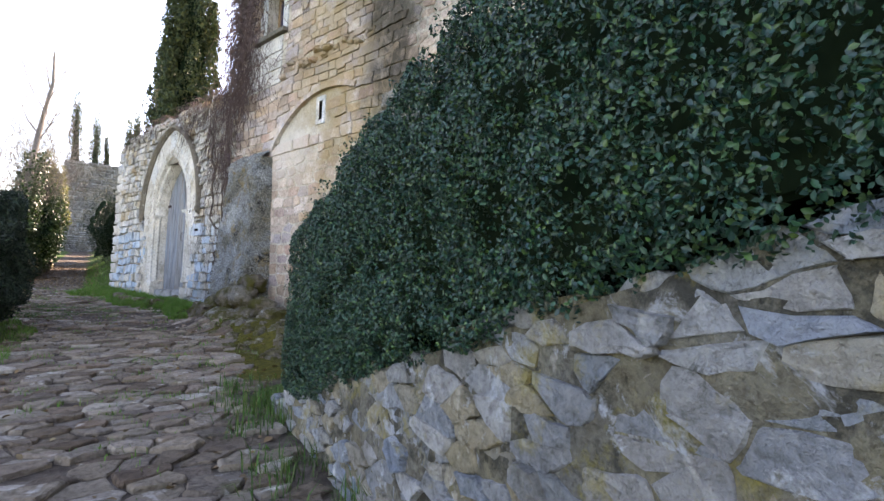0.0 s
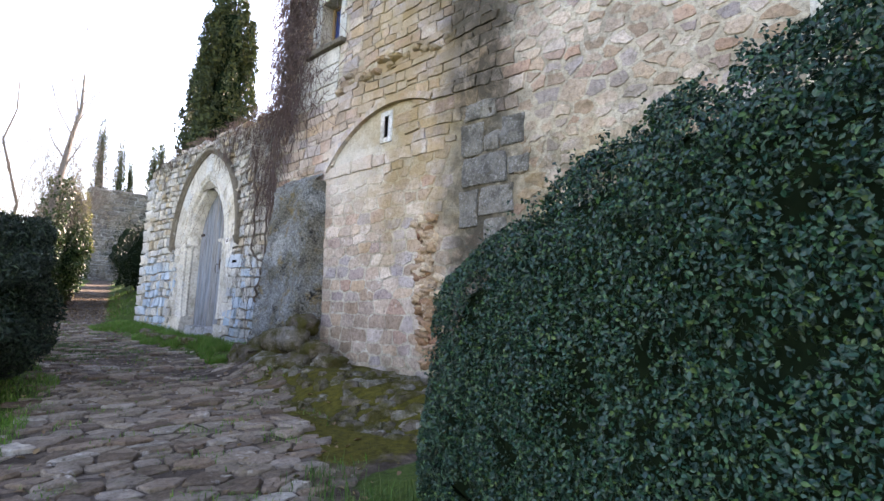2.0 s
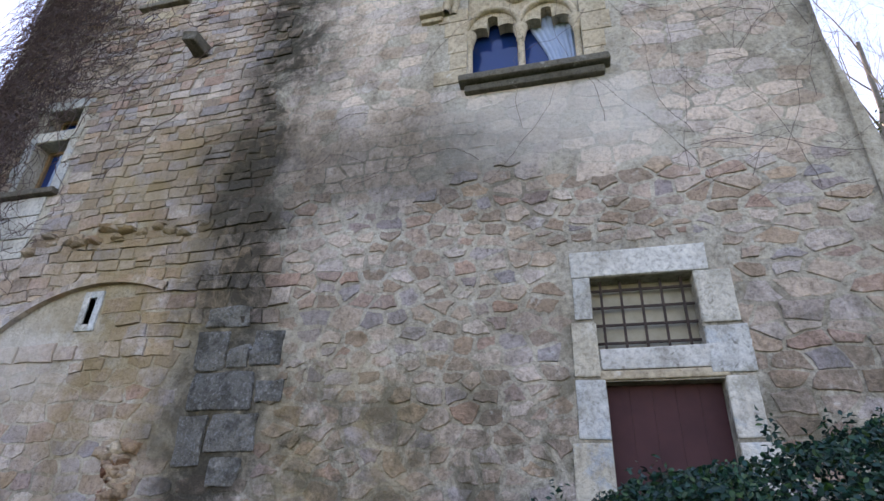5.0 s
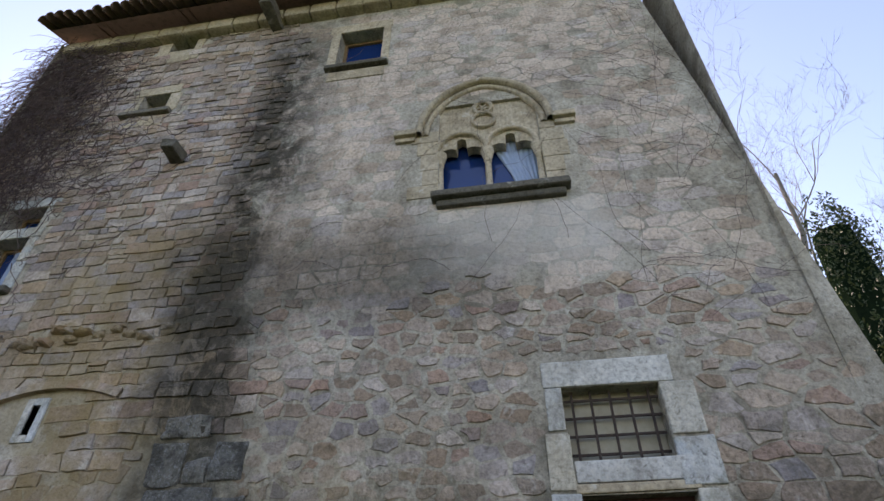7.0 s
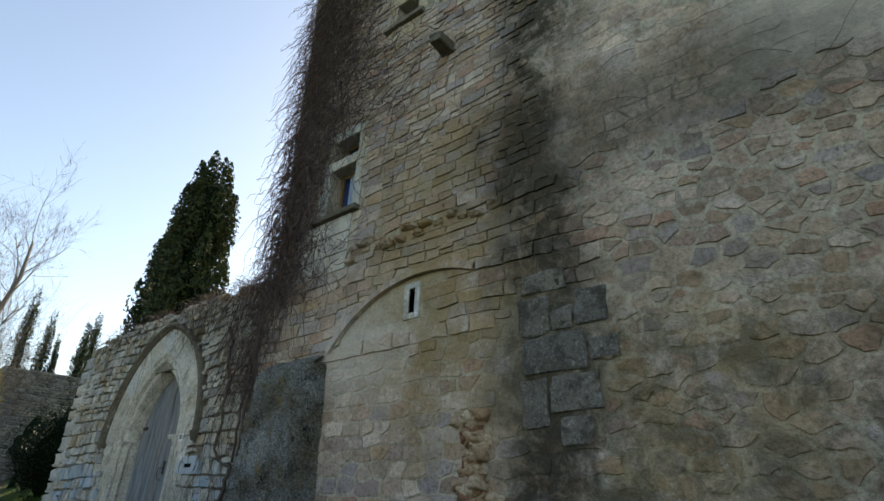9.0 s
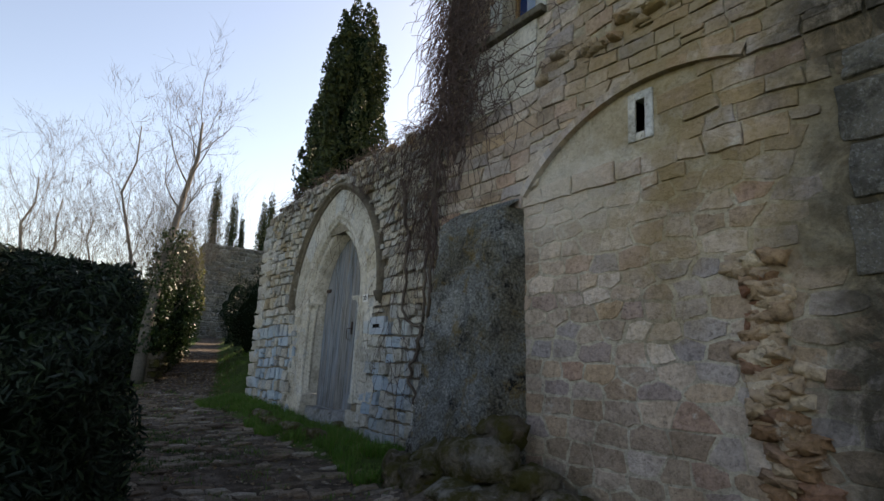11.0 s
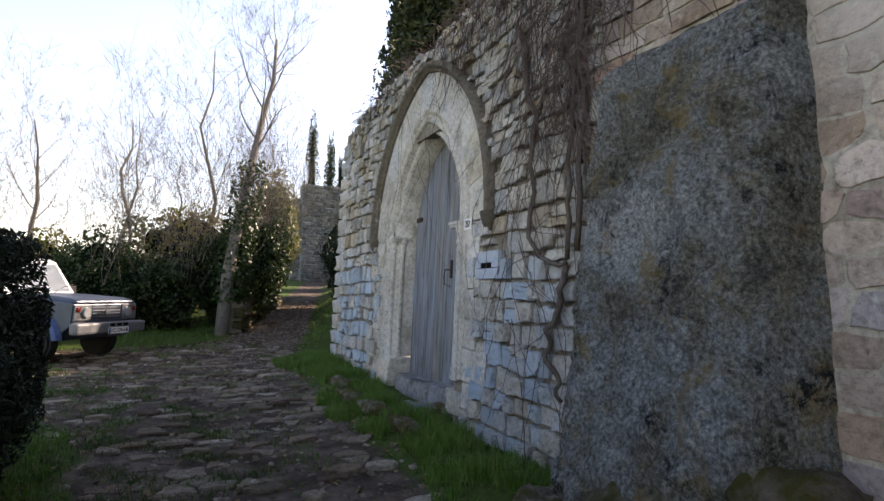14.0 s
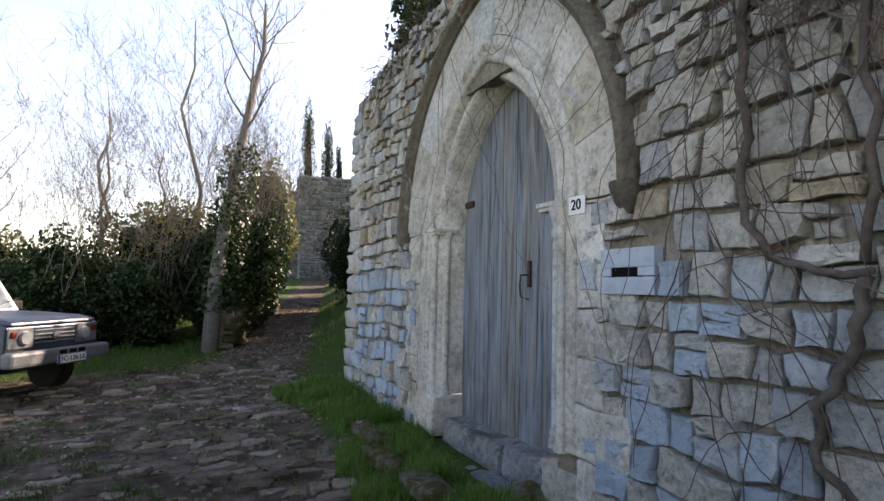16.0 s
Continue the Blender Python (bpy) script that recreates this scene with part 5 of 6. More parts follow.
# ---- plants: leaves, twigs ----
def leaf_cloud(name, pts, nrm, size, material, parent, seed, slim=0.45, fold=0.25, loose=0.9):
    """Many folded leaves at the points, facing roughly along their normals."""
    r = np.random.default_rng(seed)
    n = len(pts)
    nrm = nrm + r.normal(0, loose, (n, 3))
    nrm /= np.linalg.norm(nrm, axis=1)[:, None] + 1e-9
    a = r.normal(0, 1, (n, 3))
    a -= (a * nrm).sum(1)[:, None] * nrm
    a /= np.linalg.norm(a, axis=1)[:, None] + 1e-9
    b = np.cross(nrm, a)
    L = (size[0] + (size[1] - size[0]) * r.random(n))[:, None]
    W = L * slim
    base = pts - a * L * 0.5
    tip = pts + a * L * 0.5 - nrm * L * 0.08
    v = np.stack([base, pts - a * L * 0.12 + b * W * 0.5 + nrm * L * fold * 0.5, pts + a * L * 0.2 + b * W * 0.42 + nrm * L * fold * 0.4, tip, pts + a * L * 0.2 - b * W * 0.42 + nrm * L * fold * 0.4, pts - a * L * 0.12 - b * W * 0.5 + nrm * L * fold * 0.5], 1).reshape(-1, 3)
    f = np.arange(n)[:, None] * 6
    faces = np.concatenate([f + np.array([0, 1, 2, 3]), f + np.array([0, 3, 4, 5])], 1).reshape(-1, 4)
    me = bpy.data.meshes.new(name)
    me.vertices.add(len(v))
    me.vertices.foreach_set("co", v.astype(np.float32).ravel())
    me.loops.add(faces.size)
    me.loops.foreach_set("vertex_index", faces.astype(np.int32).ravel())
    me.polygons.add(len(faces))
    me.polygons.foreach_set("loop_start", np.arange(0, faces.size, 4, dtype=np.int32))
    me.update(calc_edges=True)
    me.materials.append(material)
    ob = new(name, me)
    ob.parent = parent
    ob["kind"] = "stuff"
    return ob


def sample_body(bm, n, seed, depth, keep=None):
    """Random points just under the faces of a body, with its normals."""
    r = np.random.default_rng(seed)
    bmesh.ops.triangulate(bm, faces=bm.faces[:])
    tri = np.array([[tuple(v.co) for v in f.verts] for f in bm.faces])
    if keep is not None:
        tri = tri[keep(tri.mean(1))]
    cr = np.cross(tri[:, 1] - tri[:, 0], tri[:, 2] - tri[:, 0])
    ar = np.linalg.norm(cr, axis=1)
    i = r.choice(len(tri), n, p=ar / ar.sum())
    p, q = r.random(n), r.random(n)
    sw = p + q > 1
    p[sw], q[sw] = 1 - p[sw], 1 - q[sw]
    pts = tri[i, 0] + p[:, None] * (tri[i, 1] - tri[i, 0]) + q[:, None] * (tri[i, 2] - tri[i, 0])
    nn = cr[i] / (ar[i][:, None] + 1e-9)
    return pts - nn * (r.random(n) ** 1.5)[:, None] * depth, nn


def lumpy(bm, amount, scale, seed):
    for v in bm.verts:
        v.co += noise.noise_vector(v.co * scale + Vector((seed, 0, 0))) * amount


# ---- clipped hedge over the low wall ----
def hedge_top(y):
    ks = ((-3, 2.55), (-1, 2.45), (0, 2.32), (1.0, 2.2), (1.5, 2.07), (1.9, 1.97), (2.25, 1.88), (2.65, 1.72), (3.05, 1.54), (3.3, 1.36), (3.5, 1.0))
    for (a, b), (c, d) in zip(ks, ks[1:]):
        if y <= c:
            return b + (d - b) * max(0, (y - a) / (c - a))
    return ks[-1][1]


def hedge_body():
    bm = bmesh.new()
    rings = []
    ys = [-3 + 6.5 * i / 60 for i in range(61)]
    for y in ys:
        zb, zt = low_wall_top(y) - 0.08, hedge_top(y)
        if y > 2.9:
            zb = low_wall_top(2.9) - 0.08 - 0.05 * (y - 2.9)
        end = math.sqrt(max(0.02, 1 - max(0, (y - 2.9) / 0.62) ** 2)) if y > 2.9 else 1
        x0 = low_wall_x(y) - 0.10
        wd = 0.95
        ring = []
        for k in range(24):
            an = 2 * math.pi * k / 24
            c, s_ = math.cos(an), math.sin(an)
            e = 0.5 if s_ > 0 else 0.28
            px = x0 + wd / 2 + (wd / 2) * end * math.copysign(abs(c) ** e, c) - (1 - end) * 0.1
            pz = (zb + zt) / 2 + (zt - zb) / 2 * (0.55 + 0.45 * end) * math.copysign(abs(s_) ** e, s_)
            ring.append(bm.verts.new((px, y, pz)))
        rings.append(ring)
    for a, b in zip(rings, rings[1:]):
        for k in range(24):
            bm.faces.new((a[k], b[k], b[(k + 1) % 24], a[(k + 1) % 24]))
    bm.faces.new(rings[-1])
    bm.faces.new(rings[0][::-1])
    bmesh.ops.recalc_face_normals(bm, faces=bm.faces[:])
    bmesh.ops.subdivide_edges(bm, edges=bm.edges[:], cuts=1, use_grid_fill=True)
    lumpy(bm, 0.05, 2.2, 3)
    lumpy(bm, 0.035, 6.0, 9)
    return bm


hedge = tagged(empty("hedge", Matrix.Translation((low_wall_x(1) + 0.4, 1.0, low_wall_top(1.0)))), "dense clipped dark green box hedge over the low wall", "hedge")
bm = hedge_body()
pts, nn = sample_body(bm, 270000, 1, 0.06, lambda c: (c[:, 1] > -1.6))
dip = np.array([max(0.0, noise.noise(Vector(p) * 4.5) + 0.7 * noise.noise(Vector(p) * 13.0) - 0.12) for p in pts])
pts = pts - nn * np.minimum(0.15, dip * 0.34)[:, None]
under(hedge, leaf_cloud("leaves", pts, nn, (0.012, 0.023), m_box, None, 2, 0.58, 0.22, 0.75))
# young shoots standing out of the clipped face
tips, tn = sample_body(bm, 900, 6, 0.0, lambda c: (c[:, 1] > -1.6) & (c[:, 2] > 0.9))
g = np.random.default_rng(3)
P, N = [], []
for p, q in zip(tips, tn):
    d = q * 0.6 + np.array([0, 0, 0.7]) + g.normal(0, 0.25, 3)
    d /= np.linalg.norm(d)
    reach = 0.02 + 0.06 * g.random() ** 2
    for k in range(9):
        P.append(p + d * reach * k / 8 + g.normal(0, 0.007, 3))
        N.append(d + g.normal(0, 0.5, 3))
under(hedge, leaf_cloud("shoots", np.array(P), np.array(N), (0.013, 0.024), m_box, None, 12, 0.5, 0.2, 0.6))
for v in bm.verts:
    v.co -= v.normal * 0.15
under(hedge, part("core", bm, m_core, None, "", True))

# ---- low retaining wall ----
low_wall = tagged(empty("wall_low"), "low lichened rubble retaining wall under the hedge", "wall", kind="structure")
LDIR = Vector((0.337, 1, 0)).normalized()
LOUT = Vector((-LDIR.y, LDIR.x, 0))


vs, fs = [], []
NY, NZ = 130, 34
for i in range(NY + 1):
    y = -3 + 6.9 * i / NY
    zt = max(height(low_wall_x(y) - 0.3, y), low_wall_top(y) - 0.02)
    for j in range(NZ + 1):
        z = -0.6 + (zt + 0.6) * j / NZ
        d = -0.022 * noise.noise((y * 3.5, z * 3.5, 4)) - 0.016 * noise.noise((y * 11, z * 11, 2)) - 0.008 * noise.noise((y * 27, z * 27, 9))
        vs.append(Vector((low_wall_x(y) - 0.012 + d, y, z)))
    vs.append(Vector((low_wall_x(y) + 0.5, y, zt)))
n = NZ + 2
fs = [(i * n + j, (i + 1) * n + j, (i + 1) * n + j + 1, i * n + j + 1) for i in range(NY) for j in range(NZ + 1)]
link_mesh("wall_core", vs, [f[::-1] for f in fs], m_low_joint, low_wall, True)
low_skip = lambda u, v: v > low_wall_top(u) + 0.05 or v < -0.5


def low_place(u, v, w):
    return Vector((low_wall_x(u), u, v)) - LOUT * (w + 0.005)


seeds = [(u, v - 0.281 * u, z) for u, v, z in row_seeds(-1.9, 3.8, 0.05, 1.3, (0.06, 0.12), (0.12, 0.30), 51, 0.38, 0)]
cells = rubble_cells(seeds, 2.1)
lay_cells(cells, [((-0.004, 0.008), (0.006, 0.05), m_low, 0.84)], low_skip, low_wall, low_place, lambda u, v: u > -1.2, 6)

# ---- dark evergreen shrub beside the lane ----
def shrub(name, label, center, radii, count, leaf, material, seed, lump=0.25, cat="shrub", core=0.80, slim=0.4, depth=0.35, group="", square=0.0):
    top = tagged(empty(name, Matrix.Translation((center[0], center[1], height(center[0], center[1])))), label, cat, group)
    bm = bmesh.new()
    bmesh.ops.create_icosphere(bm, subdivisions=4, radius=1.0)
    for v in bm.verts:
        q = v.co.copy()
        f = max(abs(q.x), abs(q.y), abs(q.z)) ** -square
        f *= 1 + lump * (noise.noise(q * 1.7 + Vector((seed, 0, 0))) + 0.6 * noise.noise(q * 4 + Vector((0, seed, 0))))
        v.co = Vector((center[0] + q.x * radii[0] * f, center[1] + q.y * radii[1] * f, center[2] + q.z * radii[2] * f))
    bm.normal_update()
    pts, nn = sample_body(bm, count, seed, depth)
    under(top, leaf_cloud("leaves", pts, nn, leaf, material, None, seed + 1, slim, 0.15, 1.0))
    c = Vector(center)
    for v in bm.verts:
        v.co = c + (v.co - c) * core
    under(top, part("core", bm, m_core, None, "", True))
    return top


shrub("evergreen_shrub", "large dark evergreen shrub beside the lane", (1.12, 10.5, 1.36), (0.98, 3.0, 1.02), 95000, (0.035, 0.085), m_yew, 5, 0.26, slim=0.24, core=0.80, depth=0.30, square=0.55)

# ---- bare twigs and trees ----
def grow(soup, fine, p, d, length, r, level, rng, up=0.25, spread=0.7, seg=5, bend=0.16):
    pts, rad = [p.copy()], [r]
    for i in range(seg):
        d = (d + Vector((rng.gauss(0, bend), rng.gauss(0, bend), rng.gauss(0, bend) + up * 0.12))).normalized()
        p = p + d * (length / seg)
        pts.append(p.copy())
        rad.append(r * (1 - 0.55 * (i + 1) / seg))
    vs, fs = tube(pts, rad, 8 if r > 0.05 else (5 if r > 0.012 else 3))
    (soup if level > 1 else fine).add(vs, fs)
    if level == 0:
        return
    kids = rng.choice((3, 4)) if level > 1 else rng.choice((4, 5, 6))
    for k in range(kids):
        i = rng.randint(max(1, seg // 2), seg)
        a = Vector((rng.gauss(0, 1), rng.gauss(0, 1), rng.gauss(0, 0.6) + up)).normalized()
        nd = (d * (1 - spread * 0.55) + a * spread * 1.15).normalized()
        grow(soup, fine, pts[i], nd, length * rng.uniform(0.5, 0.75), max(0.0035, rad[i] * 0.66), level - 1, rng, up, spread, max(3, seg - 1), bend)


def bare_tree(name, label, base, lean, length, r, seed, level=4, up=0.35, spread=0.55, ivy=0, trunk_pts=None, limbs=9, low=0.5):
    rng = random.Random(seed)
    top = tagged(empty(name, Matrix.Translation(base)), label, "tree")
    trunk = Soup()
    pts = trunk_pts or [Vector(base) + Vector(lean) * t + Vector((rng.gauss(0, 0.02 * r * 60), rng.gauss(0, 0.02 * r * 60), 0)) for t in (0, 0.14, 0.28, 0.42, 0.56, 0.7, 0.84, 1.0)]
    pts[0].z -= 0.15
    rad = [r * (1 - 0.78 * i / (len(pts) - 1)) for i in range(len(pts))]
    vs, fs = tube(pts, rad, 12)
    trunk.add(vs, fs)
    under(top, trunk.link("trunk", m_bark, None, True))
    n = len(pts) - 1
    for k in range(limbs):
        f = n * (low + (1 - low) * (k + rng.random()) / limbs)
        i = min(n - 1, int(f))
        p = pts[i].lerp(pts[i + 1], f - i)
        ri = rad[i] + (rad[i + 1] - rad[i]) * (f - i)
        an = 2.4 * k + rng.uniform(-0.5, 0.5)
        d = Vector((math.cos(an), math.sin(an), rng.uniform(0.9, 1.9))).normalized()
        wood, fine = Soup(), Soup()
        grow(wood, fine, p, d, length * rng.uniform(0.55, 1.0), max(0.008, ri * 0.36), level - 1, rng, up, spread, 6, 0.13)
        limb = under(top, wood.link("limb", m_bark, None, True))
        spray = fine.link("twig_spray", m_pale_twig, limb)
        spray["kind"] = "stuff"
    if ivy:
        r_ = np.random.default_rng(seed)
        t = r_.random(ivy) * 0.42 + 0.12
        a = r_.random(ivy) * 6.283
        rr = 0.2 + 0.28 * r_.random(ivy)
        P = np.array([list(pts[0].lerp(pts[-1], float(q))) for q in t])
        nn = np.stack([np.cos(a), np.sin(a), 0.2 * np.ones(ivy)], 1)
        under(top, leaf_cloud("ivy", P + nn * rr[:, None], nn, (0.06, 0.12), m_laurel, None, seed, 0.7, 0.1, 0.7))
    return top


tp = [Vector(p) for p in ((3.95, 21.6, 0.6), (4.1, 22.0, 2.4), (4.35, 22.5, 3.9), (4.6, 22.9, 5.2), (4.9, 23.4, 6.7), (5.2, 23.7, 8.0), (5.25, 23.9, 9.3))]
bare_tree("leaning_tree", "leaning bare grey tree with an ivy collar beside the path", tp[0], None, 2.1, 0.17, 4, 4, ivy=1800, trunk_pts=tp, limbs=13, low=0.55)
for i, (x, y, h, r, lx) in enumerate(((3.85, 25.5, 8.2, 0.085, -0.3), (1.55, 25.5, 5.2, 0.07, 0.2), (2.6, 29.5, 5.0, 0.08, 0.4), (-0.8, 27, 5.5, 0.10, -0.3), (-3.5, 24, 5.0, 0.1, 0.2), (0.5, 34, 7.0, 0.12, 0.3), (-6, 33, 6.5, 0.13, 0.2))):
    bare_tree("bare_tree", "slim leafless tree behind the thicket", Vector((x, y, height(x, y))), (lx, 0.3, h), h * 0.34, r, 20 + i, 4, ivy=700 if i == 1 else 0, limbs=8, low=0.42)
# tree beyond the house
bare_tree("bare_tree", "leafless tree beyond the far corner of the house", Vector((17.5, -8.6, height(17.5, -8.6))), (0.2, 1.2, 15.0), 5.0, 0.3, 61, 5, limbs=10, low=0.45)

# evergreen thicket behind the lane
for i, (x, y, z, a, b, c, mt, n) in enumerate(((2.5, 22.8, 1.7, 1.1, 0.9, 1.1, m_laurel, 7000), (4.2, 23.2, 2.3, 0.9, 0.9, 1.35, m_laurel, 8000), (4.9, 23.4, 2.6, 0.8, 1.0, 1.3, m_laurel, 6000), (1.2, 23.0, 1.8, 1.4, 1.1, 1.3, m_laurel, 7000), (-0.6, 24.5, 1.9, 1.7, 1.3, 1.5, m_thicket, 5000), (3.2, 24.4, 2.7, 1.5, 1.0, 1.5, m_thicket, 6000), (5.6, 27.5, 3.6, 0.9, 1.4, 2.0, m_laurel, 5000), (-3.2, 25.5, 1.9, 2.0, 1.4, 1.6, m_thicket, 5000), (6.2, 29.5, 4.4, 1.0, 1.5, 2.2, m_thicket, 5000), (-6.5, 27, 1.9, 2.2, 1.6, 1.7, m_thicket, 4000))):
    shrub("thicket_shrub", "glossy laurel and ivy bush behind the lane" if mt is m_laurel else "yellow green bramble thicket behind the lane", (x, y, z), (a, b, c), n, (0.06, 0.13), mt, 70 + i, 0.35, "bush", 0.72, 0.5, 0.4, "thicket behind the lane")
    rng = random.Random(300 + i)
    fine = Soup()
    for k in range(34):
        p = Vector((x + rng.uniform(-a, a), y + rng.uniform(-b, b), z + c * 0.2))
        grow(fine, fine, p, Vector((rng.gauss(0, 0.25), rng.gauss(0, 0.25), 1)).normalized(), rng.uniform(1.2, 3.2), 0.007, 2, rng, 0.4, 0.6, 5, 0.12)
    ob = fine.link("bare_canes", m_pale_twig)
    tagged(ob, "pale leafless canes rising out of the thicket", "canes", kind="stuff")

# low dry wall left of the climbing path, far wall
side_wall = tagged(empty("wall_path"), "low mossy dry stone wall beside the climbing path", "wall", kind="structure")
rng = random.Random(9)
for k in range(70):
    t = rng.random()
    y = 22.0 + 6 * t
    x = lane_left(y) + 0.1 + rng.uniform(-0.05, 0.05)
    z = height(x, y) + rng.uniform(0.05, 0.8)
    m = Matrix.Translation((x, y, z)) @ pose(0, 0, 0, 90, 0, 60) @ Matrix.Diagonal((rng.uniform(0.25, 0.5), rng.uniform(0.16, 0.28), 0.15, 1))
    stone_object("stone", ROUGH, rng.randrange(14), m_moss_stone, m, side_wall)
bm = bmesh.new()
for k in range(12):
    y = 22.2 + k * 0.5
    box(bm, lane_left(y) - 0.12, y, height(lane_left(y), y) + 0.25, 0.35, 0.55, 1.0, 0.05)
part("wall_core", bm, m_gate_joint, side_wall)

# The far wall's shade is put into dark stone colours, core and facing.
far_wall = tagged(empty("wall_far"), "tall stone wall of a far building, shade in its dark tones", "wall", kind="structure")
bm = bmesh.new()
box(bm, 14.5, 40, 4.4, 10.5, 1.0, 7.4)
box(bm, 9.2, 43, 4.0, 0.8, 6.0, 6.6)
part("wall_core", bm, m_slab, far_wall)


def on_far(u, v, spin=0.0):
    return Matrix.Translation((u, 39.49, v)) @ Matrix(((1, 0, 0, 0), (0, 0, -1, 0), (0, 1, 0, 0), (0, 0, 0, 1))) @ Matrix.Rotation(spin, 4, 'Z')


lay_stones(courses(9.25, 15.5, 1.8, 8.0, (0.18, 0.34), (0.3, 0.7), lambda u, v: False, 77), ROUGH, m_dark_block, far_wall, on_far, (0.02, 0.06), lambda u, v: False, gap=0.03, seed=3)
# The last three are unseen behind the gate wall, added to shade the lane.
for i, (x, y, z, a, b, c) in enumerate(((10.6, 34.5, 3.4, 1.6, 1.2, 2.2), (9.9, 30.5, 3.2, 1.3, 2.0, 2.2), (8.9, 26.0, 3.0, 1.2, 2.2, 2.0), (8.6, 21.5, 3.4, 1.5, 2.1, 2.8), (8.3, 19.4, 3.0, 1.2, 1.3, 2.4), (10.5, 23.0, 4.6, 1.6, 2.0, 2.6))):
    shrub("bank_shade_shrub", "dark bramble and ivy on the bank, some added unseen for shade", (x, y, z), (a, b, c), 4000, (0.06, 0.12), m_yew, 110 + i, 0.35, "bush", 0.75)


# ---- cypresses ----
def cypress(base, h, r, seed, label, n=9000, blunt=4.5):
    top = tagged(empty("cypress_tree", Matrix.Translation(base)), label, "tree")
    rng = random.Random(seed)
    vs, fs = tube([Vector(base) + Vector((0, 0, -0.2)), Vector(base) + Vector((0, 0, h * 0.9))], [r * 0.16, 0.03], 8)
    under(top, link_mesh("trunk", vs, fs, m_bark, None, True))
    g = np.random.default_rng(seed)
    P, N = [], []
    plumes = 95
    for k in range(plumes):
        t = g.random() ** 0.8
        an = g.random() * 6.283
        rad = r * (0.92 - 0.80 * t ** blunt) * (0.5 + 0.5 * g.random() ** 0.6) * min(1, 0.45 + t * 4)
        ph = h * (0.13 + 0.10 * g.random())
        c = np.array([math.cos(an) * rad, math.sin(an) * rad, h * (0.04 + 0.85 * t)])
        m = n // plumes
        q = g.random(m)
        wid = r * 0.25 * np.sin(np.pi * np.clip(q * 0.9 + 0.1, 0, 1)) ** 0.7
        a2 = g.random(m) * 6.283
        d = np.stack([np.cos(a2), np.sin(a2), np.zeros(m)], 1)
        P.append(c + d * (wid * g.random(m) ** 0.4)[:, None] + np.stack([q * 0.05 * math.cos(an), q * 0.05 * math.sin(an), (q - 0.3) * ph], 1))
        N.append(d)
    P = np.concatenate(P) + np.array(base)
    under(top, leaf_cloud("crown", P, np.concatenate(N), (0.07, 0.16), m_cypress, None, seed, 0.4, 0.2, 0.6))
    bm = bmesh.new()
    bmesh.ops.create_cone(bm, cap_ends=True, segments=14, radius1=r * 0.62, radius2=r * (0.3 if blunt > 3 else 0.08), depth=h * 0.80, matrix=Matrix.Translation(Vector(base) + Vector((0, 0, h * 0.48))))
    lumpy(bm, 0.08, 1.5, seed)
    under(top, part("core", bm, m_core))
    return top


cypress((7.1, 16.1, 0.6), 9.9, 1.0, 1, "tall dense cypress behind the gate wall", 30000)
cypress((7.45, 18.2, 0.9), 8.4, 1.0, 2, "shorter cypress beside the tall one behind the wall", 24000)
for i, (x, y, h, r) in enumerate(((11.2, 41.5, 9.2, 0.75), (10.2, 42, 10.4, 0.8), (13.4, 42, 8.4, 0.8), (14.5, 44, 9.0, 0.7), (12.4, 43.5, 8.0, 0.5), (17.2, 42, 10.5, 0.9))):
    cypress((x, y, height(x, y)), h, r, 30 + i, "slender far cypress above the stone wall", 4500, 1.5)
cypress((16.2, -7.6, height(16.2, -7.6)), 12.6, 1.8, 50, "broad dark conifer beyond the house corner", 9000)


# ---- creeper ----
def wander(u, v, w, length, rng, drop=-0.2, step=0.07, wob=0.5, off=0.05):
    pts = [F(u, v, w)]
    a = rng.uniform(0, 6.283)
    n = int(length / step)
    for i in range(n):
        a += rng.gauss(0, wob)
        u += math.cos(a) * step
        v += math.sin(a) * step + drop * step
        w = min(-0.01, max(-0.35, w + rng.gauss(0, off * 0.4)))
        pts.append(F(u, v, w))
    return pts


creeper = tagged(empty("creeper", Matrix.Translation(F(10.4, 4.9))), "leafless purple brown creeper hanging down the house corner", "creeper")
rng = random.Random(77)
s = Soup()
for k in range(1900):
    t = rng.random()
    v = 4.6 + 6.9 * rng.random() ** 0.9
    u = 10.5 - abs(rng.gauss(0, 0.5)) * (0.6 + 1.1 * t) * (1 + 0.9 * smooth(6.3, 8.2, v))
    if v > 10.4 and u < 9.0 or v > 9.0 and u < 8.5:
        continue
    if 8.6 < u < 9.5 and 5.6 < v < 7.3:
        continue
    pts = wander(u, v, -0.05 - 0.2 * rng.random(), rng.uniform(0.5, 1.5), rng, -0.35, 0.1, 0.55, 0.08)
    vs, fs = tube(pts, [0.007 * (1 - 0.6 * i / len(pts)) for i in range(len(pts))], 3)
    s.add(vs, fs)
for k in range(330):
    v = rng.uniform(5.0, 11.7)
    p = F(10.45, v, rng.uniform(-0.2, 0.4))
    d = Vector((rng.gauss(0, 0.3), rng.uniform(0.4, 1.0), rng.uniform(-0.2, 0.5)))
    pts = [p]
    for i in range(9):
        d = d + Vector((rng.gauss(0, 0.2), rng.gauss(0, 0.15), -0.28))
        p = p + d.normalized() * rng.uniform(0.05, 0.1)
        pts.append(p)
    vs, fs = tube(pts, [0.006 * (1 - 0.6 * i / 10) for i in range(10)], 3)
    s.add(vs, fs)
ob = under(creeper, s.link("twigs", m_twig))
ob["kind"] = "stuff"
s = Soup()
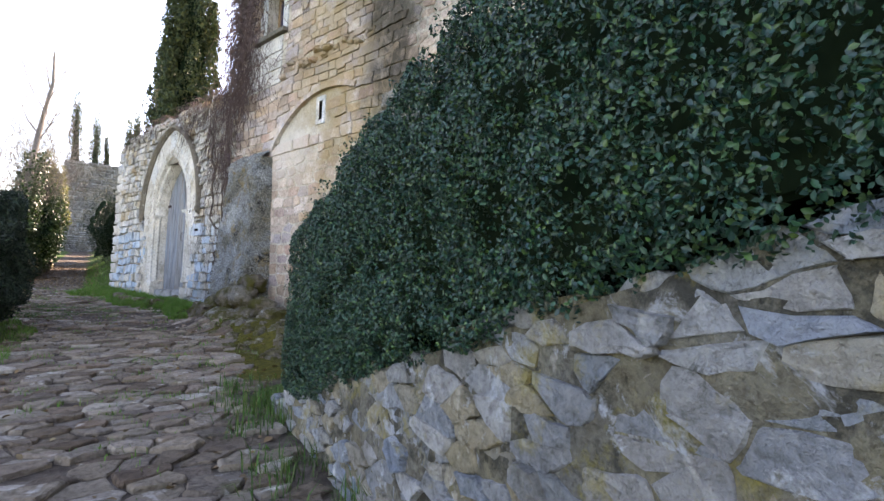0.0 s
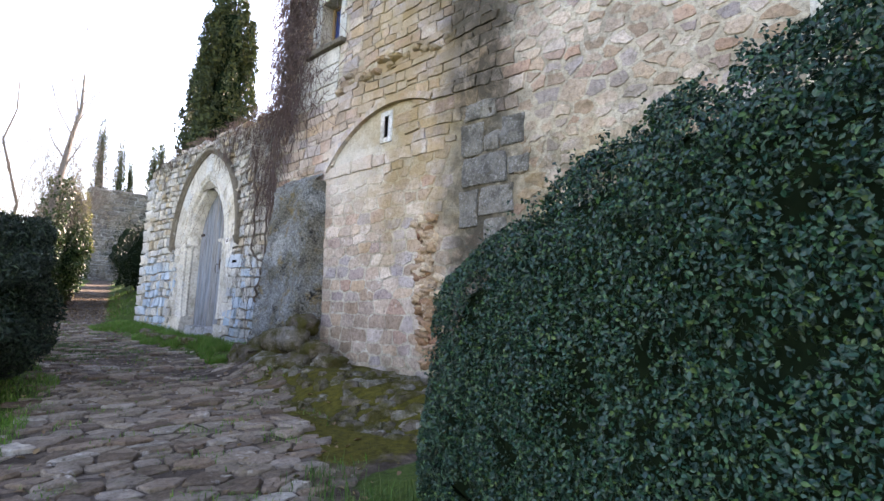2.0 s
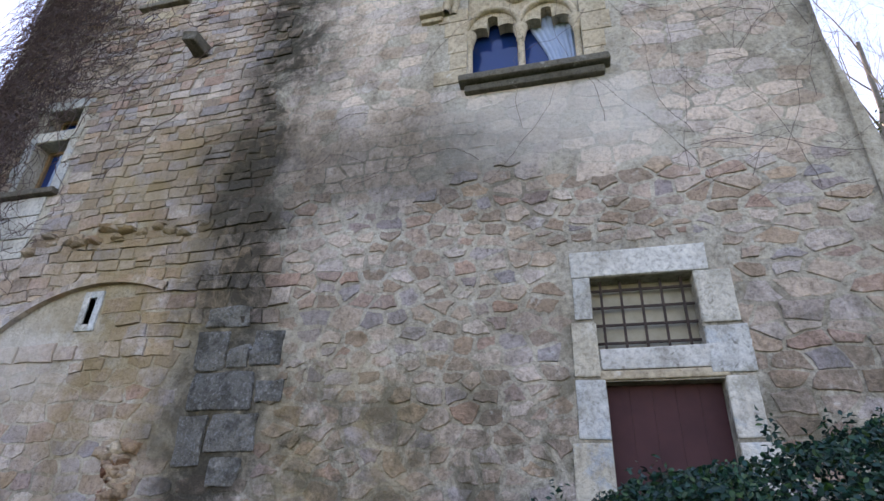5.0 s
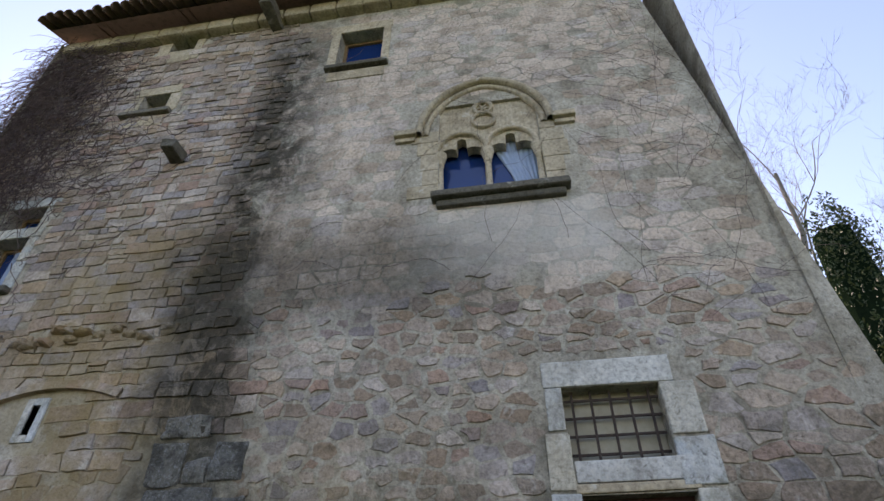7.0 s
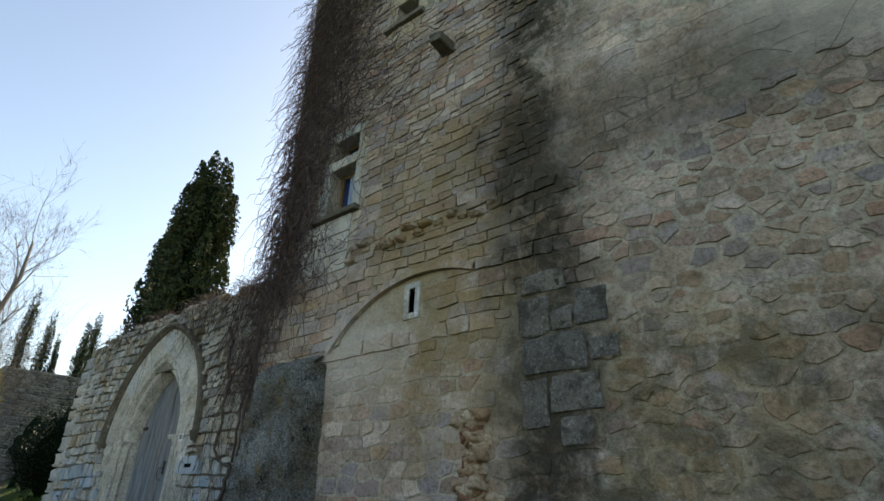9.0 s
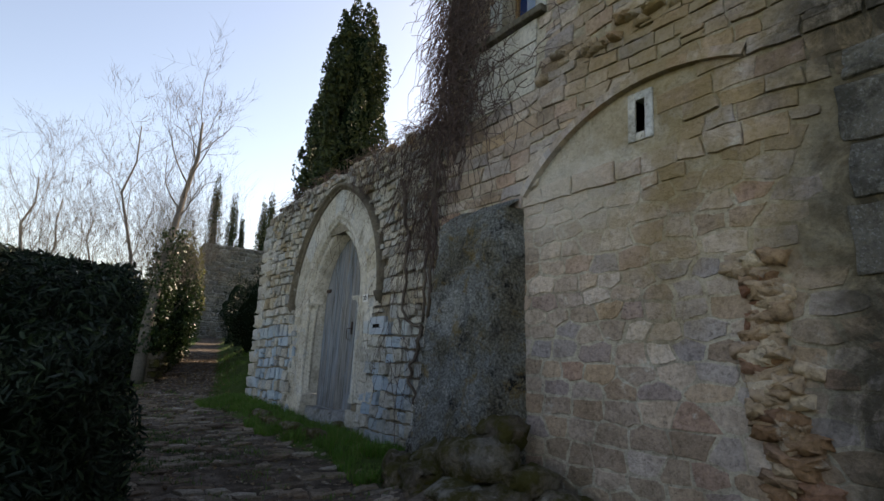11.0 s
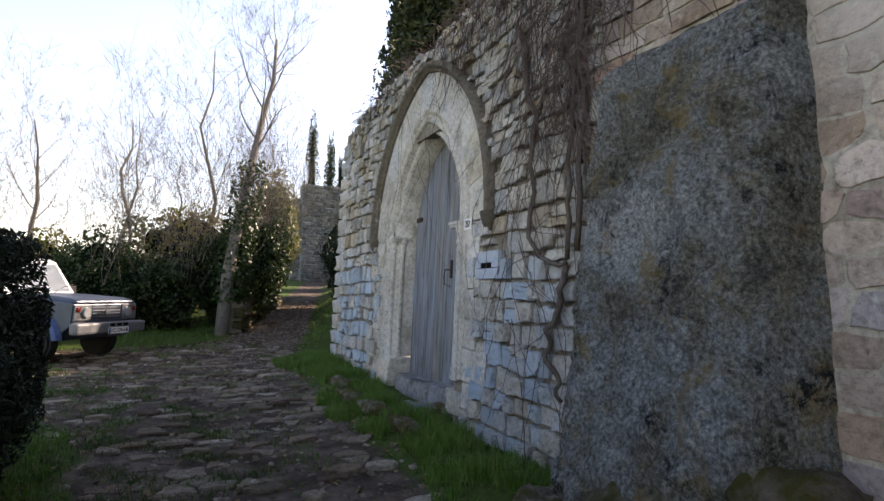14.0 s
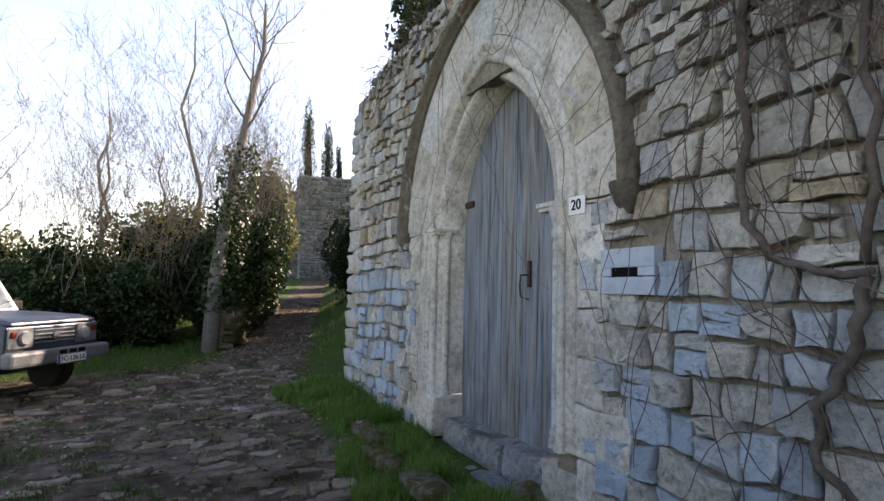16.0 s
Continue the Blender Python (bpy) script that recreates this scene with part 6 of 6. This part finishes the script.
for k in range(560):
    u = 10.45 + 2.6 * rng.random() ** 2.6
    v = rng.uniform(3.2, 5.1) if u < 11.3 else rng.uniform(4.5, 5.15)
    if rng.random() < 0.25:
        u, v = rng.uniform(10.5, 17.0), 5.0 + rng.uniform(-0.2, 0.15)
    pts = wander(u, v, -0.09 - 0.10 * rng.random(), rng.uniform(0.4, 1.2) * (1 if u < 11.3 else 0.5), rng, -0.8, 0.08, 0.45, 0.05)
    vs, fs = tube(pts, [0.0042 * (1 - 0.6 * i / len(pts)) for i in range(len(pts))], 3)
    s.add(vs, fs)
for k in range(20):
    u, v = rng.uniform(11.3, 14.4), rng.uniform(3.4, 4.8)
    pts = wander(u, v, -0.10, rng.uniform(0.8, 2.2), rng, -0.8, 0.08, 0.35, 0.03)
    vs, fs = tube(pts, [0.0032 * (1 - 0.5 * i / len(pts)) for i in range(len(pts))], 3)
    s.add(vs, fs)
for k in range(22):
    u, v = rng.uniform(10.7, 11.5), rng.uniform(1.6, 2.9)
    pts = wander(u, v, -0.10, rng.uniform(0.6, 1.5), rng, -0.9, 0.08, 0.4, 0.03)
    vs, fs = tube(pts, [0.004 * (1 - 0.5 * i / len(pts)) for i in range(len(pts))], 3)
    s.add(vs, fs)
for k in range(420):
    u = 10.5 + 6.6 * rng.random() ** 1.5
    v = gate_top(u) - 0.05 + rng.uniform(-0.12, 0.1)
    p = F(u, v, rng.uniform(-0.1, 0.4))
    d = Vector((rng.gauss(-0.4, 0.5), rng.gauss(0, 0.6), rng.uniform(0.0, 0.9)))
    pts = [p]
    for i in range(7):
        d = d + Vector((rng.gauss(-0.05, 0.2), rng.gauss(0, 0.25), -0.22))
        p = p + d.normalized() * rng.uniform(0.03, 0.08)
        pts.append(p)
    vs, fs = tube(pts, [0.005 * (1 - 0.6 * i / 8) for i in range(8)], 3)
    s.add(vs, fs)
for k in range(26):
    u, v = rng.uniform(0.0, 9.0), rng.uniform(4.6, 10.5)
    pts = wander(u, v, -0.03, rng.uniform(0.8, 2.5), rng, 0.5, 0.09, 0.25, 0.0)
    vs, fs = tube(pts, [0.003 * (1 - 0.5 * i / len(pts)) for i in range(len(pts))], 3)
    s.add(vs, fs)
for k in range(90):
    u, v = rng.uniform(-0.5, 0.9), rng.uniform(4.5, 10.5)
    pts = wander(u, v, -0.03, rng.uniform(0.5, 1.6), rng, 0.7, 0.09, 0.3, 0.0)
    vs, fs = tube(pts, [0.0028 * (1 - 0.5 * i / len(pts)) for i in range(len(pts))], 3)
    s.add(vs, fs)
ob = under(creeper, s.link("runners", m_twig))
ob["kind"] = "stuff"
for pts, r in (
        (((11.38, 4.3), (11.22, 3.8), (11.1, 3.4), (11.07, 2.95), (11.12, 2.5), (10.98, 2.18), (10.7, 2.1), (10.55, 2.12)), 0.032),
        (((10.62, 2.1), (10.66, 1.85), (10.78, 1.6), (10.8, 1.42), (10.66, 1.22), (10.6, 1.05)), 0.034),
        (((10.62, 2.15), (10.55, 2.7), (10.62, 3.3), (10.5, 3.9), (10.55, 4.6), (10.45, 5.4), (10.3, 6.4), (10.25, 7.5)), 0.024),
        (((10.5, 2.2), (10.42, 3.0), (10.5, 3.7), (10.38, 4.6), (10.42, 5.6), (10.1, 6.6), (9.9, 7.6)), 0.028)):
    q = []
    for (a, b), (c, d) in zip(pts, pts[1:]):
        for i in range(4):
            t = i / 4
            q.append(F(a + (c - a) * t + 0.02 * math.sin(i * 2 + b * 9), b + (d - b) * t, -0.11 - 0.03 * math.sin(b * 5 + i)))
    vs, fs = tube(q, [0.8 * r * (1 - 0.4 * i / len(q)) for i in range(len(q))], 8)
    under(creeper, link_mesh("stem", vs, fs, m_vine, None, True))


# ---- grass ----
def grass_patch(name, label, spots, hgt, seed, material=None):
    g = np.random.default_rng(seed)
    P = np.array(spots)
    n = len(P)
    a = g.random(n) * 6.283
    lean = g.random(n) * 1.1
    h = hgt[0] + (hgt[1] - hgt[0]) * g.random(n)
    w = 0.002 + 0.003 * g.random(n)
    d = np.stack([np.cos(a), np.sin(a), np.zeros(n)], 1)
    q = np.stack([-np.sin(a), np.cos(a), np.zeros(n)], 1)
    mid = P + d * (lean * h * 0.3)[:, None] + np.array([0, 0, 1]) * (h * 0.6)[:, None]
    tip = P + d * (lean * h)[:, None] + np.array([0, 0, 1]) * (h * (1 - 0.3 * lean))[:, None]
    v = np.stack([P - q * w[:, None], P + q * w[:, None], mid + q * w[:, None] * 0.8, tip, mid - q * w[:, None] * 0.8], 1).reshape(-1, 3)
    f = [(5 * i, 5 * i + 1, 5 * i + 2, 5 * i + 4) for i in range(n)] + [(5 * i + 4, 5 * i + 2, 5 * i + 3) for i in range(n)]
    ob = link_mesh(name, v, f, material or m_grass)
    return tagged(ob, label, "grass", kind="stuff")


def scatter(n, seed, x0, x1, y0, y1, ok, clump=0.5):
    rng = random.Random(seed)
    out = []
    while len(out) < n:
        x, y = rng.uniform(x0, x1), rng.uniform(y0, y1)
        if ok(x, y) and noise.noise((x * 2.3, y * 2.3, seed)) + rng.uniform(-0.3, 0.3) > clump - 0.5:
            out.append((x, y, height(x, y) - 0.01))
    return out


grass_patch("grass_verge", "bright green grass along the foot of the gate wall", scatter(16000, 1, 4.4, 5.6, 10.2, 17.8, lambda x, y: x > 4.75 + 0.18 * math.sin(y * 1.7) and not (13.0 < y < 14.4 and x > 5.4), 0.45), (0.06, 0.20), 2)
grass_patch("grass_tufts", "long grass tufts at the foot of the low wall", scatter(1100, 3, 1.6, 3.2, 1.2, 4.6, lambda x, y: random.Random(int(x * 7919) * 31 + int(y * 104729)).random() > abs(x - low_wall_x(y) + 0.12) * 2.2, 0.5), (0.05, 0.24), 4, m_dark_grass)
grass_patch("grass_edge", "rough grass along the left edge of the lane", scatter(14000, 5, 0.2, 3.2, 5.5, 20.3, lambda x, y: x < lane_left(y) + 0.15, 0.55), (0.04, 0.14), 6)
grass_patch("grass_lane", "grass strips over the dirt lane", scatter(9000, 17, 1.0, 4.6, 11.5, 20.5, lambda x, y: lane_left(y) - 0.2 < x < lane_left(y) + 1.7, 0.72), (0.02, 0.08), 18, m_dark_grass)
grass_patch("grass_sparse", "thin grass between the cobbles", scatter(5000, 7, 1.0, 5.2, 2.5, 20.5, lambda x, y: lane_left(y) < x < lane_right(y) + 0.3, 0.85), (0.03, 0.09), 8)
grass_patch("grass_bank", "grass under the thicket and along the climbing path", scatter(7000, 9, 1.5, 8.5, 19.6, 28, lambda x, y: not lane_left(y) - 0.1 < x < lane_right(y) + 0.1 or y < 20.4 and x < 3.9, 0.6), (0.06, 0.2), 10)


# ---- parked off-road car ----
def car():
    top = tagged(empty("car", Matrix.Translation((1.93, 18.45, 0)) @ Matrix.Rotation(radians(56), 4, 'Z') @ Matrix.Translation((0, 0, height(1.4, 18.8) + 0.02))), "old grey off-road car with white roof parked on the verge", "car")
    paint = Nodes("grey metallic paint")
    m_paint = paint.done(paint.ramp(paint.noise(5, 5), [(0.3, (0.035, 0.05, 0.075)), (0.7, (0.055, 0.072, 0.10))]), 0.4, None, 0.3, 0.4)
    # Pale base puts the sky's reflection into the windscreen's colour.
    m_screen = glass_mat("sky-pale windscreen glass", (0.27, 0.33, 0.38))
    m_rim = plain_mat("dirty dark steel rim", [(0.05, 0.05, 0.05), (0.11, 0.11, 0.11)], 20, 0.6, 0.4)
    m_white_paint = plain_mat("white car paint", [(0.40, 0.42, 0.44), (0.48, 0.50, 0.52)], 6, 0.35, relief=0.02)
    m_tyre = plain_mat("black rubber", [(0.012, 0.012, 0.012), (0.025, 0.024, 0.022)], 40, 0.85)
    m_chrome = plain_mat("dull chrome", [(0.10, 0.11, 0.12), (0.16, 0.17, 0.18)], 30, 0.5, 0.35, 0.05)
    m_blue = plain_mat("faded blue plastic", [(0.05, 0.09, 0.20), (0.08, 0.13, 0.26)], 12, 0.6)
    m_red = plain_mat("red lens", [(0.16, 0.015, 0.012), (0.22, 0.02, 0.016)], 20, 0.25)
    m_lamp = plain_mat("lamp glass", [(0.18, 0.19, 0.20), (0.30, 0.31, 0.32)], 20, 0.12)
    # nose at y = 0 facing -y, x to its left, z up
    def p(name, boxes, mt, label="", par=None):
        bm = bmesh.new()
        for b in boxes:
            box(bm, *b)
        ob = part(name, bm, mt, par or top, label)
        return ob
    def slab(name, outline, half, mt, bevel=0.02, label="", shape=None):
        """A side outline (y, z) drawn out across the car."""
        bm = bmesh.new()
        f = bm.faces.new([bm.verts.new((-half, y, z)) for y, z in outline])
        r = bmesh.ops.extrude_face_region(bm, geom=[f])
        for v in r["geom"]:
            if isinstance(v, bmesh.types.BMVert):
                v.co.x = half
        bmesh.ops.recalc_face_normals(bm, faces=bm.faces[:])
        if shape:
            for v in bm.verts:
                shape(v.co)
        if bevel:
            bmesh.ops.bevel(bm, geom=[e for e in bm.edges if e.calc_face_angle(0) > 0.35], offset=bevel, segments=3, affect='EDGES', profile=0.6)
        return part(name, bm, mt, top, label)
    arch = lambda c, r, a0=180, a1=0: [(c + r * math.cos(radians(a0 + (a1 - a0) * k / 10)), 0.36 + r * math.sin(radians(a0 + (a1 - a0) * k / 10))) for k in range(11)]
    slab("body", [(0.06, 0.62), (0.04, 0.96), (0.10, 1.0), (1.36, 1.07), (3.38, 1.07), (3.40, 0.55)] + arch(2.75, 0.41, 0, 180) + [(1.4, 0.42), (1.2, 0.42)] + arch(0.72, 0.41, 0, 180) + [(0.22, 0.5)], 0.73, m_paint, 0.025)
    def pinch(co):
        if co.z > 1.05:
            co.x *= 0.90
        if co.y < 0.1:
            co.x *= 0.97
    slab("bonnet", [(0.03, 0.985), (0.05, 1.03), (0.22, 1.075), (0.8, 1.115), (1.36, 1.135), (1.36, 1.0), (0.2, 0.97)], 0.70, m_paint, 0.025, "sun-bleached grey bonnet", pinch)
    def taper(co):
        if co.z > 1.4:
            co.x *= 0.86
    slab("cabin", [(1.28, 1.08), (1.34, 1.15), (1.66, 1.70), (1.82, 1.76), (3.25, 1.74), (3.38, 1.65), (3.40, 1.07)], 0.71, m_white_paint, 0.04, "white cabin and roof", taper)
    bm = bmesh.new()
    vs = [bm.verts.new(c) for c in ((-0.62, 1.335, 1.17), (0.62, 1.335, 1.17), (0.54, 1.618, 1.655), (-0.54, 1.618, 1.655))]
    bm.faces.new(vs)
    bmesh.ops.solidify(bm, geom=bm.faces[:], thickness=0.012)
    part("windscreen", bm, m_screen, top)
    for sx in (-1, 1):
        bm = bmesh.new()
        vs = [bm.verts.new(c) for c in ((sx * 0.715, 1.52, 1.16), (sx * 0.715, 2.9, 1.16), (sx * 0.622, 2.85, 1.64), (sx * 0.622, 1.78, 1.64))]
        bm.faces.new(vs)
        bmesh.ops.solidify(bm, geom=bm.faces[:], thickness=0.012)
        part("side_window", bm, m_pane, top)
        for y in (0.72, 2.75):
            bm = bmesh.new()
            bmesh.ops.create_cone(bm, cap_ends=True, segments=28, radius1=0.33, radius2=0.33, depth=0.22, matrix=Matrix.Translation((sx * 0.66, y, 0.33)) @ Matrix.Rotation(math.pi / 2, 4, 'Y'))
            bmesh.ops.bevel(bm, geom=[e for e in bm.edges if e.is_boundary or len(e.link_faces) == 2 and e.calc_face_angle(0) > 1], offset=0.04, segments=2, affect='EDGES')
            wheel = part("wheel", bm, m_tyre, top)
            bm = bmesh.new()
            bmesh.ops.create_cone(bm, cap_ends=True, segments=20, radius1=0.19, radius2=0.15, depth=0.03, matrix=Matrix.Translation((sx * 0.775, y, 0.33)) @ Matrix.Rotation(sx * math.pi / 2, 4, 'Y'))
            part("rim", bm, m_rim, wheel)
            bm = bmesh.new()
            rows = []
            for k in range(15):
                an = math.pi * (0.02 + 0.96 * k / 14)
                c, sn = math.cos(an), math.sin(an)
                rows.append([bm.verts.new((sx * x, y + r * c, 0.36 + r * sn)) for x, r in ((0.70, 0.40), (0.81, 0.40), (0.82, 0.43), (0.80, 0.47), (0.72, 0.51))])
            for a, b in zip(rows, rows[1:]):
                for k in range(4):
                    bm.faces.new((a[k], a[k + 1], b[k + 1], b[k]))
            part("wheel_arch", bm, m_blue if y < 1 else m_paint, top, "blue wheel arch flare" if y < 1 else "")
        bm = bmesh.new()
        bmesh.ops.create_cone(bm, cap_ends=True, segments=24, radius1=0.095, radius2=0.08, depth=0.04, matrix=Matrix.Translation((sx * 0.47, 0.015, 0.83)) @ Matrix.Rotation(math.pi / 2, 4, 'X'))
        part("headlight", bm, m_lamp, top)
        p("headlight_surround", [(sx * 0.53, 0.045, 0.83, 0.36, 0.04, 0.26, 0.012)], m_chrome)
        p("indicator", [(sx * 0.64, 0.018, 0.88, 0.07, 0.03, 0.075, 0.02)], m_red, "red indicator lens")
        p("mirror", [(sx * 0.82, 1.5, 1.2, 0.16, 0.08, 0.14, 0.02)], m_tyre)
    grille = p("grille", [(0, 0.07, 0.83, 0.66, 0.02, 0.22, 0.0)], m_black)
    for k in range(4):
        p("slat", [(0, 0.045, 0.75 + 0.053 * k, 0.64, 0.02, 0.018, 0.004)], m_chrome, "", grille)
    bm = bmesh.new()
    bmesh.ops.create_cone(bm, cap_ends=True, segments=16, radius1=0.05, radius2=0.05, depth=0.02, matrix=Matrix.Translation((0, 0.03, 0.83)) @ Matrix.Rotation(math.pi / 2, 4, 'X'))
    part("badge", bm, m_chrome, top, "round chrome badge")
    bumper = p("bumper", [(0, -0.04, 0.57, 1.60, 0.16, 0.19, 0.04)], m_chrome, "dull silver steel bumper")
    for sx in (-0.09, 0.07, 0.22):
        p("bumper_slot", [(sx + 0.06, -0.119, 0.615, 0.12, 0.01, 0.05, 0.004)], m_black, "", bumper)
    plate = p("number_plate", [(0.12, -0.135, 0.52, 0.52, 0.012, 0.11, 0.004)], m_plate, "white plate with blue ends")
    p("plate_end", [(-0.12, -0.143, 0.52, 0.04, 0.006, 0.108, 0.0)], m_blue, "", plate)
    p("plate_end", [(0.36, -0.143, 0.52, 0.04, 0.006, 0.108, 0.0)], m_blue, "", plate)
    lettering("FC-126-LK", 0.092, m_black, plate, pose(0.12, -0.144, 0.52, 90, 0, 0), "plate_number")
    for sx in (-0.3, 0.25):
        vs, fs = tube([Vector((sx, 1.33, 1.13)), Vector((sx + 0.25, 1.38, 1.24)), Vector((sx + 0.5, 1.40, 1.3))], [0.01, 0.008, 0.006], 5)
        link_mesh("wiper", vs, fs, m_tyre, top)
    return top


car()

# ---- cobbles ----
cobbles = tagged(empty("cobble_paving"), "worn uneven cobbles of the lane", "paving", kind="structure")
rng = random.Random(19)
seeds = row_seeds(-1.8, 5.4, 0.4, 20.0, (0.11, 0.20), (0.14, 0.38), 19, 0.3, 0)
BURIED = set(k for k, q in enumerate(seeds) if rng.random() < 0.06 + 0.66 * smooth(7.0, 11.5, q[1]))
BURIED_AT = {(round(seeds[k][0], 4), round(seeds[k][1], 4)) for k in BURIED}


def off_lane(x, y):
    edge = 0.15 * noise.noise((x * 2, y * 2, 6))
    return (round(x, 4), round(y, 4)) in BURIED_AT or not lane_left(y) - 0.2 + edge < x < lane_right(y) + 0.15 + edge or y < 4.2 and x > low_wall_x(y) - 0.08


lay_cells(rubble_cells(seeds, 1.6), [((0.004, 0.022), (0.012, 0.05), m_cobble, 0.8)], off_lane, cobbles, lambda x, y, w: Vector((x, y, height(x, y) - 0.008 - w)), lambda x, y: 2.2 < y < 7.2, 19, "cobble", 295, "cobbles", True)
# mossy flags between lane and house
soup = Soup()
for k in range(260):
    x, y = rng.uniform(4.0, 5.6), rng.uniform(4.6, 9.2)
    if x < lane_right(y) - 0.1:
        continue
    m = Matrix.Translation((x, y, height(x, y) - 0.02)) @ pose(0, 0, 0, rng.uniform(-8, 8), rng.uniform(-8, 8), rng.uniform(0, 180)) @ Matrix.Diagonal((rng.uniform(0.1, 0.3), rng.uniform(0.08, 0.2), rng.uniform(0.03, 0.07), 1))
    soup.add([m @ q for q in ROUND[k % 12][0]], ROUND[k % 12][1])
tagged(soup.link("mossy_stones", m_moss_stone, None, True), "mossy loose stones between the lane and the house", "stones", kind="stuff")

# gravel and fallen leaves
soup = Soup()
for k in range(2600):
    y = rng.uniform(7.5, 24)
    x = rng.uniform(max(1.2, lane_left(y)), lane_right(y) + 0.2)
    d = rng.uniform(0.015, 0.055)
    m = Matrix.Translation((x, y, height(x, y) - 0.003)) @ pose(0, 0, 0, rng.uniform(-15, 15), rng.uniform(-15, 15), rng.uniform(0, 180)) @ Matrix.Diagonal((d * rng.uniform(1, 1.8), d, d * 0.4, 1))
    soup.add([m @ q for q in ROUND[k % 12][0]], ROUND[k % 12][1])
tagged(soup.link("gravel", m_cobble, None, True), "loose gravel and small stones on the lane", "gravel", kind="stuff")
g = np.random.default_rng(14)
spots = []
while len(spots) < 3200:
    y = g.uniform(2.0, 30)
    if g.random() > 0.25 + 0.75 * smooth(13, 20, y):
        continue
    x = g.uniform(max(0.8, lane_left(y) - 0.3), lane_right(y) + 0.5)
    if y < 4.2 and x > low_wall_x(y) - 0.05:
        continue
    spots.append((x, y, height(x, y) + 0.012))
tagged(leaf_cloud("fallen_leaves", np.array(spots), np.tile(np.array([[0, 0, 1.0]]), (len(spots), 1)), (0.03, 0.08), m_litter, None, 15, 0.6, 0.3, 0.35), "dry brown leaves scattered on the lane", "leaves", kind="stuff")
